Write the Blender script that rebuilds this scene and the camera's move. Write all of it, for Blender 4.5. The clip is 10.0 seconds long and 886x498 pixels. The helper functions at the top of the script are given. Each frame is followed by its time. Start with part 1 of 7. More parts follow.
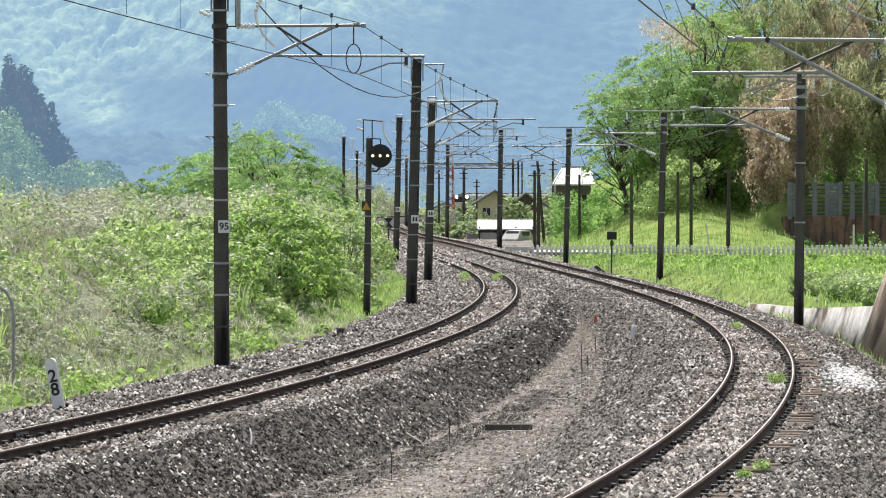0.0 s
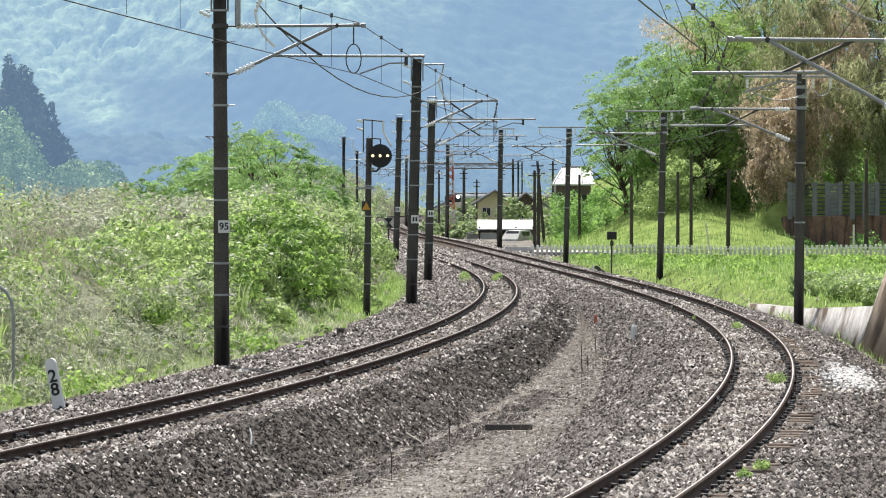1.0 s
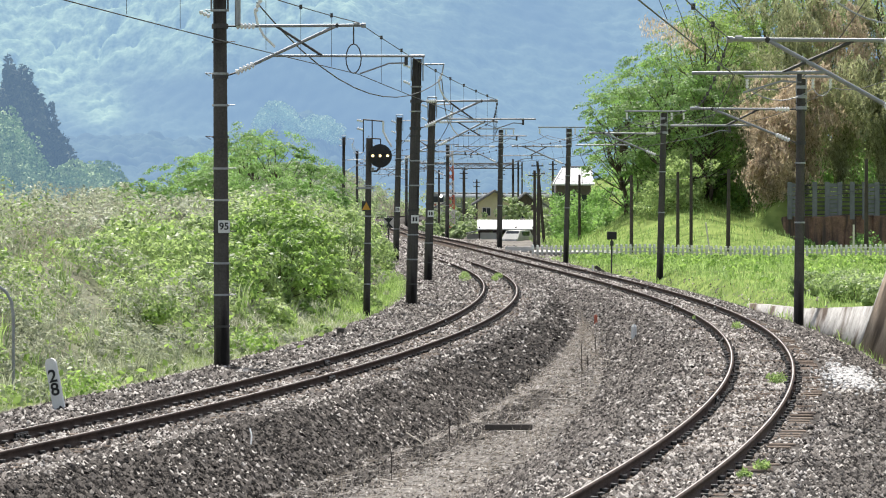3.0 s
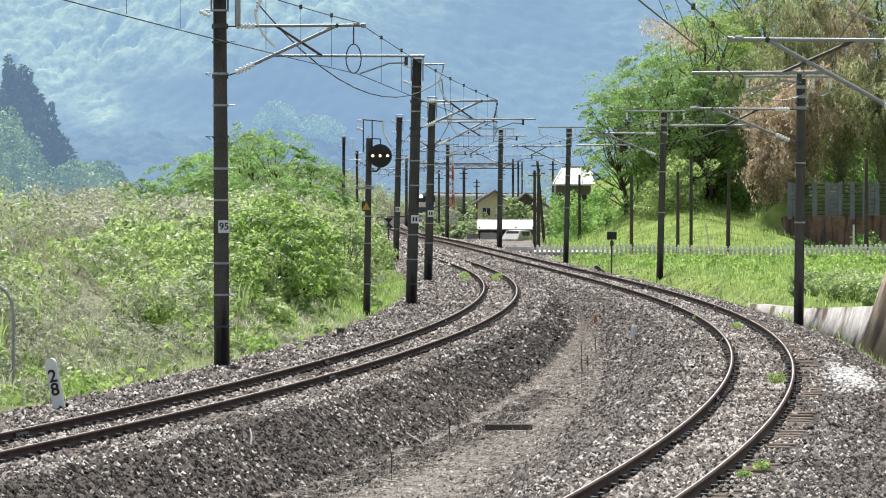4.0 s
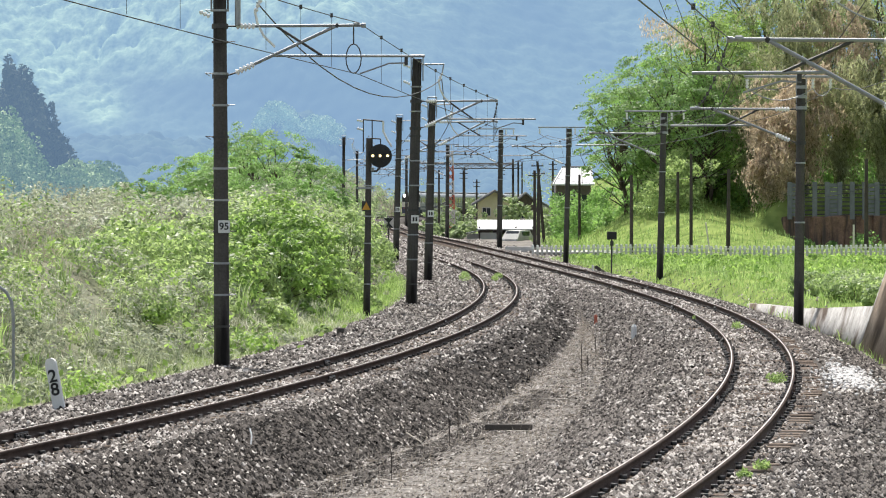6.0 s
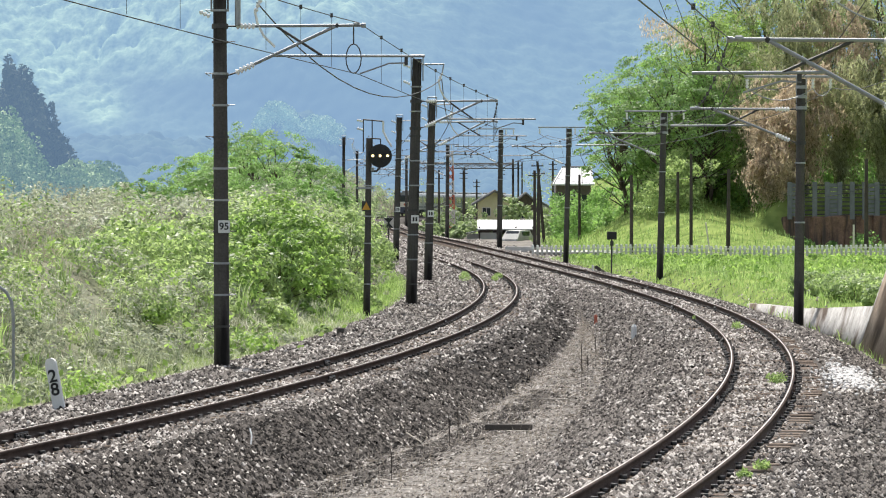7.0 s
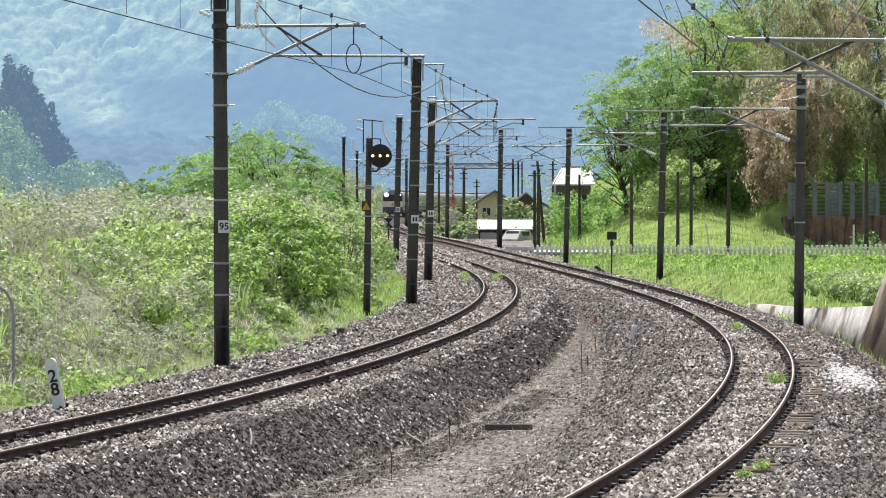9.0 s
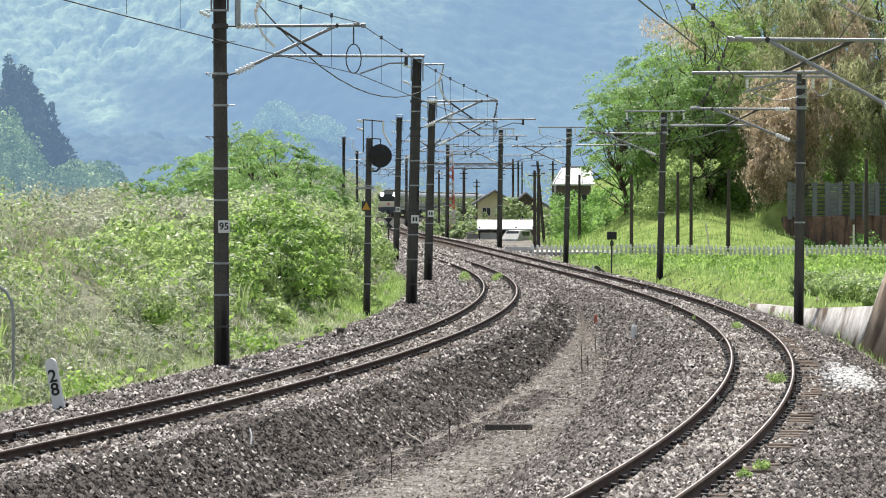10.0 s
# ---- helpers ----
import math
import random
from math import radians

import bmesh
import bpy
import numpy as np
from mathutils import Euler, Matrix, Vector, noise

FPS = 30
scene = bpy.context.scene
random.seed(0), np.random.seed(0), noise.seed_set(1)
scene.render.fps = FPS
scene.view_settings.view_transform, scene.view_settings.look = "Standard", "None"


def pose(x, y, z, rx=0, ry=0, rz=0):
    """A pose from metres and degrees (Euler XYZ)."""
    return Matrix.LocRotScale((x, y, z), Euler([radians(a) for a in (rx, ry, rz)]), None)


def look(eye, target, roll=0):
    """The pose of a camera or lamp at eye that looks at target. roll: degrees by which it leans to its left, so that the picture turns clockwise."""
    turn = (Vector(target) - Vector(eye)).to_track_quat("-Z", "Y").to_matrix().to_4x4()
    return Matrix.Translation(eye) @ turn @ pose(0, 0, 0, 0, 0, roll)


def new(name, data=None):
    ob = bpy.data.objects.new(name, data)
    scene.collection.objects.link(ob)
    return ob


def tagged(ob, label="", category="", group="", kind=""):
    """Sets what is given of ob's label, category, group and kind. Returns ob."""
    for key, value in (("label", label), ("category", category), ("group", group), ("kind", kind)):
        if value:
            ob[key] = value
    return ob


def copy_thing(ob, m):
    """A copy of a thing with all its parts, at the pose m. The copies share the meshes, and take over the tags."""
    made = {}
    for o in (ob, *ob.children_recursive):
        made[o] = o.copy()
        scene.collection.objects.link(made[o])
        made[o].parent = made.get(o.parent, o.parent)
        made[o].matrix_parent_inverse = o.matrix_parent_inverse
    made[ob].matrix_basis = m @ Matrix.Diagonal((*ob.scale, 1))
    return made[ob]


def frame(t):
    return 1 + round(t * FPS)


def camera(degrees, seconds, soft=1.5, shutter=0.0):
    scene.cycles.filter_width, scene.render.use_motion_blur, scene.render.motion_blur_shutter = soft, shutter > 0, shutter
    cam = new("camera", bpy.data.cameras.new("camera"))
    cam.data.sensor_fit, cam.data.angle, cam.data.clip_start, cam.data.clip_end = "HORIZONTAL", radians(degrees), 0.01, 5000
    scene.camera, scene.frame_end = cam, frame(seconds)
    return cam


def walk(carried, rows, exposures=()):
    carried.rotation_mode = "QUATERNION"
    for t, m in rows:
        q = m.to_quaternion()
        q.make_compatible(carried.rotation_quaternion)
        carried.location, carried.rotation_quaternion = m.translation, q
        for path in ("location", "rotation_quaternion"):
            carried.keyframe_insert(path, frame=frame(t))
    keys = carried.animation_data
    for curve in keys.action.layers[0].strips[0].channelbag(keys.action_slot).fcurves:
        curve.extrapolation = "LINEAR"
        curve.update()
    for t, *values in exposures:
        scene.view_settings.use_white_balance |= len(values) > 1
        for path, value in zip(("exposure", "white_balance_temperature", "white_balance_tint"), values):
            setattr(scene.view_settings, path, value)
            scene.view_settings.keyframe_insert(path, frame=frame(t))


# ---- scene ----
HC = 3.19            # camera height above the rail tops
cam = camera(12.60, 10.0, 1.05)
EYE = (0.0, 0.0, HC)
walk(cam, [(0.0, look(EYE, (0, 71.0, HC - 1.03))), (10.0, look(EYE, (0, 71.0, HC - 1.03)))],
     [(0.0, 0.4, 6650, 10), (10.0, 0.4, 6650, 10)])

# ---- light ----
SUN_AZ, SUN_EL = radians(-16), radians(56)   # from +y, negative towards -x
world = bpy.data.worlds.new("world")
scene.world = world
world.use_nodes = True
wn = world.node_tree
sky = wn.nodes.new("ShaderNodeTexSky")
sky.sky_type = "NISHITA"
sky.sun_disc = False
sky.sun_elevation, sky.sun_rotation = SUN_EL, SUN_AZ
sky.air_density, sky.dust_density = 1.0, 2.0
bg = wn.nodes["Background"]
bg.inputs["Strength"].default_value = 0.15
haze = wn.nodes.new("ShaderNodeHueSaturation")
haze.inputs["Saturation"].default_value = 0.6
wn.links.new(sky.outputs[0], haze.inputs["Color"])
wn.links.new(haze.outputs[0], bg.inputs["Color"])
sun = new("sun", bpy.data.lights.new("sun", "SUN"))
sun.data.energy, sun.data.angle, sun.data.color = 4.5, radians(0.6), (1.0, 0.97, 0.92)
sdir = Vector((math.sin(SUN_AZ) * math.cos(SUN_EL), math.cos(SUN_AZ) * math.cos(SUN_EL), math.sin(SUN_EL)))
sun.matrix_world = look(sdir * 100, (0, 0, 0))

# ---- materials ----
def material(name, c1, c2, rough=0.85, scale=6.0, metal=0.0, bump=0.3, fine=60.0, spec=0.4, translucent=0.0, island=0.0, rnd=0.0, stain=None):
    """Two colours mixed by noise at two scales, with bump; leaves may let light through."""
    m = bpy.data.materials.new(name)
    m.use_nodes = True
    t = m.node_tree
    n, l = t.nodes, t.links
    p = n["Principled BSDF"]
    co = n.new("ShaderNodeTexCoord")
    a = n.new("ShaderNodeTexNoise"); a.inputs["Scale"].default_value = scale; a.inputs["Detail"].default_value = 5
    b = n.new("ShaderNodeTexNoise"); b.inputs["Scale"].default_value = fine; b.inputs["Detail"].default_value = 3
    l.new(co.outputs["Object"], a.inputs["Vector"]); l.new(co.outputs["Object"], b.inputs["Vector"])
    add = n.new("ShaderNodeMath"); add.operation = "ADD"
    l.new(a.outputs["Fac"], add.inputs[0]); l.new(b.outputs["Fac"], add.inputs[1])
    last = add.outputs[0]
    if island or rnd:
        src = n.new("ShaderNodeNewGeometry").outputs["Random Per Island"] if island else n.new("ShaderNodeObjectInfo").outputs["Random"]
        mm = n.new("ShaderNodeMath"); mm.operation = "MULTIPLY_ADD"
        l.new(src, mm.inputs[0]); mm.inputs[1].default_value = island or rnd; l.new(last, mm.inputs[2])
        sb = n.new("ShaderNodeMath"); sb.operation = "SUBTRACT"
        l.new(mm.outputs[0], sb.inputs[0]); sb.inputs[1].default_value = (island or rnd) / 2
        last = sb.outputs[0]
    r = n.new("ShaderNodeValToRGB")
    r.color_ramp.elements[0].position, r.color_ramp.elements[1].position = 0.3, 0.7
    r.color_ramp.elements[0].color, r.color_ramp.elements[1].color = (*c1, 1), (*c2, 1)
    half = n.new("ShaderNodeMath"); half.operation = "MULTIPLY"; half.inputs[1].default_value = 0.5
    l.new(last, half.inputs[0]); l.new(half.outputs[0], r.inputs["Fac"])
    col = r.outputs["Color"]
    if stain:
        w = n.new("ShaderNodeTexNoise"); w.inputs["Scale"].default_value = stain[1]; w.inputs["Detail"].default_value = 4
        mp = n.new("ShaderNodeMapping"); mp.inputs["Scale"].default_value = stain[2]
        l.new(co.outputs["Object"], mp.inputs["Vector"]); l.new(mp.outputs[0], w.inputs["Vector"])
        cr = n.new("ShaderNodeValToRGB"); cr.color_ramp.elements[0].position, cr.color_ramp.elements[1].position = 0.48, 0.62
        l.new(w.outputs["Fac"], cr.inputs["Fac"])
        mx = n.new("ShaderNodeMix"); mx.data_type = "RGBA"
        l.new(cr.outputs["Color"], mx.inputs["Factor"]); l.new(col, mx.inputs["A"]); mx.inputs["B"].default_value = (*stain[0], 1)
        col = mx.outputs["Result"]
    l.new(col, p.inputs["Base Color"])
    p.inputs["Roughness"].default_value, p.inputs["Metallic"].default_value = rough, metal
    p.inputs["Specular IOR Level"].default_value = spec
    if bump:
        bp = n.new("ShaderNodeBump"); bp.inputs["Strength"].default_value = bump; bp.inputs["Distance"].default_value = 0.02
        l.new(b.outputs["Fac"], bp.inputs["Height"]); l.new(bp.outputs[0], p.inputs["Normal"])
    if translucent:
        tr = n.new("ShaderNodeBsdfTranslucent"); mix = n.new("ShaderNodeMixShader"); mix.inputs[0].default_value = translucent
        hs = n.new("ShaderNodeHueSaturation"); hs.inputs["Value"].default_value = 1.7; hs.inputs["Saturation"].default_value = 1.1
        l.new(col, hs.inputs["Color"]); l.new(hs.outputs[0], tr.inputs["Color"])
        l.new(p.outputs[0], mix.inputs[1]); l.new(tr.outputs[0], mix.inputs[2]); l.new(mix.outputs[0], n["Material Output"].inputs["Surface"])
    return m


def glow(name, colour, strength):
    m = bpy.data.materials.new(name)
    m.use_nodes = True
    p = m.node_tree.nodes["Principled BSDF"]
    p.inputs["Base Color"].default_value = (*colour, 1)
    p.inputs["Emission Color"].default_value = (*colour, 1)
    p.inputs["Emission Strength"].default_value = strength
    return m


M_CONCRETE_POLE = material("pole concrete", (0.058, 0.053, 0.049), (0.115, 0.107, 0.098), 0.9, 1.5, fine=25, stain=((0.02, 0.018, 0.017), 2.0, (1, 1, 0.15)), spec=0.06)
M_STEEL = material("galvanised steel", (0.27, 0.28, 0.285), (0.39, 0.40, 0.41), 0.58, 8, metal=0.75, bump=0.1)
M_DARKSTEEL = material("dark steel", (0.04, 0.04, 0.04), (0.08, 0.075, 0.07), 0.6, 8, metal=0.3)
M_PORCELAIN = material("white porcelain", (0.7, 0.7, 0.68), (0.82, 0.82, 0.8), 0.25, 20, bump=0.0)
M_RUST = material("rusty rail side", (0.042, 0.030, 0.025), (0.105, 0.076, 0.062), 0.8, 3, fine=80, spec=0.06)
M_RAILTOP = material("worn rail head", (0.26, 0.235, 0.215), (0.46, 0.43, 0.40), 0.42, 2, metal=0.9, bump=0.05)
M_SLEEPER = material("weathered sleeper", (0.12, 0.09, 0.07), (0.26, 0.21, 0.17), 0.95, 4, fine=50, rnd=0.5, spec=0.06)
M_BALLAST = material("ballast bed", (0.03, 0.026, 0.023), (0.15, 0.135, 0.12), 0.95, 9, bump=1.0, fine=22, spec=0.06)
M_STONE = material("weathered ballast stone", (0.03, 0.027, 0.0255), (0.205, 0.186, 0.170), 0.9, 3, bump=0.2, fine=40, island=1.2, spec=0.06)
# Slope stones with the shade of the turned-away side put into their colour.
M_STONE_SHADED = material("shade-darkened ballast stone", (0.010, 0.009, 0.0085), (0.12, 0.108, 0.098), 0.9, 3, bump=0.2, fine=40, island=1.3, spec=0.06)
# Bed colour darkened likewise, standing in for slope shade.
M_BALLAST_SHADED = material("shade-darkened ballast bed", (0.012, 0.011, 0.010), (0.045, 0.041, 0.037), 0.95, 9, bump=1.0, fine=22, spec=0.06)
M_STONE_PALE = material("fresh pale ballast stone", (0.14, 0.125, 0.112), (0.52, 0.49, 0.455), 0.9, 3, bump=0.2, fine=40, island=1.2, spec=0.06)
M_WIRE = material("dark cable", (0.03, 0.03, 0.03), (0.07, 0.065, 0.06), 0.6, 5, bump=0)
M_LEAF = material("fresh leaf", (0.075, 0.145, 0.035), (0.37, 0.50, 0.165), 0.45, 0.9, bump=0, fine=3, spec=0.4, translucent=0.5, island=0.4)
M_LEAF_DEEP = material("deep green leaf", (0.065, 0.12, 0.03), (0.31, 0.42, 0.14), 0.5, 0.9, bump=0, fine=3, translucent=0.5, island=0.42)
M_LEAF_TREE = material("tree leaf", (0.065, 0.135, 0.04), (0.31, 0.46, 0.165), 0.45, 0.9, bump=0, fine=3, spec=0.4, translucent=0.5, island=0.35)
# Leaf colour lightened for foliage in full sun.
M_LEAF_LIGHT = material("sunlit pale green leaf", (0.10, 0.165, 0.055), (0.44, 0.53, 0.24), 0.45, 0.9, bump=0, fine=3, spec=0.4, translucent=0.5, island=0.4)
M_SILVER = material("silvery grass", (0.18, 0.21, 0.12), (0.48, 0.50, 0.37), 0.4, 0.4, bump=0, fine=3, translucent=0.35, island=0.9)
M_BAMBOO_GREEN = material("olive bamboo leaf", (0.12, 0.14, 0.07), (0.48, 0.49, 0.30), 0.45, 0.12, bump=0, fine=1.2, spec=0.4, translucent=0.5, island=0.35)
M_LEAF_PALE = material("pale scrub leaf", (0.12, 0.145, 0.085), (0.48, 0.505, 0.37), 0.5, 0.9, bump=0, fine=3, spec=0.25, translucent=0.34, island=0.4)
M_LEAF_DRY = material("dry twig", (0.22, 0.19, 0.15), (0.48, 0.43, 0.36), 0.7, 0.4, bump=0, fine=3, translucent=0.2, island=0.5)
M_BAMBOO = material("yellowing bamboo leaf", (0.20, 0.165, 0.115), (0.61, 0.51, 0.39), 0.45, 0.12, bump=0, fine=1.2, spec=0.4, translucent=0.5, island=0.35)
M_GRASS = material("grass blade", (0.12, 0.195, 0.055), (0.38, 0.49, 0.20), 0.6, 0.3, bump=0, fine=2, translucent=0.4, island=0.8)
M_CULM = material("green bamboo culm", (0.10, 0.12, 0.05), (0.22, 0.23, 0.10), 0.5, 2, bump=0.1)
M_BARK = material("bark", (0.05, 0.04, 0.03), (0.13, 0.10, 0.075), 0.95, 6, fine=40, bump=0.8)
M_WALLCON = material("stained concrete", (0.22, 0.21, 0.195), (0.62, 0.60, 0.57), 0.9, 1.6, fine=9, bump=0.6, stain=((0.13, 0.10, 0.078), 1.1, (0.5, 0.45, 0.9)), spec=0.06)
M_WALLBROWN = material("brown mossy concrete", (0.17, 0.13, 0.10), (0.44, 0.36, 0.28), 0.9, 1.2, fine=9, bump=0.6, stain=((0.10, 0.075, 0.055), 0.7, (1.0, 0.5, 0.5)), spec=0.06)
M_WHITE = material("white paint", (0.66, 0.66, 0.63), (0.8, 0.8, 0.78), 0.6, 5, bump=0.1)
M_BLACK = material("black paint", (0.012, 0.012, 0.012), (0.03, 0.03, 0.03), 0.6, 5, bump=0.05)


def ground_material():
    m = material("ground soil and turf", (0.10, 0.09, 0.08), (0.32, 0.295, 0.265), 0.95, 0.8, bump=0.6, fine=9, spec=0.05)
    n, l = m.node_tree.nodes, m.node_tree.links
    p = n["Principled BSDF"]
    soil = p.inputs["Base Color"].links[0].from_socket
    at = n.new("ShaderNodeAttribute"); at.attribute_name = "turf"
    ns = n.new("ShaderNodeTexNoise"); ns.inputs["Scale"].default_value = 0.7; ns.inputs["Detail"].default_value = 6
    co = n.new("ShaderNodeTexCoord"); l.new(co.outputs["Object"], ns.inputs["Vector"])
    r = n.new("ShaderNodeValToRGB")
    r.color_ramp.elements[0].color, r.color_ramp.elements[1].color = (0.105, 0.16, 0.04, 1), (0.25, 0.32, 0.09, 1)
    r.color_ramp.elements[0].position, r.color_ramp.elements[1].position = 0.35, 0.65
    l.new(ns.outputs["Fac"], r.inputs["Fac"])
    mx = n.new("ShaderNodeMix"); mx.data_type = "RGBA"
    l.new(at.outputs["Fac"], mx.inputs["Factor"]); l.new(soil, mx.inputs["A"]); l.new(r.outputs["Color"], mx.inputs["B"])
    l.new(mx.outputs["Result"], p.inputs["Base Color"])
    return m


M_GROUND = ground_material()

# ---- mesh helpers ----
def mesh_np(name, verts, faces, mats, parent=None, label="", index=None, smooth=False):
    """A mesh object from arrays; all faces have the same number of corners."""
    verts, faces = np.asarray(verts, np.float32), np.asarray(faces, np.int32)
    me = bpy.data.meshes.new(name)
    k = faces.shape[1]
    me.vertices.add(len(verts)); me.vertices.foreach_set("co", verts.ravel())
    me.loops.add(faces.size); me.loops.foreach_set("vertex_index", faces.ravel())
    me.polygons.add(len(faces)); me.polygons.foreach_set("loop_start", np.arange(0, faces.size, k, dtype=np.int32))
    if index is not None:
        me.polygons.foreach_set("material_index", np.asarray(index, np.int32))
    if smooth:
        me.polygons.foreach_set("use_smooth", np.ones(len(faces), bool))
    for m in (mats if isinstance(mats, (list, tuple)) else [mats]):
        me.materials.append(m)
    me.update(calc_edges=True); me.validate()
    ob = new(name, me)
    if parent is not None:
        ob.parent = parent
    if label:
        ob["label"] = label
    return ob


def part(name, bm, mat, parent=None, label="", smooth=False):
    me = bpy.data.meshes.new(name)
    bmesh.ops.recalc_face_normals(bm, faces=bm.faces)
    bm.to_mesh(me); bm.free()
    for m in (mat if isinstance(mat, (list, tuple)) else [mat]):
        me.materials.append(m)
    if smooth:
        for p in me.polygons:
            p.use_smooth = True
    ob = new(name, me)
    if parent is not None:
        ob.parent = parent
    if label:
        ob["label"] = label
    return ob


def box(bm, c, s, bevel=0.0, rot=None, mi=0):
    r = bmesh.ops.create_cube(bm, size=1.0)
    vs = r["verts"]
    if bevel:
        bmesh.ops.scale(bm, vec=s, verts=vs)
        es = list({e for v in vs for e in v.link_edges})
        g = bmesh.ops.bevel(bm, geom=es, offset=bevel, segments=1, affect="EDGES", profile=0.5)
        vs = list({v for v in g["verts"]} | {v for v in vs if v.is_valid})
    else:
        bmesh.ops.scale(bm, vec=s, verts=vs)
    if rot is not None:
        bmesh.ops.transform(bm, matrix=rot.to_4x4(), verts=vs)
    bmesh.ops.translate(bm, vec=c, verts=vs)
    if mi:
        for f in {f for v in vs for f in v.link_faces}:
            f.material_index = mi
    return vs


def rod(bm, a, b, r1, r2=None, seg=8, mi=0):
    """A closed tapered rod from a to b."""
    a, b = Vector(a), Vector(b)
    d = b - a
    m = Matrix.Translation((a + b) / 2) @ d.to_track_quat("Z", "Y").to_matrix().to_4x4()
    g = bmesh.ops.create_cone(bm, cap_ends=True, segments=seg, radius1=r1, radius2=r1 if r2 is None else r2, depth=d.length, matrix=m)
    if mi:
        for f in {f for v in g["verts"] for f in v.link_faces}:
            f.material_index = mi


def tube(bm, pts, r, seg=6):
    """A bent tube of even thickness."""
    skin(bm, pts, r, r, seg)


def skin(bm, pts, r1, r2, seg=6):
    """One closed tapering tube through the points."""
    rings = []
    n = len(pts)
    for i, p in enumerate(pts):
        d = (Vector(pts[min(i + 1, n - 1)]) - Vector(pts[max(i - 1, 0)])).normalized()
        q = d.to_track_quat("Z", "Y")
        r = r1 + (r2 - r1) * i / (n - 1)
        rings.append([bm.verts.new(Vector(p) + q @ Vector((r * math.cos(a), r * math.sin(a), 0))) for a in np.arange(seg) * 2 * math.pi / seg])
    for a, b in zip(rings[:-1], rings[1:]):
        for k in range(seg):
            bm.faces.new((a[k], a[(k + 1) % seg], b[(k + 1) % seg], b[k]))
    bm.faces.new(rings[0][::-1]); bm.faces.new(rings[-1])


def empty(name, loc=(0, 0, 0), rz=0.0):
    e = new(name)
    e.location, e.rotation_euler = loc, (0, 0, rz)
    e.empty_display_size = 0.2
    return e


# ---- track alignment ----
def alignment(x0, y0, th, curv, tail):
    """Centre line from curvatures every 25 m, then through the tail points: arrays y, x."""
    s = np.arange(0, 25.0 * (len(curv) - 1) + 0.5, 1.0)
    k = np.interp(s, np.arange(len(curv)) * 25.0, np.array(curv) / 1000)
    h = th + np.concatenate([[0], np.cumsum((k[1:] + k[:-1]) / 2)])
    x = x0 + np.concatenate([[0], np.cumsum((np.sin(h[1:]) + np.sin(h[:-1])) / 2)])
    y = y0 + np.concatenate([[0], np.cumsum((np.cos(h[1:]) + np.cos(h[:-1])) / 2)])
    ky, kx = list(y[::10]), list(x[::10])
    keep = [i for i, v in enumerate(ky) if v < tail[0][1] - 8]
    ky, kx = [ky[i] for i in keep], [kx[i] for i in keep]
    for tx, ty in tail:
        ky.append(ty); kx.append(tx)
    ky, kx = np.array(ky), np.array(kx)
    sl = np.gradient(kx, ky)
    yy = np.arange(ky[0], ky[-1], 1.0)
    i = np.clip(np.searchsorted(ky, yy, side="right") - 1, 0, len(ky) - 2)
    hh = ky[i + 1] - ky[i]; t = (yy - ky[i]) / hh
    xx = (2 * t**3 - 3 * t**2 + 1) * kx[i] + (t**3 - 2 * t**2 + t) * hh * sl[i] + (-2 * t**3 + 3 * t**2) * kx[i + 1] + (t**3 - t**2) * hh * sl[i + 1]
    # carry the line back past the camera
    n = 60
    yb = yy[0] - np.arange(n, 0, -1.0)
    xb = xx[0] + (yb - yy[0]) * math.tan(th + 0.0) - 0.00135 * (yb - yy[0])**2
    return np.concatenate([yb, yy]), np.concatenate([xb, xx])


RY, RX = alignment(0.057, 32.03, 0.1958, (-2.7, -2.74, -2.785, -1.963, -0.907, -0.146, 0.126, 0.021, -0.179, -0.316, -0.406, -0.49, -0.575),
                   [(-1.75, 293), (-4.2, 350), (-6.4, 420), (-7.6, 490), (-7.95, 540), (-7.6, 560), (-6.9, 583), (-6.2, 597), (-4.6, 625), (-2.3, 654), (0.2, 680), (3.35, 710), (7.6, 745), (13.5, 790), (22, 840), (34, 900)])
LY, LX = alignment(-6.289, 51.77, 0.1908, (-2.616, -2.224, -1.874, -1.698, -1.611, -0.996, -0.158, 0.341, 0.413, 0.314, 0.196, 0.078, -0.04),
                   [(-4.6, 293), (-7.6, 350), (-10.2, 420), (-11.6, 490), (-11.95, 540), (-11.0, 583), (-8.6, 625), (-6.2, 654), (-0.6, 710), (3.6, 745), (9.5, 790), (18, 840), (30, 900)])


def drop(y):
    """The line falls away in the distance."""
    t = np.clip((np.asarray(y, float) - 420) / 330, 0, 1)
    return -1.0 * t * t * (3 - 2 * t)


def xr(y): return np.interp(y, RY, RX)
def xl(y): return np.interp(y, LY, LX)
ZL = -0.174


def sm(a, b, v):
    t = np.clip((np.asarray(v, float) - a) / (b - a), 0, 1)
    return t * t * (3 - 2 * t)


def wave(x, y, f, seed=0.0):
    return (np.sin(x * f + 1.3 * seed + 2.1 * np.sin(y * f * 0.7 + seed)) + np.sin(y * f * 1.1 + 0.7 * seed + 1.7 * np.sin(x * f * 0.6 - seed)) + np.sin((x + y) * f * 1.9 + seed)) / 3


def fence_y(x):
    return np.interp(x, [0, 5.8, 14, 28, 60], [256, 254, 251, 246, 236])


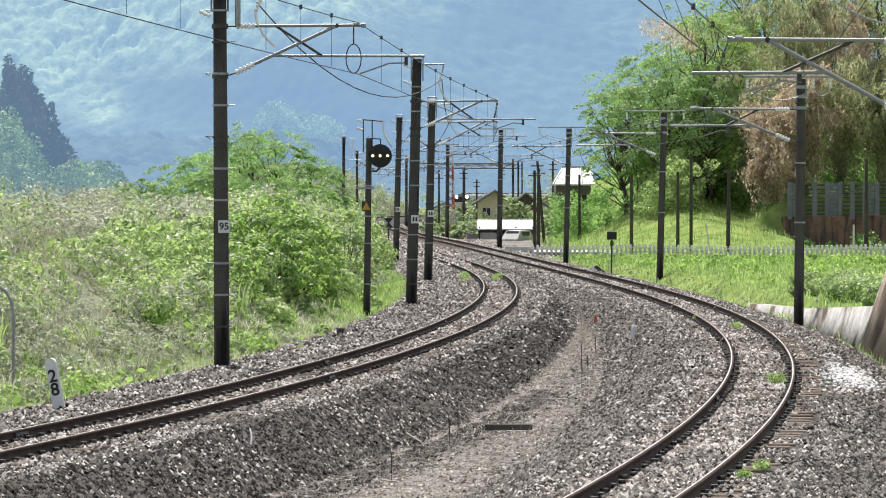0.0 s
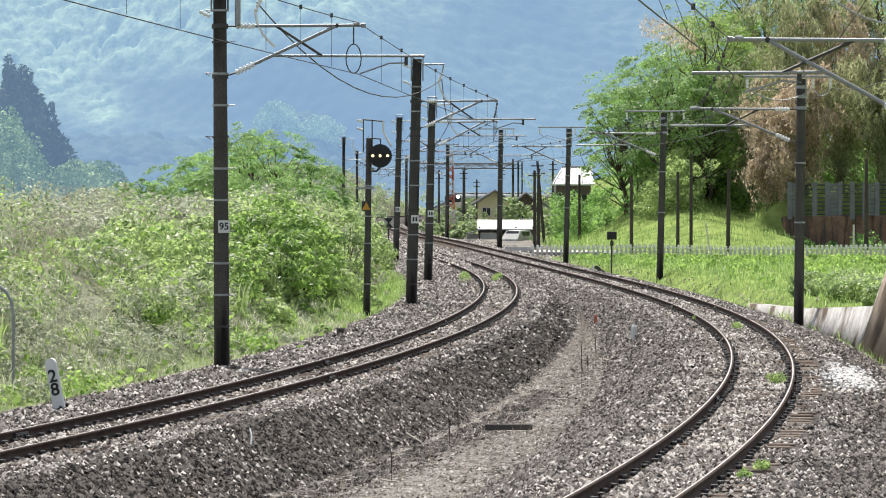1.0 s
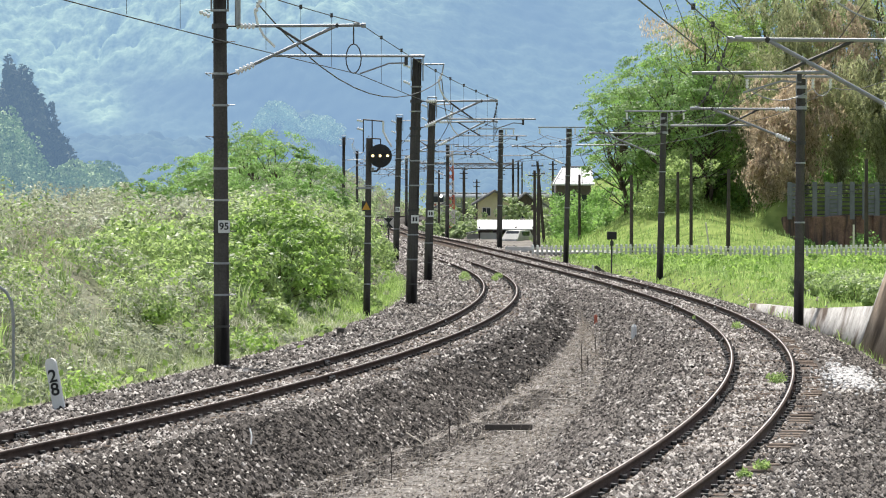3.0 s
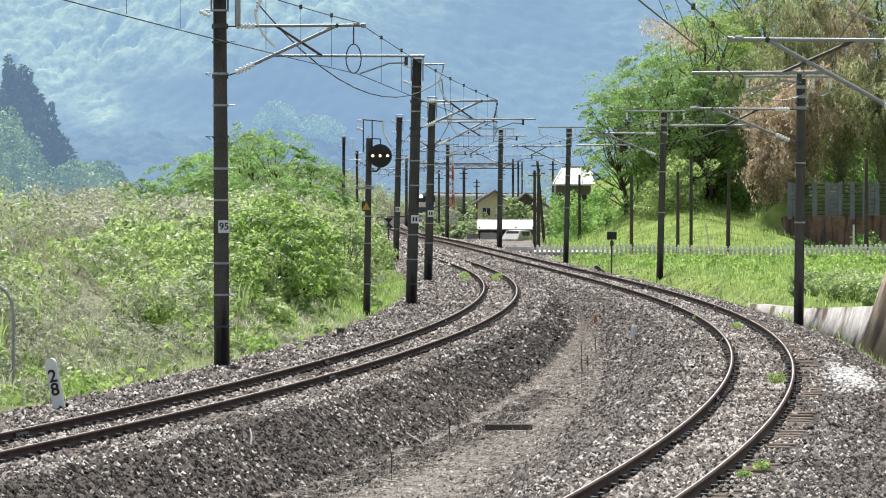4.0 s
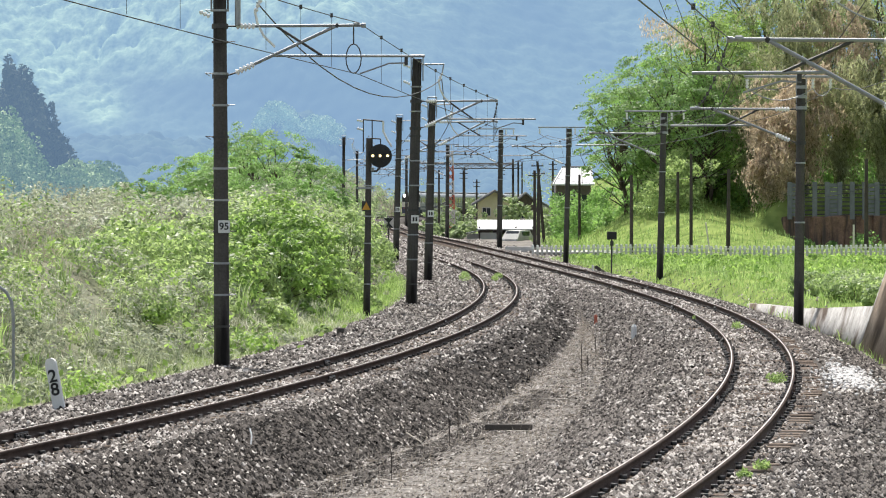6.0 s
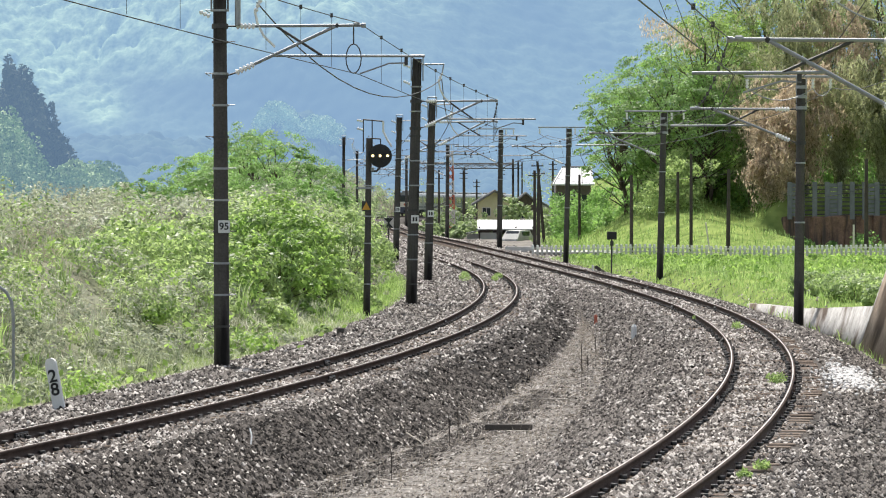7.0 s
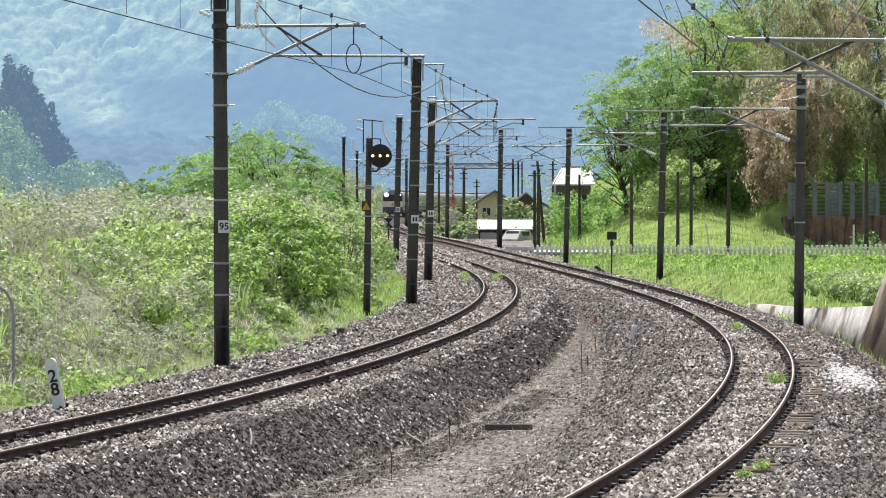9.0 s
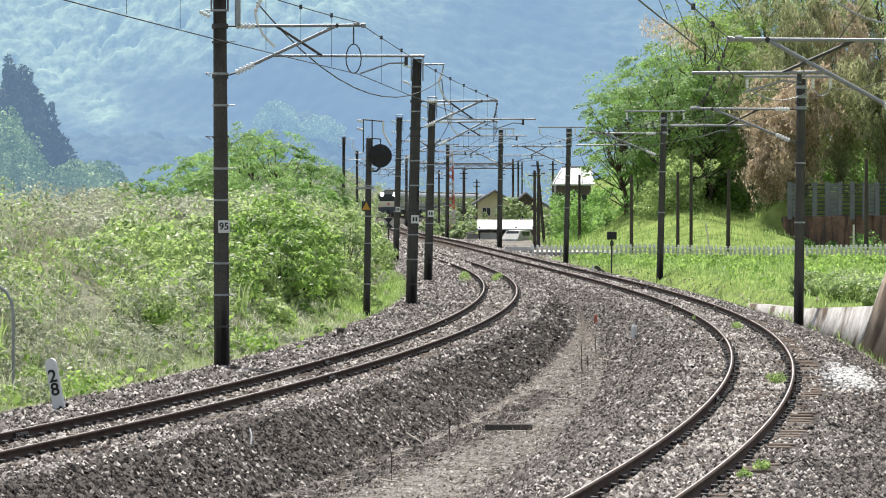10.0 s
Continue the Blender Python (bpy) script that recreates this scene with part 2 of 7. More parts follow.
def ground_z(x, y):
    x, y = np.asarray(x, float), np.asarray(y, float)
    ol, orr = x - xl(y), x - xr(y)
    floor = np.interp(y, [30, 70, 100, 120, 150, 200], [-1.1, -1.02, -0.85, -0.75, -0.65, -0.7])
    z = floor + 0.04 * wave(x, y, 1.7)
    # scrub bank beside the line
    left = -0.5 + 0.55 * np.clip(-ol - 4.2, 0, 30) * 0.9 + (0.36 * wave(x, y, 0.6, 8) + 0.24 * wave(x, y, 1.7, 4)) * sm(4.5, 7, -ol)
    cap = 1.25 + 0.3 * wave(x, y, 0.11, 3) - 0.004 * np.clip(y - 180, 0, 200)
    left = np.where(left > cap, cap + 0.1 * np.tanh(left - cap), left)
    left = np.where(y > 250, left * (1 - sm(250, 330, y)) - 0.9 * sm(250, 330, y), left)
    z = np.where(ol < -2.2, np.where(ol > -4.2, -0.5, left), z)
    # turf bank beyond the other shoulder
    right = -0.5 + 0.55 * sm(2.9, 3.6, orr) + 0.1 * wave(x, y, 0.4, 1)
    right = right - 0.9 * sm(140, 255, y)
    fy = fence_y(x)
    beyond = y - fy - 6
    hill = 4.3 * sm(2, 46, beyond) * sm(8.2 + np.clip(y - 300, 0, 90) * 0.14, 18.5 + np.clip(y - 300, 0, 90) * 0.14, x) * (1 - 0.5 * sm(17, 23.5, x)) * np.where(y > 281, 1.0, 1 - sm(23.6, 24.6, x)) + np.clip(beyond - 55, 0, 60) * 0.05 * sm(20, 30, x)
    hill = hill + sm(1, 12, beyond) * sm(9, 12, x) * (1 - sm(22, 23.5, x)) * (0.17 * wave(x, y * 0.35, 1.1, 6) + 0.09 * wave(x, y, 2.3, 9))
    hill = hill + np.where(y > 280.6, 2.1 + np.clip(y - 281, 0, 60) * 0.02, 0.0) * sm(21.5, 24, x)
    z = np.where(orr > 2.2, right + np.where(y > 100, hill, 0), z)
    z = z + drop(y)
    far = sm(350, 600, y)
    z = z - 1.2 * far * sm(6, 40, np.abs(x))
    return z


def turf(x, y):
    ol, orr = x - xl(y), x - xr(y)
    t = np.maximum(1 - sm(-4.0, -3.3, ol), sm(2.5, 2.9, orr))
    # Less turf colour under the scrub, to deepen the shade in its gaps.
    t = np.where(ol < -4.6, 0.35, t)
    t = t * (1 - sm(225, 260, y) * (x < 8.5) * (x > xl(y) - 7))
    return np.clip(t + 0.6 * sm(120, 160, y) * (np.abs(x - (xl(y) + xr(y)) / 2) < 1.0), 0, 1)


def build_ground():
    ys = np.concatenate([np.arange(-30, 30, 2.0), np.arange(30, 180, 0.8), np.arange(180, 420, 2.0), np.geomspace(420, 4000, 70)])
    xs = np.concatenate([-np.geomspace(2500, 32, 26), np.arange(-30, -14, 0.8), np.arange(-14, 14, 0.36), np.arange(14, 46, 0.9), np.geomspace(48, 2500, 26)])
    X, Y = np.meshgrid(xs, ys)
    Z = ground_z(X, Y)
    nx, ny = len(xs), len(ys)
    i = np.arange(nx * ny).reshape(ny, nx)
    f = np.stack([i[:-1, :-1], i[:-1, 1:], i[1:, 1:], i[1:, :-1]], -1).reshape(-1, 4)
    ob = mesh_np("ground", np.stack([X, Y, Z], -1).reshape(-1, 3), f, M_GROUND, smooth=True)
    at = ob.data.attributes.new("turf", "FLOAT", "POINT")
    at.data.foreach_set("value", turf(X, Y).astype(np.float32).ravel())
    tagged(ob, "brown trackside soil with dry litter and green turf banks", "ground", kind="structure")


build_ground()


# ---- tracks ----
def sweep(name, ys, xs, zs, profile, mats, parent=None, label="", index=None):
    """Carries a cross-section (offset, height) along the line."""
    h = np.gradient(xs, ys)
    c, s = 1 / np.sqrt(1 + h * h), h / np.sqrt(1 + h * h)
    pr = np.array(profile)
    V = np.stack([xs[:, None] + pr[None, :, 0] * c[:, None], ys[:, None] - pr[None, :, 0] * s[:, None], zs[:, None] + pr[None, :, 1]], -1)
    n, k = len(ys), len(pr)
    i = np.arange(n * k).reshape(n, k)
    j = np.roll(i, -1, 1)
    f = np.stack([i[:-1], i[1:], j[1:], j[:-1]], -1).reshape(-1, 4)
    idx = None if index is None else np.tile(index, n - 1)
    return mesh_np(name, V.reshape(-1, 3), f, mats, parent, label, idx)


RAIL = [(-0.062, -0.153), (-0.062, -0.143), (-0.010, -0.128), (-0.008, -0.046), (-0.0325, -0.036), (-0.0325, -0.008), (-0.022, -0.001), (-0.017, 0.0), (0.004, 0.0), (0.024, -0.002), (0.0325, -0.009), (0.0325, -0.036), (0.008, -0.046), (0.010, -0.128), (0.062, -0.143), (0.062, -0.153)]
RAIL_MAT = [0, 0, 0, 0, 0, 0, 0, 1, 0, 0, 0, 0, 0, 0, 0, 0]


def bed_section(left, right, zb_l, zb_r):
    return [(-left - 0.25, zb_l - 0.3), (-left, zb_l), (-1.75, -0.24), (-1.45, -0.19), (-0.72, -0.17), (-0.45, -0.20), (0.45, -0.20), (0.72, -0.17), (1.45, -0.19), (1.75, -0.24), (right, zb_r), (right + 0.25, zb_r - 0.3)]


JOINTS = {"r": (37.0, 62.0, 87.0, 112.0, 136.0, 161.0, 186.0, 211.0, 236.0), "l": (50.0, 74.0, 99.0, 124.0, 149.0, 174.0, 199.0, 224.0)}


def build_track(name, key, ky, kx, z0, section, label):
    t = empty(name)
    y = np.arange(ky[0] + 1, 420, 0.5)
    yf = np.arange(419, ky[-1] - 2, 4.0)
    y = np.concatenate([y, yf])
    x = np.interp(y, ky, kx)
    z = z0 + drop(y)
    for sg in (-1, 1):
        prof = [(a + sg * 0.565, b) for a, b in RAIL]
        sweep("rail", y, x, z, prof, [M_RUST, M_RAILTOP], t, "rusty steel rail with a worn shiny top", RAIL_MAT)
    # sleepers
    hh = np.gradient(kx, ky)
    bm = bmesh.new()
    box(bm, (0, 0, -0.075), (2.1, 0.2, 0.14), 0.012)
    first = part("sleeper", bm, M_SLEEPER, t)
    n, far_v, far_f = 0, [], []
    cube = np.array([(a, b, c) for a in (-1.05, 1.05) for b in (-0.1, 0.1) for c in (-0.14, -0.005)])
    cf = np.array([(0, 1, 3, 2), (4, 6, 7, 5), (0, 4, 5, 1), (2, 3, 7, 6), (0, 2, 6, 4), (1, 5, 7, 3)])
    fast_v, fast_f = [], []
    rnd = random.Random(4 if key == "r" else 5)
    for q in np.arange(ky[0] + 6, 330, 0.62):
        cx, sl = float(np.interp(q, ky, kx)), float(np.interp(q, ky, hh))
        az = -math.atan(sl)
        m = pose(cx + rnd.uniform(-.03, .03), q, z0 - 0.146 + rnd.uniform(-.01, .012), 0, 0, math.degrees(az) + rnd.uniform(-1, 1))
        if q > 30 and n < 290:
            ob = first if n == 0 else new("sleeper", first.data)
            ob.parent, ob.matrix_basis = t, m
            n += 1
        elif q > 30:
            far_f.append(cf + 8 * len(far_v)); far_v.append(np.array([m @ Vector(v) for v in cube]))
        if q < 190:
            for sg in (-1, 1):
                for o in (-0.085, 0.085):
                    c = m @ Vector((sg * 0.565 + o, 0, 0))
                    fast_f.append(cf + 8 * len(fast_v))
                    fast_v.append(np.array([c + Vector((v[0] * 0.038, v[1] * 0.5, v[2] * 0.35 + 0.045)) for v in cube]))
    mesh_np("far_sleepers", np.concatenate(far_v), np.concatenate(far_f), M_SLEEPER, t)["kind"] = "stuff"
    mesh_np("fastenings", np.concatenate(fast_v), np.concatenate(fast_f), M_DARKSTEEL, t, "small steel rail fastenings")["kind"] = "stuff"
    # fish-plated joints
    bm = bmesh.new()
    for o in (-0.03, 0.03):
        box(bm, (o, 0, -0.085), (0.028, 0.62, 0.085), 0.006)
        for b in (-0.24, -0.1, 0.1, 0.24):
            rod(bm, (o * 1.2, b, -0.085), (o * 2.1, b, -0.085), 0.018, seg=6)
    box(bm, (0, 0, -0.02), (0.068, 0.012, 0.043))
    plate = part("joint_bar", bm, M_DARKSTEEL, t, "dark bolted joint bar")
    k = 0
    for q in JOINTS[key]:
        for sg in (-1, 1):
            qq = q + (0 if sg > 0 else (1.0 if key == "r" else 6.5))
            cx, sl = float(np.interp(qq, ky, kx)), float(np.interp(qq, ky, hh))
            ob = plate if k == 0 else new("joint_bar", plate.data)
            ob.parent = t
            ob.matrix_basis = pose(cx, qq, z0, 0, 0, -math.degrees(math.atan(sl))) @ pose(sg * 0.565, 0, 0)
            ob["label"] = "dark bolted joint bar"
            k += 1
    tagged(t, label, "railway track", kind="structure")
    # The whole bed of track_2 takes the colour darkened for slope shade.
    bed = sweep("ballast_bed", y, x, z, section, M_BALLAST if key == "r" else M_BALLAST_SHADED)
    tagged(bed, "grey-brown crushed stone ballast bed", "ballast", kind="stuff")


SEC_R = bed_section(3.4, 2.75, -1.0, -0.55)
SEC_L = [(-3.7, -0.75), (-3.45, -0.36), (-3.0, -0.24)] + bed_section(2.75, 3.5, -0.50, -1.0)[2:]
build_track("track_1", "r", RY, RX, 0.0, SEC_R, "curving narrow-gauge track with rusty rails on ballast")
build_track("track_2", "l", LY, LX, ZL, SEC_L, "curving narrow-gauge track with brown rails on ballast")


# ---- overhead line masts ----
def text_mesh(name, body, size, m, parent, mat):
    cu = bpy.data.curves.new(name, "FONT")
    cu.body, cu.size, cu.extrude, cu.align_x, cu.align_y = body, size, 0.003, "CENTER", "CENTER"
    cu.offset = size * 0.02
    ob = new(name, cu)
    me = bpy.data.meshes.new_from_object(ob.evaluated_get(bpy.context.evaluated_depsgraph_get()))
    bpy.data.objects.remove(ob)
    me.materials.append(mat)
    ob = new(name, me)
    ob.parent, ob.matrix_basis = parent, m
    return ob


def insulator(bm, a, b, r=0.07, n=5):
    """A row of white sheds between two points."""
    a, b = Vector(a), Vector(b)
    rod(bm, a, b, r * 0.45, seg=8)
    for i in range(n):
        c = a.lerp(b, (i + 0.5) / n)
        d = (b - a).normalized() * (b - a).length / n * 0.3
        rod(bm, c - d, c + d, r, r * 0.7, seg=10)


def mast(base, top, dia, bands, steps, plate_z=None, plate_side=0.0, label="", figures=""):
    """A tapered concrete mast with steel bands and step irons; parts are in the mast's own space."""
    e = empty("catenary_mast", base)
    h = top[2] - base[2]
    ax = Vector((top[0] - base[0], top[1] - base[1], h))
    bm = bmesh.new()
    rod(bm, (0, 0, -0.4), ax, dia / 2, dia / 2 * 0.82, seg=16)
    part("shaft", bm, M_CONCRETE_POLE, e, "dark weathered concrete shaft", smooth=False)
    for i, z in enumerate(bands):
        c = ax * (z / h)
        bm = bmesh.new()
        rod(bm, c - Vector((0, 0, 0.022)), c + Vector((0, 0, 0.022)), dia / 2 * 1.05, seg=16)
        if steps:
            s = -1 if i % 2 == 0 else 1
            rod(bm, c + Vector((s * dia * 0.3, -0.05, 0)), c + Vector((s * dia * 0.95, -0.05, 0.012)), 0.011, seg=5)
            if s < 0:
                rod(bm, c + Vector((-dia * 0.9, -0.05, 0.0)), c + Vector((-dia * 0.62, -0.05, -0.05)), 0.009, seg=5)
        part("band", bm, M_STEEL if i % 3 else M_DARKSTEEL, e, "steel band with a step iron")
    if plate_z:
        c = ax * (plate_z / h)
        bm = bmesh.new()
        box(bm, c + Vector((plate_side, -dia / 2 - 0.03, 0)), (0.24, 0.012, 0.26), 0.01)
        pl = part("number_plate", bm, M_WHITE, e, "small white number plate")
        if figures:
            text_mesh("plate_figures", figures, 0.2, Matrix.Translation(c + Vector((plate_side, -dia / 2 - 0.04, 0))) @ pose(0, 0, 0, 90), pl, M_BLACK)
        bm = bmesh.new()
        for k, dx in enumerate(() if figures else (-0.045, 0.045)):
            box(bm, c + Vector((plate_side + dx, -dia / 2 - 0.038, 0)), (0.055, 0.004, 0.13))
        if figures:
            bm.free()
        else:
            part("plate_marks", bm, M_BLACK, pl, "dark bars of unreadable figures")
    return tagged(e, label or "dark concrete catenary mast with steel step irons", "mast", "catenary masts beside the track"), ax, h


def cantilever(e, ax, h, s, dia, z_top, z_low, z_brace, reach, steady_end, drop_at, contact, fancy=False):
    """Insulated bracket: top tube, brace, steady tube and registration arm; s is the side, +1 towards +x."""
    def c(z): return ax * (z / h)
    a = c(z_top) + Vector((s * dia * 0.5, 0, 0)); b = Vector((c(z_top).x + s * reach, 0, z_top + 0.02))
    arm = bmesh.new()
    i1 = a.lerp(b, 0.06); i2 = a.lerp(b, 0.2)
    rod(arm, i2, b, 0.032, seg=8)
    part("top_tube", arm, M_STEEL, e, "pale galvanised steel tube")
    bm = bmesh.new(); insulator(bm, i1, i2); part("insulator", bm, M_PORCELAIN, e, "white ribbed porcelain insulator")
    lo = c(z_brace) + Vector((s * dia * 0.5, 0, 0)); hi = a.lerp(b, 0.8)
    j1, j2 = lo.lerp(hi, 0.07), lo.lerp(hi, 0.24)
    bm = bmesh.new(); rod(bm, j2, hi, 0.034, seg=8); part("brace_tube", bm, M_STEEL, e, "pale galvanised steel brace")
    bm = bmesh.new(); insulator(bm, j1, j2); part("insulator", bm, M_PORCELAIN, e, "white ribbed porcelain insulator")
    for z, q in ((z_top, i1), (z_brace, j1)):
        bm = bmesh.new()
        rod(bm, c(z) + Vector((s * dia * 0.3, 0, 0)), q, 0.018, seg=6)
        rod(bm, c(z) - Vector((0, 0, 0.05)), c(z) + Vector((0, 0, 0.05)), dia * 0.52, seg=14)
        part("mast_clamp", bm, M_DARKSTEEL, e, "dark mast clamp")
    # steady tube hangs from the brace
    on = lo.lerp(hi, (z_low - z_brace) / (z_top - z_brace))
    end = Vector((c(z_low).x + s * steady_end, 0, z_low))
    bm = bmesh.new(); rod(bm, on, end, 0.026, seg=8); part("steady_tube", bm, M_STEEL, e, "pale steady tube")
    bm = bmesh.new()
    rod(bm, a.lerp(b, 0.35), on.lerp(end, 0.33), 0.027, seg=6)
    part("hanger", bm, M_DARKSTEEL, e, "dark hanger rod")
    bm = bmesh.new()
    box(bm, b - Vector((s * 0.16, 0, -0.02)), (0.13, 0.1, 0.08), 0.02)
    rod(bm, b - Vector((s * 0.06, 0, 0)), b + Vector((s * 0.03, 0, 0)), 0.05, seg=8)
    part("end_clamp", bm, M_STEEL, e, "pale wire clamp on the tube's end")
    bm = bmesh.new()
    rod(bm, hi - Vector((s * 0.03, 0, 0.02)), hi + Vector((s * 0.03, 0, 0.02)), 0.044, seg=8)
    part("brace_joint", bm, M_DARKSTEEL, e, "dark brace joint")
    bm = bmesh.new()
    dp = Vector((c(z_low).x + s * drop_at, 0, z_low))
    box(bm, dp - Vector((0, 0, 0.09)), (0.07, 0.03, 0.2))
    part("drop_bracket", bm, M_DARKSTEEL, e, "dark drop bracket")
    bm = bmesh.new()
    p0 = dp - Vector((s * 0.03, 0, 0.14)); p3 = Vector(contact)
    tube(bm, [p0, p0.lerp(p3, 0.35) + Vector((0, 0, 0.07)), p0.lerp(p3, 0.7) + Vector((0, 0, 0.03)), p3], 0.018)
    part("registration_arm", bm, M_STEEL, e, "curved pale registration arm")
    if fancy:
        bm = bmesh.new()
        q = b - Vector((s * 0.22, 0, 0.02))
        rod(bm, q, q - Vector((0, 0, 0.36)), 0.016, seg=6)
        ring = [q + Vector((math.sin(t) * 0.155 - 0.0, 0, -0.66 + math.cos(t) * 0.3)) for t in np.linspace(0, 2 * math.pi, 17)]
        tube(bm, ring, 0.013, 5)
        part("jumper_loop", bm, M_DARKSTEEL, e, "dark oval jumper loop")


def top_frame(e, ax, h, s, dia, arm):
    """Bent pipe over the mast head with a bracket for the feeder."""
    bm = bmesh.new()
    t = ax
    for o in (-1, 1):
        rod(bm, t + Vector((o * dia * 0.52, 0, -0.7)), t + Vector((o * dia * 0.52, 0, 0.12)), 0.022, seg=6)
    rod(bm, t + Vector((-dia * 0.52, 0, 0.12)), t + Vector((dia * 0.52, 0, 0.12)), 0.022, seg=6)
    rod(bm, t + Vector((0, 0, -0.18)), t + Vector((s * arm, 0, -0.16)), 0.025, seg=6)
    rod(bm, t + Vector((s * arm, 0, -0.16)), t + Vector((s * arm * 0.93, 0, -0.45)), 0.022, seg=6)
    part("head_frame", bm, M_STEEL, e, "grey pipe frame at the mast head")
    for dz in (-0.22, -0.75):
        bm = bmesh.new()
        insulator(bm, t + Vector((-s * dia * 0.6, 0, dz - 0.05)), t + Vector((-s * (dia * 0.6 + 0.22), 0, dz + 0.05)), 0.05, 3)
        part("side_insulator", bm, M_PORCELAIN, e, "white side insulator")
    bm = bmesh.new()
    insulator(bm, t + Vector((s * arm * 0.93, 0, -0.45)), t + Vector((s * arm * 0.8, 0, -0.72)), 0.05, 3)
    part("feeder_insulator", bm, M_PORCELAIN, e, "white feeder insulator")
    bm = bmesh.new()
    tube(bm, [t + Vector((s * arm * k, 0, z)) for k, z in ((0.8, -0.7), (0.86, -0.95), (1.0, -1.2), (1.25, -1.42))], 0.03, 6)
    part("jumper_cable", bm, M_PORCELAIN, e, "pale curved jumper cable")


def crossarm(e, ax, left, right, dz=0.0):
    bm = bmesh.new()
    t = ax + Vector((0, -0.16, dz))
    box(bm, t + Vector(((right - left) / 2, 0, 0)), (left + right, 0.06, 0.065), 0.008)
    part("crossarm", bm, M_STEEL, e, "pale steel crossarm")
    for o in (-left + 0.08, right * 0.35, right - 0.08):
        bm = bmesh.new()
        insulator(bm, t + Vector((o, 0, -0.06)), t + Vector((o, 0, -0.32)), 0.055, 3)
        part("insulator", bm, M_PORCELAIN, e, "white hanging insulator")
    for a, b, d in ((-left + 0.08, right * 0.35, 0.32), (right * 0.35, right - 0.08, 0.2)):
        bm = bmesh.new()
        tube(bm, [t + Vector((a + (b - a) * k / 8, 0, -0.32 - d * 4 * k / 8 * (1 - k / 8))) for k in range(9)], 0.014, 5)
        part("jumper_cable", bm, M_STEEL, e, "pale sagging jumper cable")
    bm = bmesh.new()
    for o in (-0.13, 0.13):
        rod(bm, ax + Vector((o, 0, -0.75)), ax + Vector((o, 0, 0.1)), 0.018, seg=6)
    part("head_frame", bm, M_STEEL, e, "grey pipe frame at the mast head")
    for dz in (-0.22, -0.48, -0.78):
        bm = bmesh.new()
        rod(bm, ax + Vector((0, 0, dz - 0.045)), ax + Vector((0, 0, dz + 0.045)), 0.152, seg=16)
        part("head_band", bm, M_STEEL, e, "pale steel band")


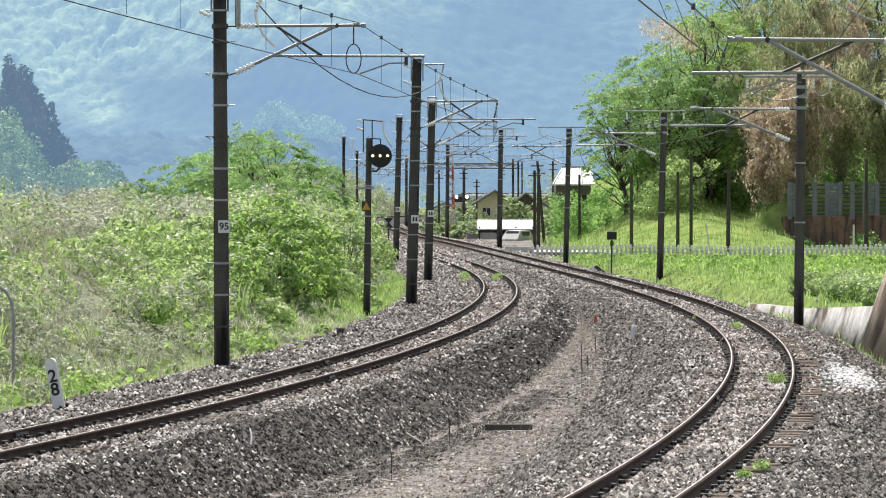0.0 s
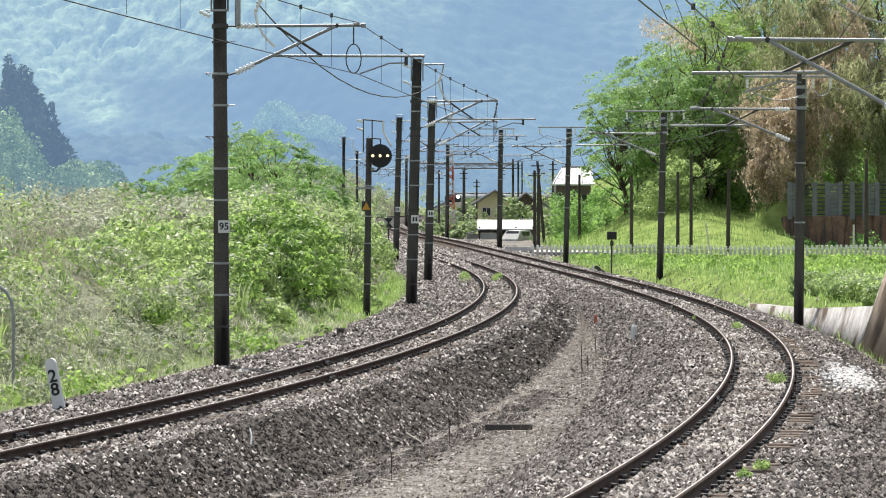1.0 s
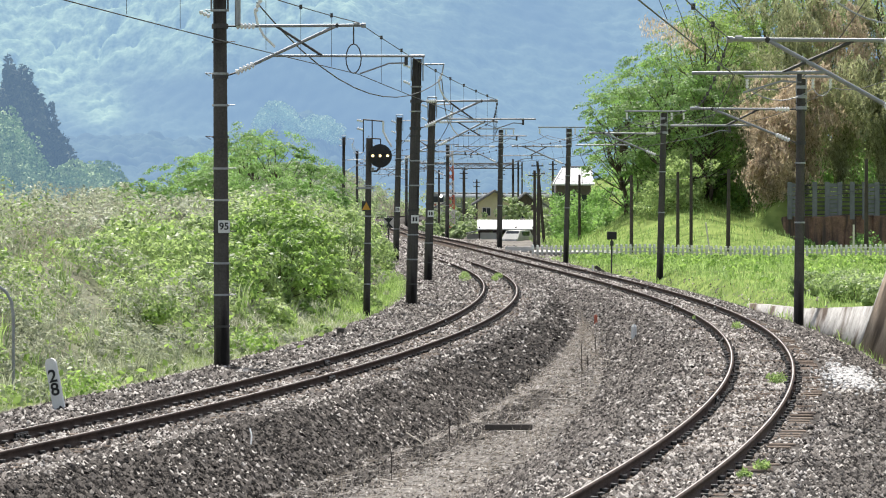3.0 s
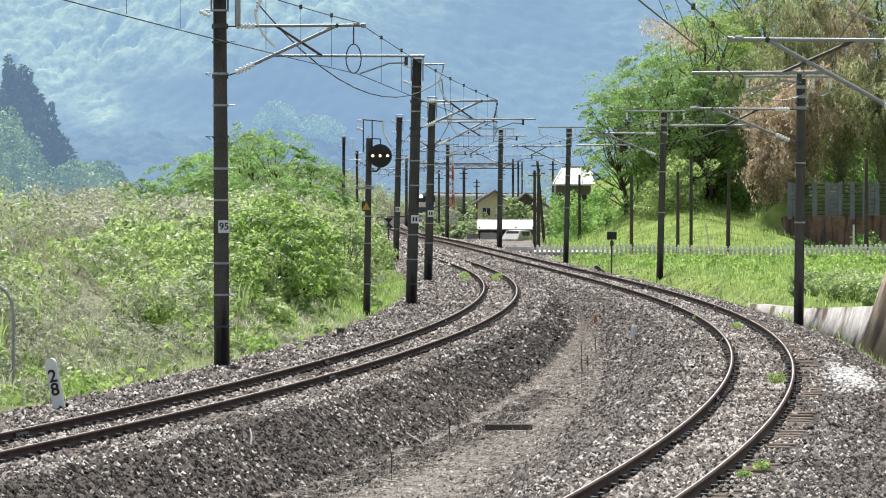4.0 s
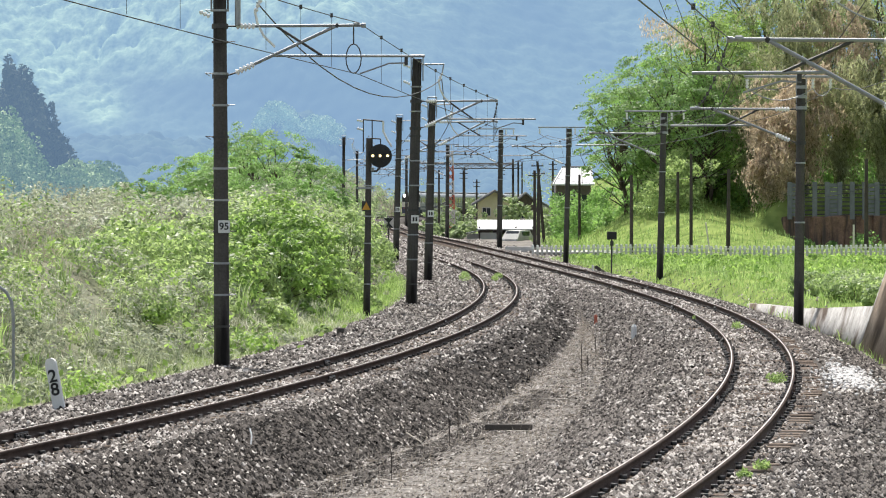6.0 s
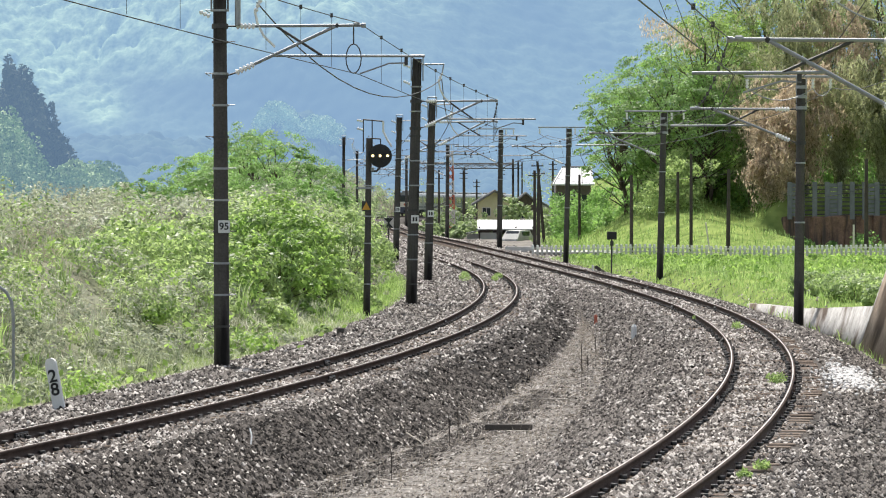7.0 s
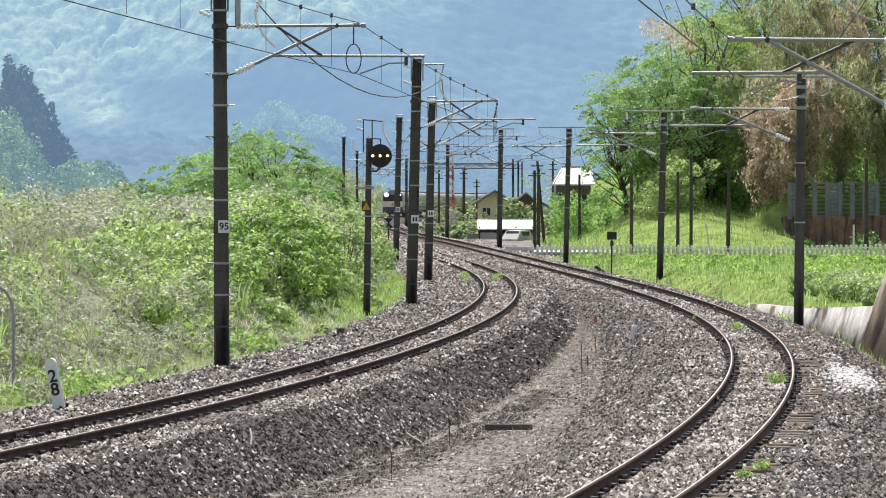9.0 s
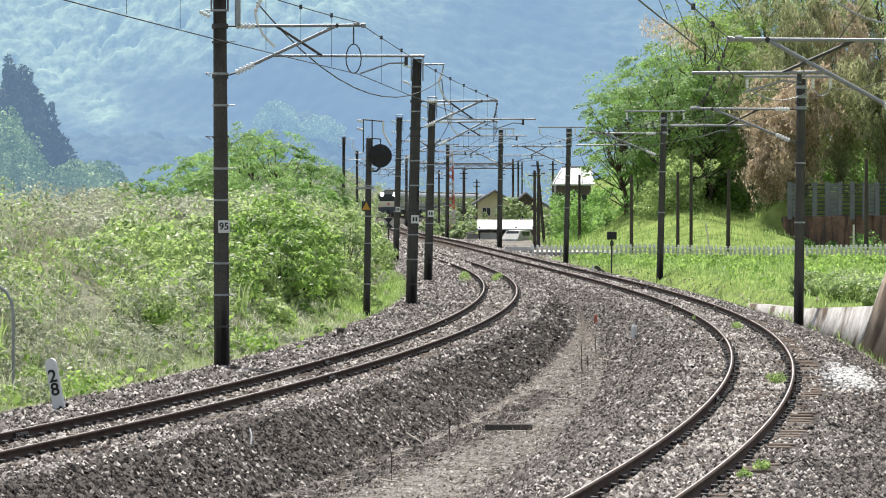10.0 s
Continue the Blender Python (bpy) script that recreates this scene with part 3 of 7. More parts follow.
def build_masts():
    # beside the scrub: base, head, bracket heights above the base
    e, ax, h = mast((-4.52, 82, -0.3), (-4.56, 82, 7.55), 0.325, [0.72 + 0.645 * i for i in range(11)], True, 2.76, 0.07, "tall dark concrete mast with step irons and a white plate", "95")
    cantilever(e, ax, h, 1, 0.325, 6.85, 6.24, 5.83, 2.95, 4.18, 3.8, (2.82, 0, 5.88), True)
    top_frame(e, ax, h, 1, 0.325, 0.9)
    bm = bmesh.new(); box(bm, (0.33, -0.02, 7.2), (0.11, 0.2, 0.7), 0.02); part("switch_box", bm, M_STEEL, e, "grey switch box on the mast")
    e, ax, h = mast((-1.02, 127, -0.66), (-0.82, 127, 7.36), 0.36, [0.9 + 0.78 * i for i in range(9)], False, 2.95, 0.06)
    cantilever(e, ax, h, 1, 0.36, 6.68, 6.12, 5.82, 2.55, 3.8, 3.4, (2.75, 0, 5.83))
    top_frame(e, ax, h, 1, 0.36, 0.85)
    e, ax, h = mast((-0.61, 160, -0.57), (-0.43, 160, 6.8), 0.34, [0.9 + 0.78 * i for i in range(8)], False, 2.85, 0.05)
    cantilever(e, ax, h, 1, 0.34, 6.5, 5.95, 5.5, 2.6, 3.8, 3.4, (2.6, 0, 5.7))
    top_frame(e, ax, h, 1, 0.34, 0.85)
    e, ax, h = mast((-2.43, 205, -0.56), (-2.22, 205, 6.94), 0.33, [0.9 + 0.9 * i for i in range(7)], False, 2.8, 0.05)
    cantilever(e, ax, h, 1, 0.33, 6.3, 5.75, 5.3, 2.6, 3.8, 3.4, (2.55, 0, 5.5))
    top_frame(e, ax, h, 1, 0.33, 0.8)
    e, ax, h = mast((-8.75, 352, -1.0), (-8.7, 352, 7.9), 0.30, [2 + 1.2 * i for i in range(5)], False)
    cantilever(e, ax, h, 1, 0.3, 6.9, 6.4, 5.9, 2.6, 3.8, 3.4, (2.6, 0, 6.1))
    top_frame(e, ax, h, 1, 0.3, 0.9)
    e, ax, h = mast((-9.1, 425, -1.0), (-9.1, 425, 7.4), 0.30, [2 + 1.2 * i for i in range(5)], False)
    top_frame(e, ax, h, 1, 0.3, 0.9)
    # beside the bank; the nearest stands just out of view
    rows = [((7.35, 61, -0.35), (7.45, 61, 6.3), 0.30, 5.82, 5.33, 4.55, 3.1), ((9.57, 108, -0.36), (9.64, 108, 6.2), 0.275, 5.74, 5.30, 4.84, 2.95),
            ((8.52, 158, -0.36), (8.7, 158, 6.26), 0.275, 5.80, 5.35, 4.9, 2.9), ((6.11, 200, -0.36), (6.28, 200, 6.29), 0.28, 5.75, 5.3, 4.85, 2.8),
            ((3.45, 246, -0.4), (3.55, 246, 6.92), 0.34, 6.3, 5.8, 5.3, 2.8), ((0.3, 300, -0.6), (0.35, 300, 6.6), 0.3, 5.9, 5.4, 4.9, 2.7), ((-3.6, 395, -0.7), (-3.6, 395, 6.6), 0.3, 6.0, 5.5, 5.0, 2.7)]
    for base, top, d, zt, zl, zb, reach in rows:
        e, ax, h = mast(base, top, d, [1.1 + 1.6 * i for i in range(4)], False, None, 0, "dark concrete catenary mast beside the turf bank")
        cantilever(e, ax, h, -1, d, zt, zl, zb, reach, reach + 0.55, reach * 0.65, (-reach * 0.9, 0, zl - 0.3))
        crossarm(e, ax, 1.55, 0.85, 0.06)


build_masts()


# ---- wires ----
def wire(name, pts, r, label, sag=0.0, droppers=None, mat=None):
    """A cable through the points, sagging in each span; droppers hang down to a second line."""
    cu = bpy.data.curves.new(name, "CURVE")
    cu.dimensions, cu.bevel_depth, cu.bevel_resolution = "3D", r, 1
    full = []
    for a, b in zip(pts[:-1], pts[1:]):
        for i in range(13):
            t = i / 12
            p = Vector(a).lerp(Vector(b), t); p.z -= 4 * sag * t * (1 - t) * min(1, (Vector(b) - Vector(a)).length / 45)
            full.append(p)
    sp = cu.splines.new("POLY"); sp.points.add(len(full) - 1)
    for q, p in zip(sp.points, full):
        q.co = (*p, 1)
    if droppers:
        for a, b in zip(pts[:-1], pts[1:]):
            for i in range(1, 9):
                t = i / 9
                p = Vector(a).lerp(Vector(b), t); p.z -= 4 * sag * t * (1 - t)
                zc = np.interp(p.y, [v[1] for v in droppers], [v[2] for v in droppers])
                xc = np.interp(p.y, [v[1] for v in droppers], [v[0] for v in droppers])
                sp = cu.splines.new("POLY"); sp.points.add(1)
                sp.points[0].co, sp.points[1].co = (*p, 1), (xc, p.y, zc, 1)
                sp = cu.splines.new("POLY"); sp.points.add(1)
                sp.points[0].co, sp.points[1].co = (p.x, p.y, p.z - 0.03, 1), (p.x, p.y, p.z + 0.05, 1)
                sp.points[0].radius = sp.points[1].radius = 3.2
                for k in (0, 1):
                    cu.splines[-2].points[k].radius = 0.45
    cu.materials.append(mat or M_WIRE)
    ob = new(name, cu)
    me = bpy.data.meshes.new_from_object(ob.evaluated_get(bpy.context.evaluated_depsgraph_get()))
    bpy.data.objects.remove(ob)
    ob = new(name, me)
    return tagged(ob, label, "overhead wire", "overhead wires")


def build_wires():
    cl = [(-7.6, 20, 5.6), (-5.6, 41, 5.6), (-1.72, 82, 5.57), (1.73, 127, 5.16), (1.98, 160, 5.12), (0.1, 205, 4.95), (-3.0, 270, 4.95), (-6.1, 352, 4.9), (-11, 500, 4.6)]
    ml = [(x, y, z + dz) for (x, y, z), dz in zip(cl, (1.0, 1.0, 1.05, 0.9, 0.85, 0.9, 0.95, 1, 1))]
    wire("contact_wire", cl, 0.0085, "thin dark contact wire over the scrub-side track", 0.03)
    wire("messenger_wire", ml, 0.009, "dark messenger wire with droppers and clamps", 0.14, cl)
    cr = [(-0.6, 15, 5.0), (4.43, 61, 4.95), (7.0, 108, 4.66), (6.0, 158, 4.66), (3.5, 200, 4.62), (0.95, 246, 4.62), (-2.3, 300, 4.6), (-6.0, 395, 4.6), (-8, 500, 4.4)]
    mr = [(-0.8, 18, 6.3), (4.35, 61, 5.5)] + [(x - 0.15, y, z + 0.82) for x, y, z in cr[2:]]
    wire("contact_wire", cr, 0.0085, "thin dark contact wire over the bank-side track", 0.03)
    wire("messenger_wire", mr, 0.009, "dark messenger wire with droppers and clamps", 0.2, cr)
    # feeders from mast head to mast head
    wire("feeder_cable", [(-3.8, 82, 7.03), (-0.04, 127, 6.72), (0.4, 160, 6.3), (-1.5, 205, 6.4), (-5, 270, 6.9), (-7.9, 352, 7.4)], 0.015, "heavy black feeder cable slung between mast heads", 1.15)
    wire("feeder_cable", [(6.5, 61, 6.2), (8.6, 108, 5.95), (7.6, 158, 5.95), (5.2, 200, 5.95), (2.5, 246, 6.6), (-0.5, 300, 6.3)], 0.010, "dark feeder cable below the crossarms", 0.5)
    wire("feeder_cable", [(8.4, 61, 6.2), (10.5, 108, 5.95), (9.6, 158, 5.95), (7.2, 200, 5.95), (4.4, 246, 6.6), (1.3, 300, 6.3)], 0.010, "dark feeder cable below the crossarms", 0.5)


build_wires()


# ---- plants ----
RNG = np.random.default_rng(11)


def leaf_mesh(name, centres, sizes, mat, parent=None, droop=0.0, aspect=0.5, up=0.35, label="", facing=None, loose=0.5):
    """Folded four-point leaves, one island each; they turn at random or lie roughly square to a facing."""
    n = len(centres)
    a = RNG.normal(size=(n, 3)); a[:, 2] -= droop
    if facing is not None:
        b = facing / np.linalg.norm(facing, axis=1, keepdims=True) + RNG.normal(0, loose, (n, 3))
        b /= np.linalg.norm(b, axis=1, keepdims=True)
        a -= (a * b).sum(1, keepdims=True) * b
    a /= np.linalg.norm(a, axis=1, keepdims=True)
    if facing is None:
        b = RNG.normal(size=(n, 3)); b[:, 2] += up
        b -= (b * a).sum(1, keepdims=True) * a; b /= np.linalg.norm(b, axis=1, keepdims=True)
    w = np.cross(a, b)
    s = np.asarray(sizes)[:, None]
    v = np.stack([centres - a * s * 0.5, centres + w * s * aspect * 0.5 + b * s * 0.06, centres + a * s * 0.5, centres - w * s * aspect * 0.5 + b * s * 0.06], 1)
    return mesh_np(name, v.reshape(-1, 3), np.arange(4 * n).reshape(n, 4), mat, parent, label)


def clump_points(c, r, n, shell=0.55):
    """Points in the outer part of an ellipsoid."""
    d = RNG.normal(size=(n, 3)); d /= np.linalg.norm(d, axis=1, keepdims=True)
    k = shell + (1 - shell) * RNG.random((n, 1)) ** 0.6
    return np.asarray(c) + d * k * np.asarray(r)


def scatter_field(n, y0, y1, keep, o0, o1):
    y = y0 + (y1 - y0) * RNG.random(n) ** 1.25
    o = o0 + (o1 - o0) * RNG.random(n)
    x = xl(y) - o
    k = keep(x, y, o)
    return x[k], y[k], o[k]


def inview(x, y, margin=1.1):
    return np.abs(x) < y * 0.1104 * margin + 1.5


def dome(c, r, h, lobes, per):
    """Leaf points of a lumpy bush: lobes sit on a half ellipsoid, hollows stay open between them."""
    az = np.arange(lobes) * 2.399 + RNG.uniform(0, 6.28)
    u = (np.arange(lobes) + 0.5) / lobes
    k = RNG.uniform(0.72, 1.12, lobes)
    rr = np.sqrt(1 - u * u)
    cc = np.stack([c[0] + r * rr * k * np.cos(az), c[1] + r * rr * k * np.sin(az), c[2] + h * u * k], 1)
    d = RNG.normal(size=(lobes, per, 3)); d /= np.linalg.norm(d, axis=2, keepdims=True)
    d *= (0.35 + 0.65 * RNG.random((lobes, per, 1)))
    q = r * RNG.uniform(0.26, 0.44, (lobes, 1, 1))
    rise = np.stack([np.cos(az) * rr, np.sin(az) * rr, u], 1)[:, None] * 0.5 + np.array([0, 0, 0.35])
    return np.concatenate([(cc[:, None] + d * q * np.array([1, 1, 0.75])), d + rise], 2).reshape(-1, 6)


def build_scrub():
    cx, cy = [], []
    y = 57.0
    while y < 268:
        step = 0.72 + 0.0034 * y
        x = -0.1135 * y - 1.3
        edge = float(xl(y)) - (3.7 if y < 104 else 4.7)
        while x < edge:
            cx.append(x + RNG.normal(0, 0.28 * step)); cy.append(y + RNG.normal(0, 0.3 * step))
            x += step
        y += step
    x, y = np.array(cx), np.array(cy)
    o = xl(y) - x
    k = o > 3.55
    x, y, o = x[k], y[k], o[k]
    lump = wave(x, y, 0.75, 21) + 0.7 * wave(x, y, 1.7, 33)
    z = ground_z(x, y) + np.where(o > 5.2, 0.5, 0.0) * np.clip(lump, -0.8, 1.3)
    zone = wave(x, y, 0.23, 2) + 0.55 * wave(x, y, 0.8, 5)
    lush = np.exp(-((o - 7) / 4.0) ** 2) * np.exp(-((y - 118) / 26) ** 2)
    dice = RNG.random(len(x))
    dead = np.exp(-((x + 11) / 1.6) ** 2 - ((y - 128) / 16) ** 2) + np.exp(-((x + 9.4) / 1.1) ** 2 - ((y - 93) / 10) ** 2) + 0.8 * np.exp(-((x + 7.6) / 1.0) ** 2 - ((y - 118) / 7) ** 2) + 0.9 * np.exp(-((x + 9.6) / 1.0) ** 2 - ((y - 106) / 6) ** 2) + 0.8 * np.exp(-((x + 8.6) / 1.3) ** 2 - ((y - 140) / 12) ** 2)
    green = lush * 1.1 + 0.25 * zone + 0.3 * dice > 0.62
    pick = np.where(dead * 1.7 > dice, 2, np.where(green, np.where(dice * 1.7 % 1 < 0.35, 3, 0), np.where(dice < 0.17, 2, np.where(dice > 0.80, 0, np.where(dice > 0.70, 3, 1)))))
    pts = {0: [], 1: [], 2: [], 3: []}
    for xi, yi, zi, k, oi in zip(x, y, z, pick, o):
        r = float(np.clip(RNG.lognormal(-0.62, 0.38), 0.25, 1.15)) * (0.5 if oi < 4.6 else 0.72 if oi < 5.6 else 1) * (0.72 if oi < 6.0 and 98 < yi < 126 else 1) * (1 + 0.0015 * yi)
        h = r * RNG.uniform(0.75, 1.35)
        near = yi < 150
        if k == 2:
            pts[2].append(np.tile(clump_points((xi, yi, zi + h * 0.35), (r, r, h * 0.7), int(90 * r) + 20, 0.2), 2))
            continue
        pts[int(k)].append(dome((xi, yi, zi - 0.05), r, h, int(9 + 9 * r) if near else 7, int(20 + 10 * r) if near else 13))
    # larger bushes standing out of the cover
    for q in RNG.permutation(np.flatnonzero((o > 5.6) & (y < 215)))[:130]:
        k = int(pick[q]) if pick[q] != 2 else 1
        r = RNG.uniform(0.8, 1.35)
        pts[k].append(dome((x[q], y[q], z[q] - 0.1), r, r * RNG.uniform(1.0, 1.5), 30, 26))
    # Deep green leaves added low down so the gaps read as shade.
    under = np.stack([np.repeat(x, 8), np.repeat(y, 8), np.repeat(z, 8)], 1) + RNG.normal(0, 1, (8 * len(x), 3)) * np.array([0.4, 0.4, 0.06]) + np.array([0, 0, 0.06])
    tagged(leaf_mesh("low_ground_cover", under, 0.2 * RNG.uniform(0.6, 1.3, len(under)), M_LEAF_DEEP, aspect=0.6), "deep green low leaves added to darken gaps below the scrub", "shrubs", kind="stuff")
    for k, name, mat, size, asp, label in ((0, "green_shrubs", M_LEAF_LIGHT, 0.16, 0.55, "bright green leafy shrubs on the trackside bank"),
                                      (3, "deep_green_shrubs", M_LEAF, 0.165, 0.6, "deep green broad-leaved shrubs on the trackside bank"),
                                      (1, "pale_scrub", M_LEAF_PALE, 0.155, 0.42, "pale grey-green scrub and vines covering the bank"),
                                      (2, "dry_brush", M_LEAF_DRY, 0.42, 0.04, "dry brown twigs and dead vines among scrub")):
        c = np.concatenate(pts[k])
        ob = leaf_mesh(name, c[:, :3], size * RNG.uniform(0.5, 1.4, len(c)) * np.clip(c[:, 1] / 125, 0.62, 1.5), mat, aspect=asp, up=0.7, facing=None if k == 2 else c[:, 3:], loose=0.3)
        tagged(ob, label, "shrubs", kind="stuff")
    # fans of tall grass and thin weed stems that break the outline
    x, y, o = scatter_field(1000, 58, 190, lambda x, y, o: inview(x, y) & (o > 3.9), 3.8, 20)
    m = 13
    gx, gy = np.repeat(x, m) + RNG.normal(0, 0.07, m * len(x)), np.repeat(y, m) + RNG.normal(0, 0.07, m * len(x))
    tall = np.repeat(RNG.uniform(0.35, 0.95, len(x)) * np.where(o < 5, 0.6, 1.15), m) * RNG.uniform(0.6, 1.1, m * len(x))
    gz0 = ground_z(gx, gy) + 0.1
    half = np.repeat(RNG.random(len(x)) < 0.55, m)
    for name, kk, mat, label in (("tall_grass", half, M_GRASS, "fans of tall green grass in the scrub"), ("tall_weeds", ~half, M_SILVER, "thin pale weed stems above the scrub")):
        ob = blades(name, gx[kk], gy[kk], gz0[kk], tall[kk], 0.022, mat, 0.4)
        tagged(ob, label, "weeds", kind="stuff")


def blades(name, x, y, z, hgt, w, mat, lean=0.35):
    n = len(x)
    az = RNG.random(n) * 2 * np.pi
    dx, dy = np.cos(az), np.sin(az)
    t = RNG.normal(0, lean, (n, 2)) * hgt[:, None]
    b0 = np.stack([x - dx * w / 2, y - dy * w / 2, z], 1); b1 = np.stack([x + dx * w / 2, y + dy * w / 2, z], 1)
    m0 = np.stack([x - dx * w / 2.5 + t[:, 0] * .35, y - dy * w / 2.5 + t[:, 1] * .35, z + hgt * 0.6], 1)
    m1 = np.stack([x + dx * w / 2.5 + t[:, 0] * .35, y + dy * w / 2.5 + t[:, 1] * .35, z + hgt * 0.6], 1)
    tip = np.stack([x + t[:, 0], y + t[:, 1], z + hgt * np.sqrt(np.clip(1 - 0.3 * lean, 0.3, 1))], 1)
    v = np.stack([b0, b1, m1, m0, tip], 1).reshape(-1, 3)
    i = np.arange(n)[:, None] * 5
    f = np.concatenate([np.concatenate([i, i + 1, i + 2], 1), np.concatenate([i, i + 2, i + 3], 1), np.concatenate([i + 3, i + 2, i + 4], 1)])
    return mesh_np(name, v, f, mat)


def limb(bm, a, b, r1, r2, bend=0.12, n=4):
    a, b = Vector(a), Vector(b)
    L = (b - a).length
    pts = [a]
    for i in range(1, n):
        p = a.lerp(b, i / n)
        pts.append(p + Vector((RNG.normal(), RNG.normal(), RNG.normal() * 0.4)) * L * bend * 0.5)
    pts.append(b)
    for i in range(n):
        rod(bm, pts[i], pts[i + 1], r1 + (r2 - r1) * i / n, r1 + (r2 - r1) * (i + 1) / n, seg=7)
    return pts


def tree(name, base, height, spread, crown_low, mat, leaf, nclump, per, label, droop=0.0, aspect=0.5, lean=(0, 0), flat=0.55, trunk_r=None, crown_label="", puff=(0.26, 0.46)):
    """Tapered trunk, limbs to each clump, and a crown of many leaves with gaps."""
    x, y, z = base
    e = empty(name, base)
    bm = bmesh.new()
    tr = trunk_r or height * 0.018
    tip = Vector((lean[0], lean[1], height * 0.86))
    spine = limb(bm, (0, 0, -0.3), tip, tr, tr * 0.25, 0.06, 6)
    leaves, faces = [], []
    for i in range(nclump):
        u = (i + 0.5) / nclump
        az = i * 2.399 + RNG.normal(0, 0.3)
        zz = crown_low + (height - crown_low) * (0.05 + 0.93 * u ** 0.8)
        rr = spread * math.sqrt(max(0.05, 1 - ((u - 0.35) / 0.72) ** 2)) * RNG.uniform(0.55, 1.05)
        ctr = Vector((lean[0] * zz / height + rr * math.cos(az), lean[1] * zz / height + rr * math.sin(az), zz))
        k = min(5, max(1, int(zz / height * 5)))
        limb(bm, spine[k] - Vector((0, 0, 0.08 * height)), ctr, tr * 0.32, tr * 0.06, 0.15, 3)
        cr = spread * RNG.uniform(*puff)
        for _ in range(6):
            q = ctr + Vector((RNG.normal(0, cr * 0.5), RNG.normal(0, cr * 0.5), RNG.normal(0, cr * flat * 0.6)))
            w = cr * RNG.uniform(0.34, 0.6)
            p = clump_points((0, 0, 0), (w, w, w * 0.3), per // 3, 0.1)
            p[:, 2] -= 0.35 * (p[:, 0] * math.cos(az) + p[:, 1] * math.sin(az)) + 0.25 * (p[:, 0] ** 2 + p[:, 1] ** 2) / w
            leaves.append(p + np.array(q))
            faces.append(np.stack([0.45 * p[:, 0] / w + 0.3 * math.cos(az), 0.45 * p[:, 1] / w + 0.3 * math.sin(az), 0.6 + p[:, 2] / w], 1))
    part("trunk", bm, M_BARK, e, "dark trunk and limbs")
    c = np.concatenate(leaves)
    leaf_mesh("crown", c, leaf * RNG.uniform(0.6, 1.3, len(c)), mat, e, droop, aspect, label=crown_label, facing=np.concatenate(faces), loose=0.35)
    return tagged(e, label, "tree")


def bamboo(x, y, h, reach, tan):
    """A clump of arching culms with leaf sprays hanging in overlapping plumes."""
    e = empty("bamboo_clump", (x, y, gz(x, y) - 0.1))
    leaves = []
    for i in range(12 if y < 298 else 7):
        az = i * 2.399 + RNG.normal(0, 0.3)
        hh, rr = h * RNG.uniform(0.62, 1.05), reach * RNG.uniform(0.5, 1.15)
        ts = np.linspace(0, 1, 9)
        arc = np.stack([math.cos(az) * (0.25 + rr * ts ** 2.4), math.sin(az) * (0.25 + rr * ts ** 2.4) - 0.8 * ts ** 2, hh * np.sin(ts * 1.95) / 1.0], 1)
        bm = bmesh.new()
        skin(bm, arc, 0.045, 0.01, 5)
        part("culm", bm, M_CULM, e)
        for _ in range(26):
            t = RNG.uniform(0.16, 1.0)
            c = np.array([np.interp(t, ts, arc[:, m]) for m in range(3)]) + RNG.normal(0, 0.3, 3)
            n = 34
            v = RNG.random(n)
            L = RNG.uniform(0.7, 1.7)
            out = np.array([math.cos(az), math.sin(az), 0]) * RNG.uniform(0.1, 0.9) + RNG.normal(0, 0.25, 3) * np.array([1, 1, 0])
            p = c + out * v[:, None] + RNG.normal(0, 0.11, (n, 3)) * (0.5 + v[:, None])
            p[:, 2] -= L * v ** 1.6
            leaves.append(p)
    c = np.concatenate(leaves)
    leaf_mesh("foliage", c, 0.31 * RNG.uniform(0.6, 1.3, len(c)), M_BAMBOO if tan else M_BAMBOO_GREEN, e, 1.8, 0.26)
    return tagged(e, "drooping yellow-brown bamboo clump above the cut face" if tan else "drooping olive-green bamboo clump above the cut face", "bamboo")


def gz(x, y): return float(ground_z(x, y))


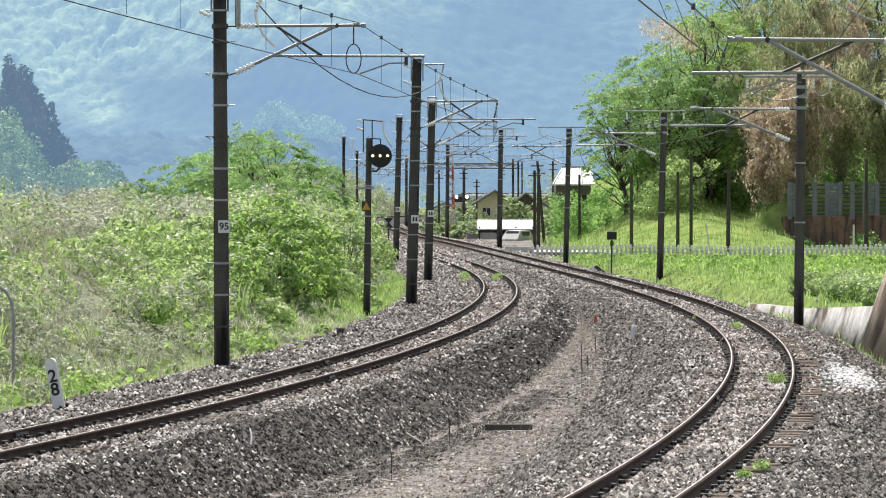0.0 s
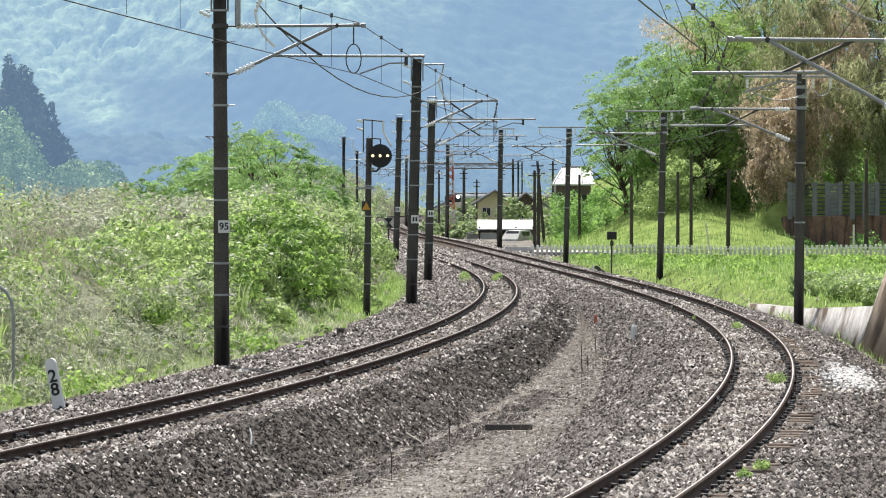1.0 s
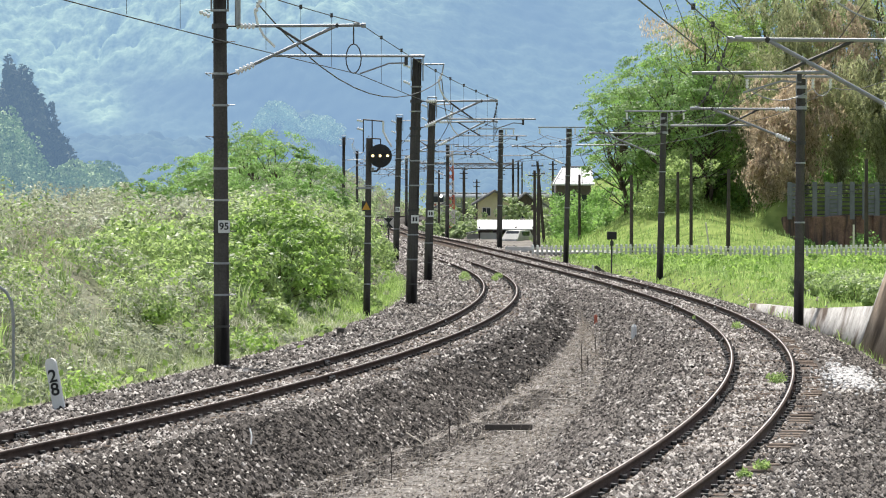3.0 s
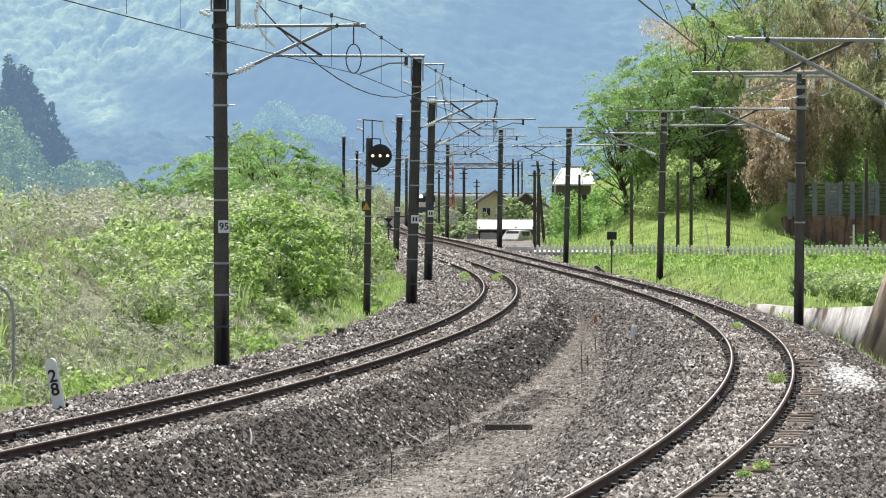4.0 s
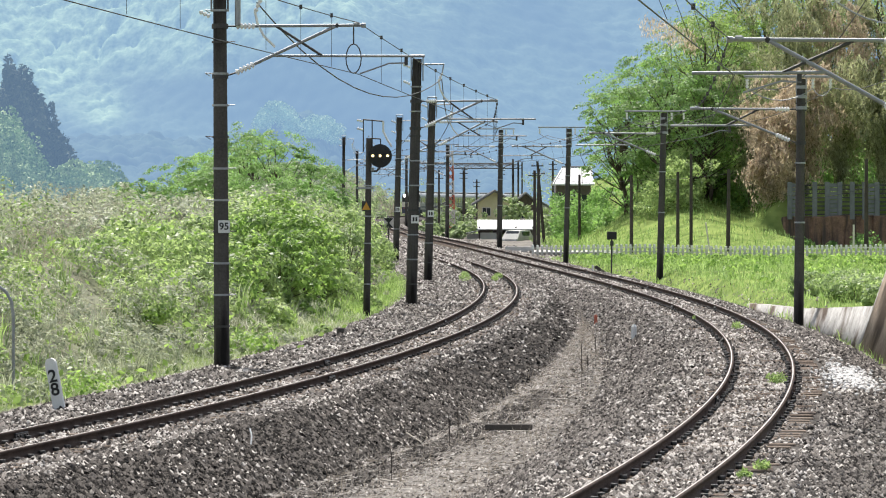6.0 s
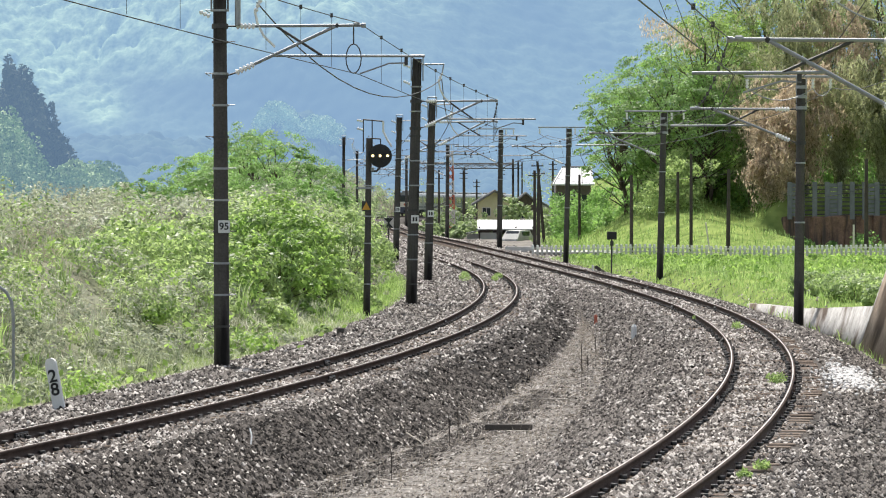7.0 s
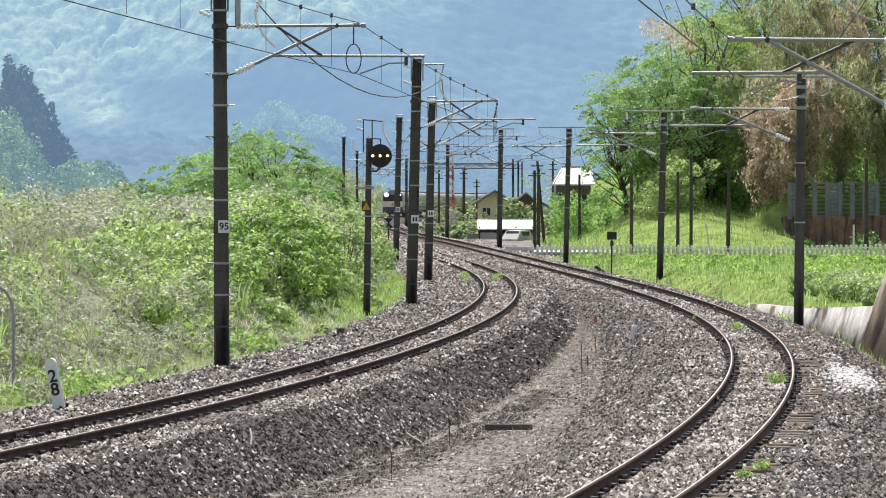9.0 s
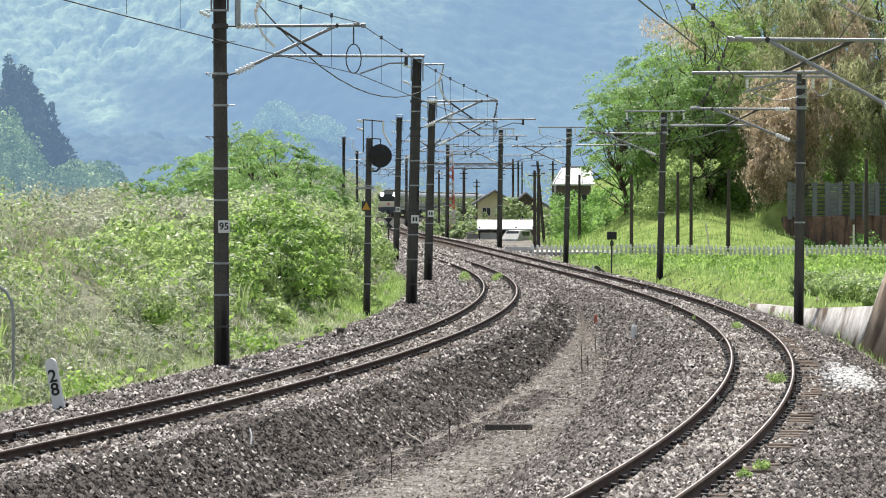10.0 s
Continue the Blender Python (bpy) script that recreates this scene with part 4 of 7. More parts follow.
def build_trees():
    # hillside over the road
    for i, (x, y, h, sp, lo, nc) in enumerate(((15.2, 304, 9.6, 4.2, 1.6, 34), (16.8, 295, 10.4, 4.6, 1.2, 42), (19.4, 297, 13.6, 5.0, 1.2, 46), (17.8, 326, 9.0, 4.4, 1.6, 26), (16.0, 345, 6.0, 2.6, 0.8, 16), (23.0, 316, 15.0, 5.4, 1.5, 40), (18.6, 314, 11.0, 4.8, 1.0, 34), (21.6, 306, 14.0, 4.6, 1.0, 40), (25.5, 318, 19.0, 6.0, 1.0, 44), (30.0, 318, 20.0, 6.0, 1.0, 44), (35.0, 316, 20.0, 6.0, 1.0, 40))):
        tree("broadleaf_tree", (x, y, gz(x, y) - 0.1), h, sp, lo, M_LEAF_DEEP if i in (2, 5, 7, 8, 9, 10) else M_LEAF_TREE, 0.2 if y < 312 else 0.32, nc, 230 if y < 310 else 84, "spreading fresh green broadleaf tree on the grassy slope", flat=0.36, puff=(0.3, 0.5))
    tree("broadleaf_tree", (13.6, 299, gz(13.6, 299) - 0.1), 9.5, 3.3, 2.0, M_LEAF_TREE, 0.18, 48, 150, "layered light green broadleaf tree at the edge of the slope", flat=0.24, puff=(0.2, 0.36), lean=(-0.6, 0))
    for x, y, h, sp, lo in ((19.4, 293, 9.0, 3.6, 3.4),):
        tree("broadleaf_tree", (x, y, gz(x, y) - 0.1), h, sp, lo, M_LEAF_TREE, 0.2, 30, 190, "dark-trunked broadleaf tree overhanging the grassy slope", flat=0.4, puff=(0.3, 0.5), lean=(-0.5, -1.5))
    # bamboo along the top of the cut: x, y, height, reach, share of tan foliage
    for x, y, h, sp, tan in ((23.5, 283, 3.9, 1.7, 1), (31.4, 282, 7.4, 2.2, 0), (23.4, 285, 7.6, 2.6, 1), (25.6, 284, 9.4, 3.0, 1), (28.2, 284, 8.2, 2.8, 0), (31.0, 284, 9.4, 3.0, 0), (33.6, 285, 10.5, 3.2, 0), (22.4, 291, 10.0, 3.0, 0), (25.4, 292, 13.2, 3.4, 0), (28.6, 291, 13.0, 3.4, 1), (32.0, 292, 13.5, 3.4, 0), (35.2, 292, 14.0, 3.4, 0), (27.0, 300, 17.0, 3.8, 0), (30.6, 300, 17.5, 3.8, 0), (34.5, 300, 18.0, 3.8, 0), (23.6, 302, 15.0, 3.4, 0)):
        bamboo(x, y, h, sp, tan)
    # low growth at the foot of the trees
    pts = []
    for _ in range(170):
        x = RNG.uniform(15, 34); y = fence_y(x) + RNG.uniform(40, 90)
        if x > 21.5 and y < 284:
            continue
        r = RNG.uniform(0.5, 1.5)
        pts.append(clump_points((x, y, gz(x, y) + r * 0.6), (r, r, r), 80, 0.3))
    for _ in range(110):
        x = RNG.uniform(14.5, 22.5); y = RNG.uniform(296, 312)
        r = RNG.uniform(0.6, 1.4)
        pts.append(clump_points((x, y, gz(x, y) + RNG.uniform(0.3, 3.2)), (r, r, r), 120, 0.3))
    for _ in range(90):
        x = RNG.uniform(21.5, 36); y = RNG.uniform(289, 302)
        r = RNG.uniform(0.7, 1.5)
        pts.append(clump_points((x, y, gz(x, y) + RNG.uniform(0.3, 6.5)), (r, r, r), 110, 0.3))
    shade = []
    for _ in range(90):
        x = RNG.uniform(17.0, 24.0); y = RNG.uniform(293, 300) + (24 - x)
        r = RNG.uniform(0.4, 1.1)
        shade.append(clump_points((x, y, gz(x, y) + RNG.uniform(0.2, 3.2)), (r, r, r * 0.8), 110, 0.3))
    for _ in range(110):
        x = RNG.uniform(15.5, 40); y = RNG.uniform(322, 350)
        r = RNG.uniform(1.0, 2.2)
        pts.append(clump_points((x, y, gz(x, y) + RNG.uniform(0.5, 4 + (x - 15) * 0.45)), (r, r, r), 80, 0.3))
    for x, y, r in ((24.6, 276, 0.7), (25.2, 277, 0.5), (28.6, 275, 0.8), (29.2, 274, 0.9), (27.0, 278, 0.4)):
        pts.append(clump_points((x, y, gz(x, y) + r * 0.5), (r, r * 0.8, r), 160, 0.3))
    for _ in range(70):
        x = RNG.uniform(9.2, 13.2); y = RNG.uniform(318, 336)
        r = RNG.uniform(0.5, 0.9)
        pts.append(clump_points((x, y, gz(x, y) + RNG.uniform(0.1, 3.6)), (r, r, r), 110, 0.3))
    for _ in range(40):
        x = RNG.uniform(11.5, 14.5); y = RNG.uniform(296, 340)
        r = RNG.uniform(0.5, 1.2)
        pts.append(clump_points((x, y, gz(x, y) + r * 0.5), (r, r, r), 130, 0.3))
    c = np.concatenate(pts)
    tagged(leaf_mesh("slope_undergrowth", c, 0.3 * RNG.uniform(0.6, 1.3, len(c)), M_LEAF_TREE), "leafy green undergrowth below the hillside trees", "shrubs", kind="stuff")
    # The deeper leaf colour puts tree shade into this growth.
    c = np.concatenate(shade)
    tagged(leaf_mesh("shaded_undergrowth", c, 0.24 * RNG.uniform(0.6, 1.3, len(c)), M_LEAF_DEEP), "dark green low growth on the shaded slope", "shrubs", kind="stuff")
    pts = []
    for _ in range(80):
        x = RNG.normal(16.2, 1.1); y = RNG.uniform(284, 292)
        r = RNG.uniform(0.4, 0.9)
        pts.append(clump_points((x, y, gz(x, y) + RNG.uniform(0.2, 0.6 + 1.5 * np.clip(x - 13.2, 0.2, 2.0))), (r, r, r * 0.8), 90, 0.3))
    # The paler leaf colour carries sunlight for these shrubs.
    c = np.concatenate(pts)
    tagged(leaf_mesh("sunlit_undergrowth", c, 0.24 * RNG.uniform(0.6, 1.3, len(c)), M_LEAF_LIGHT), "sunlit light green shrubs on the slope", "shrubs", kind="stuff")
    # grove behind the scrub bank
    for x, y, h, sp, lo in ((-17.2, 226, 2.6, 2.0, 0.8), (-14.4, 236, 4.1, 2.6, 0.8), (-11.4, 240, 5.7, 2.9, 0.9), (-9.8, 234, 5.6, 2.6, 0.8), (-7.8, 238, 4.4, 2.2, 0.6), (-12.8, 224, 3.2, 2.4, 0.6), (-9.4, 222, 3.1, 2.3, 0.5), (-6.9, 226, 2.8, 1.8, 0.4), (-13.2, 245, 4.2, 2.6, 0.8)):
        tree("broadleaf_tree", (x, y, gz(x, y) - 0.1), h, sp, lo, M_LEAF_TREE, 0.14, 26, 210, "round fresh green tree behind the scrub bank", flat=0.45, puff=(0.28, 0.46))


def shrub(x, y, r, h, mat, leaf, label):
    """A bush of lumpy leaf masses on a few stems."""
    z = gz(x, y)
    e = empty("shrub", (x, y, z))
    bm = bmesh.new()
    leaves, faces = [], []
    for i in range(20):
        az, el = i * 2.399, math.asin(min(1, 0.05 + 0.95 * (i + 0.5) / 20))
        c = Vector((r * math.cos(az) * math.cos(el), r * math.sin(az) * math.cos(el), h * 0.15 + h * 0.85 * math.sin(el))) * RNG.uniform(0.8, 1.08)
        rod(bm, (0, 0, 0), c * 0.9, 0.02, 0.006, seg=5)
        q = r * RNG.uniform(0.24, 0.4)
        p = clump_points((0, 0, 0), (q, q, q * 0.8), 90, 0.45)
        leaves.append(p + np.array(c))
        faces.append(p / q + np.array(c.normalized()) * 0.5 + np.array([0, 0, 0.3]))
    part("stem", bm, M_BARK, e)
    c = np.concatenate(leaves)
    leaf_mesh("foliage", c, leaf * RNG.uniform(0.6, 1.35, len(c)), mat, e, aspect=0.62, facing=np.concatenate(faces), loose=0.3)
    return tagged(e, label, "shrub")


def build_shrubs():
    for x, y, r, h in ((-4.5, 111, 0.75, 1.25), (-4.2, 115, 0.85, 1.55), (-5.2, 115, 0.85, 1.5), (-4.0, 121, 0.8, 1.6), (-5.0, 121, 0.9, 1.7), (-5.9, 113, 0.7, 1.1)):
        shrub(x, y, r * 1.25, h * 1.35, M_LEAF, 0.14, "dense deep green bush on the trackside bank")
    for x, y, r, h in ((-5.2, 106, 0.7, 1.0), (-4.7, 112, 0.6, 0.9), (-5.9, 120, 0.9, 1.2), (-6.9, 112, 0.8, 1.0), (-5.2, 127, 0.9, 1.3), (-4.2, 131, 0.7, 1.2), (-6.5, 132, 1.0, 1.2), (-3.9, 127, 0.6, 1.2), (-6.0, 98, 0.5, 0.7), (-8.4, 104, 0.8, 0.8), (-4.3, 141, 0.8, 1.2), (-5.4, 148, 1.0, 1.2), (-3.7, 119, 0.5, 0.9), (-3.3, 134, 0.9, 1.9), (-3.4, 147, 0.9, 1.7), (-3.3, 160, 1.0, 1.8), (-3.9, 178, 1.0, 1.8), (-4.7, 196, 1.1, 1.8), (-6.4, 215, 1.2, 1.8), (-3.0, 172, 0.7, 1.2), (-3.1, 186, 0.8, 1.35), (-3.5, 198, 0.8, 1.5)):
        shrub(x, y, r * 1.15, h * 1.3, M_LEAF_LIGHT, 0.13, "bright green bush among pale scrub on the bank")
    for x, y, r, h in ((-9.5, 112, 0.9, 0.8), (-10.6, 122, 1.0, 0.8), (-8.6, 126, 0.9, 0.9), (-10.0, 140, 1.1, 0.8), (-7.8, 145, 1.0, 1.0), (-12.0, 138, 1.1, 0.8), (-12.6, 160, 1.3, 0.9), (-9.0, 165, 1.2, 1.0), (-6.9, 165, 1.1, 1.1), (-14.8, 175, 1.3, 0.9), (-8.4, 185, 1.2, 1.1), (-6.6, 182, 1.0, 1.0)):
        shrub(x, y, r, h * 1.5, M_LEAF_PALE, 0.13, "pale grey-green bush covered with vines")
    for x, y, r, h in ((11.5, 112, 0.8, 0.5), (12.2, 114, 0.9, 0.6), (11.0, 121, 0.5, 0.35), (12.3, 122, 0.9, 0.5), (13.3, 131, 0.9, 0.45), (12.2, 134, 0.6, 0.35), (11.9, 108, 0.6, 0.7)):
        shrub(x, y, r, h, M_LEAF_LIGHT, 0.11, "leafy green bush above the retaining wall")
    # one arching bamboo culm with a tan plume
    e = empty("bamboo_culm", (22.5, 290, gz(22.5, 290)))
    bm = bmesh.new()
    pts = [Vector((-8.2 * t ** 2.2, -2 * t, 13.6 * math.sin(t * 1.5))) for t in np.linspace(0, 1, 12)]
    skin(bm, pts, 0.05, 0.012)
    part("stem", bm, M_CULM, e)
    n = 900
    t = RNG.uniform(8.2, 11, n)
    c = np.array([pts[int(k)].lerp(pts[min(11, int(k) + 1)], k % 1) for k in t]) + RNG.normal(0, 0.2, (n, 3))
    c[:, 2] -= 1.3 * RNG.random(n) ** 1.5
    leaf_mesh("plume", c, 0.28 * RNG.uniform(0.6, 1.3, n), M_BAMBOO, e, 2.2, 0.2)["kind"] = "stuff"
    tagged(e, "arching bamboo culm with a tan drooping plume", "bamboo")


def build_grass():
    # turf bank up to the fence
    n = 50000
    y = 84 + (250 - 84) * RNG.random(n) ** 0.9
    o = 2.6 + 13 * RNG.random(n) ** 1.2
    x = xr(y) + o
    k = (y < fence_y(x) - 26 + 14 * wave(x, y, 0.5, 7)) & inview(x, y)
    x, y, o = x[k], y[k], o[k]
    hg = (0.05 + 0.24 * RNG.random(len(x)) ** 2.2) * (1 + 0.8 * wave(x, y, 0.9, 4))
    tagged(blades("bank_grass", x, y, ground_z(x, y) - 0.02, hg, 0.03, M_GRASS), "long bright green grass on the bank", "grass", kind="stuff")
    pts = []
    for _ in range(650):
        xx = RNG.uniform(7, 27)
        fy = fence_y(xx)
        yy = fy - abs(RNG.normal(0, 1)) * 50 - 9.0
        if xx < xr(yy) + 3.9 or yy < 95 or abs(xx) > yy * 0.12:
            continue
        r = RNG.uniform(0.12, 0.36) * (0.6 if yy > 185 else 1.0)
        pts.append(clump_points((xx, yy, gz(xx, yy) + r * 0.6), (r, r, r * 1.1), 60, 0.3))
    c = np.concatenate(pts)
    tagged(leaf_mesh("bank_weeds", c, 0.15 * RNG.uniform(0.6, 1.3, len(c)), M_LEAF), "leafy green weeds along the fence", "weeds", kind="stuff")
    # verge by the signal and thin edge of the scrub
    n = 24000
    y = 112 + 110 * RNG.random(n)
    o = 3.3 + 2.6 * RNG.random(n) ** 0.8
    x = xl(y) - o
    tagged(blades("verge_grass", x, y, ground_z(x, y) - 0.02, RNG.uniform(0.05, 0.2, n), 0.025, M_GRASS), "bright green grass verge beside the ballast", "grass", kind="stuff")
    n = 9000
    y = 58 + 60 * RNG.random(n); o = 3.5 + 1.7 * RNG.random(n) ** 0.7; x = xl(y) - o
    tagged(blades("dry_verge", x, y, ground_z(x, y) - 0.02, RNG.uniform(0.05, 0.28, n), 0.014, M_SILVER, 0.8), "pale tangled grass at the foot of the scrub", "grass", kind="stuff")
    # slope beyond the fence
    n = 15000
    x = RNG.uniform(7, 32, n); y = fence_y(x) + 4 + 70 * RNG.random(n)
    tagged(blades("slope_grass", x, y, ground_z(x, y) - 0.02, (0.08 + 0.42 * RNG.random(n) ** 2) * (1 + 0.7 * wave(x, y, 0.9, 4)), 0.05, M_GRASS), "short yellow-green grass on the slope", "grass", kind="stuff")


def build_stones():
    """Loose ballast stones, irregular pointed lumps half sunk in the bed."""
    base = np.array([(1, 0, -0.35), (0, 1, -0.35), (-1, 0, -0.35), (0, -1, -0.35), (0.15, 0.1, 0.95)], float)
    fc = np.array([(0, 1, 4), (1, 2, 4), (2, 3, 4), (3, 0, 4)])
    for key, xf, z0, sec in (("r", xr, 0.0, SEC_R), ("l", xl, ZL, SEC_L)):
        n = 134000
        u = RNG.random(n)
        y = (40 if key == "r" else 45) + 190 * u ** 2.15
        pr = np.array(sec)
        o = RNG.uniform(pr[1, 0] - 0.1, pr[-2, 0] + 0.3, n)
        if key == "l":
            y[:44000] = RNG.uniform(45, 82, 44000); o[:44000] = RNG.uniform(1.2, 3.9, 44000)
        o = o + np.where((o > pr[-2, 0] - 0.1) | ((key == 'r') & (o < pr[1, 0] + 0.1)), np.sign(o) * RNG.exponential(0.14, n), 0)
        x = xf(y) + o
        cover = wave(x, y, 0.9, 3) * 0.5 + wave(x, y, 3.1, 1) * 0.4
        inner = np.abs(o) < 1.15
        k = inview(x, y, 1.04) & (np.abs(np.abs(o) - 0.565) > 0.075) & ~(inner & (cover < -0.42)) & ~((key == "r") & (o > 0.72) & (o < 1.15) & (cover < 0.05))
        x, y, o, inner = x[k], y[k], o[k], inner[k]
        z = z0 + np.interp(o, pr[:, 0], pr[:, 1]) + RNG.uniform(-0.015, 0.03, len(x)) + 0.025 * np.where(np.abs(o) > 1.3, np.abs(wave(x, y, 2.3, 2)) + 0.4, wave(x, y, 2.3, 2))
        z = np.where((o > pr[-2, 0] - 0.1) | (o < pr[1, 0]), np.maximum(z, ground_z(x, y) + 0.005), z)
        z = np.where(inner, np.maximum(z, z0 - 0.165 + RNG.uniform(0, 0.03, len(x))), z) - 0.03 * (np.abs(np.abs(o) - 0.565) < 0.13)
        n = len(x)
        r = RNG.uniform(0.021, 0.05, n) * np.where((np.abs(o) > 1.5) & (key == 'l'), 1.15, 1.0) * (1 + 0.004 * (y - 45))
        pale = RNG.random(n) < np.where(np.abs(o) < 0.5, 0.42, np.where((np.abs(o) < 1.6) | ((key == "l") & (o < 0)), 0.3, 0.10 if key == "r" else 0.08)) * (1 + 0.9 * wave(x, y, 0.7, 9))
        v = base[None] * RNG.uniform(0.6, 1.25, (n, 5, 1)) * r[:, None, None] * np.array([1, 1, 0.75])
        az, tl = RNG.random(n) * 6.28, RNG.normal(0, 0.35, n)
        ca, sa, ct, st = np.cos(az)[:, None], np.sin(az)[:, None], np.cos(tl)[:, None], np.sin(tl)[:, None]
        X, Y, Z = v[..., 0], v[..., 1], v[..., 2]
        Y, Z = Y * ct - Z * st, Y * st + Z * ct
        X, Y = X * ca - Y * sa, X * sa + Y * ca
        V = np.stack([X + x[:, None], Y + y[:, None], Z + z[:, None]], -1).reshape(-1, 3)
        F = (fc[None] + 5 * np.arange(n)[:, None, None]).reshape(-1, 3)
        name = "ballast_stones"
        # Stones on the inner slope of track_2 get the shade-darkened colour.
        tagged(mesh_np(name, V, F, [M_STONE, M_STONE_PALE, M_STONE_SHADED], index=np.repeat(np.where(pale, 1, np.where((key == "l") & (o > 1.55), 2, 0)), 4)), "loose angular grey and pale ballast stones", "ballast", kind="stuff")


build_scrub()
build_trees()
build_shrubs()
build_grass()
build_stones()


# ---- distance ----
def glow_hazed(name, c1, c2, air, share, scale=0.1, conifer=None):
    """Woodland with a share of blue glow mixed in for air haze; conifer stands take over where the attribute is low."""
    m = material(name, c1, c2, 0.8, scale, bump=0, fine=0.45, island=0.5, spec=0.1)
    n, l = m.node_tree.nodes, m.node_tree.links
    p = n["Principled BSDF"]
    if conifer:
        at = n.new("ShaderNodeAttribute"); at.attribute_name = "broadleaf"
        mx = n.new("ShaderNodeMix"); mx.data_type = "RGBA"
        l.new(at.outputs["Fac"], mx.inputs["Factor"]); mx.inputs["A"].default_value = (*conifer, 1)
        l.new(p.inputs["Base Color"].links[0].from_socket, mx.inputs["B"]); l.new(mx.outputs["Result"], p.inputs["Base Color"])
    # The haze is an emission in the material itself; no air is modelled.
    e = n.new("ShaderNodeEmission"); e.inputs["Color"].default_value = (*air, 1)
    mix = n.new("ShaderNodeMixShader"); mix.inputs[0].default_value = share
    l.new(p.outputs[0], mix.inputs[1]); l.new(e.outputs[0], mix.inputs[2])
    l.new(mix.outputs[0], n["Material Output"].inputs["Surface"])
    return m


# Glow colour that paints lit air onto all the distant woods.
AIR_GLOW = (0.262, 0.43, 0.69)
M_MOUNT = glow_hazed("distant wooded mountain", (0.10, 0.19, 0.07), (0.62, 0.78, 0.40), AIR_GLOW, 0.66, 0.1, (0.04, 0.075, 0.04))
M_FOOT = glow_hazed("nearer wooded ridge", (0.12, 0.20, 0.08), (0.46, 0.60, 0.28), AIR_GLOW, 0.60, 0.2, (0.03, 0.055, 0.03))
M_KNOLL = glow_hazed("hazy fresh broadleaf wood", (0.22, 0.34, 0.14), (0.80, 0.92, 0.52), AIR_GLOW, 0.56)
M_FOOT_CONIFER = glow_hazed("hazy conifer", (0.02, 0.04, 0.02), (0.07, 0.10, 0.05), AIR_GLOW, 0.63)
M_SPUR = glow_hazed("wooded spur", (0.10, 0.18, 0.06), (0.56, 0.68, 0.33), AIR_GLOW, 0.28)
M_CEDAR = glow_hazed("dark cedar", (0.03, 0.05, 0.03), (0.17, 0.18, 0.11), AIR_GLOW, 0.31)
M_FARBANK = glow_hazed("far pale scrub", (0.25, 0.27, 0.12), (0.80, 0.80, 0.48), AIR_GLOW, 0.12)
M_VILLAGE_GREEN = material("village leaf", (0.09, 0.13, 0.06), (0.38, 0.46, 0.24), 0.5, 0.4, bump=0, fine=2, translucent=0.5, island=0.45)


def slope_sheet(name, xs, ys, zf, mat, label, stands=None):
    X, Y = np.meshgrid(xs, ys)
    nx, ny = len(xs), len(ys)
    i = np.arange(nx * ny).reshape(ny, nx)
    f = np.stack([i[:-1, :-1], i[:-1, 1:], i[1:, 1:], i[1:, :-1]], -1).reshape(-1, 4)
    Z = zf(X, Y)
    ob = mesh_np(name, np.stack([X, Y, Z], -1).reshape(-1, 3), f, mat, smooth=True)
    if stands:
        at = ob.data.attributes.new("broadleaf", "FLOAT", "POINT")
        at.data.foreach_set("value", np.clip(stands(X, Y, Z), 0, 1).astype(np.float32).ravel())
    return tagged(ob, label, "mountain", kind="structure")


def mount_z(x, y):
    up = np.clip(y - 1750, 0, 1500)
    rid = 1 - np.abs(np.sin(x * 0.0105 + 0.0016 * y + 0.9 * np.sin(y * 0.0035 + 0.5)))
    rid2 = 1 - np.abs(np.sin(x * 0.027 - 0.004 * y + 1.2))
    return -5 + up * 0.46 + (rid * 62 + rid2 * 8) * sm(1700, 2050, y) + 10 * wave(x, y, 0.02, 2) - 0.02 * np.abs(x)


def foot_z(x, y):
    crest = 15 + 15 * np.exp(-((x + 55) / 9.0) ** 4) + 10 * np.exp(-((x + 40) / 8.5) ** 4) + 9 * np.exp(-((x + 120) / 40.0) ** 2) + 4 * wave(x, y * 0, 0.035, 1)
    return -6 + crest * np.exp(-((y - 1400) / 110.0) ** 2)


def spur_z(x, y):
    return -6 + 26 * sm(-64, -118, x) * np.exp(-((y - 830) / 90.0) ** 2) + 5 * sm(-50, -70, x) * np.exp(-((y - 790) / 60) ** 2)


def spur_front(x, y):
    return np.maximum(-1.0, 17 * sm(-70, -84, x) + 7.0 * np.exp(-((x + 65) / 4.5) ** 2)) * RNG.uniform(0.3, 1.0, len(x)) - 1


def woods(name, x, y, zf, r, size, per, mat, label, flat=0.8):
    z = zf(x, y)
    n = len(x)
    rr = r * RNG.uniform(0.6, 1.3, n)
    d = RNG.normal(size=(n, per, 3)); d /= np.linalg.norm(d, axis=2, keepdims=True); d[..., 2] = np.abs(d[..., 2]) * 1.1 - 0.1
    c = np.stack([x, y, z + rr * 0.3], 1)[:, None] + d * rr[:, None, None] * np.array([1, 1, flat])
    c = c.reshape(-1, 3)
    tagged(leaf_mesh(name, c, size * RNG.uniform(0.6, 1.3, len(c)), mat, aspect=0.8), label, "woodland", kind="stuff")


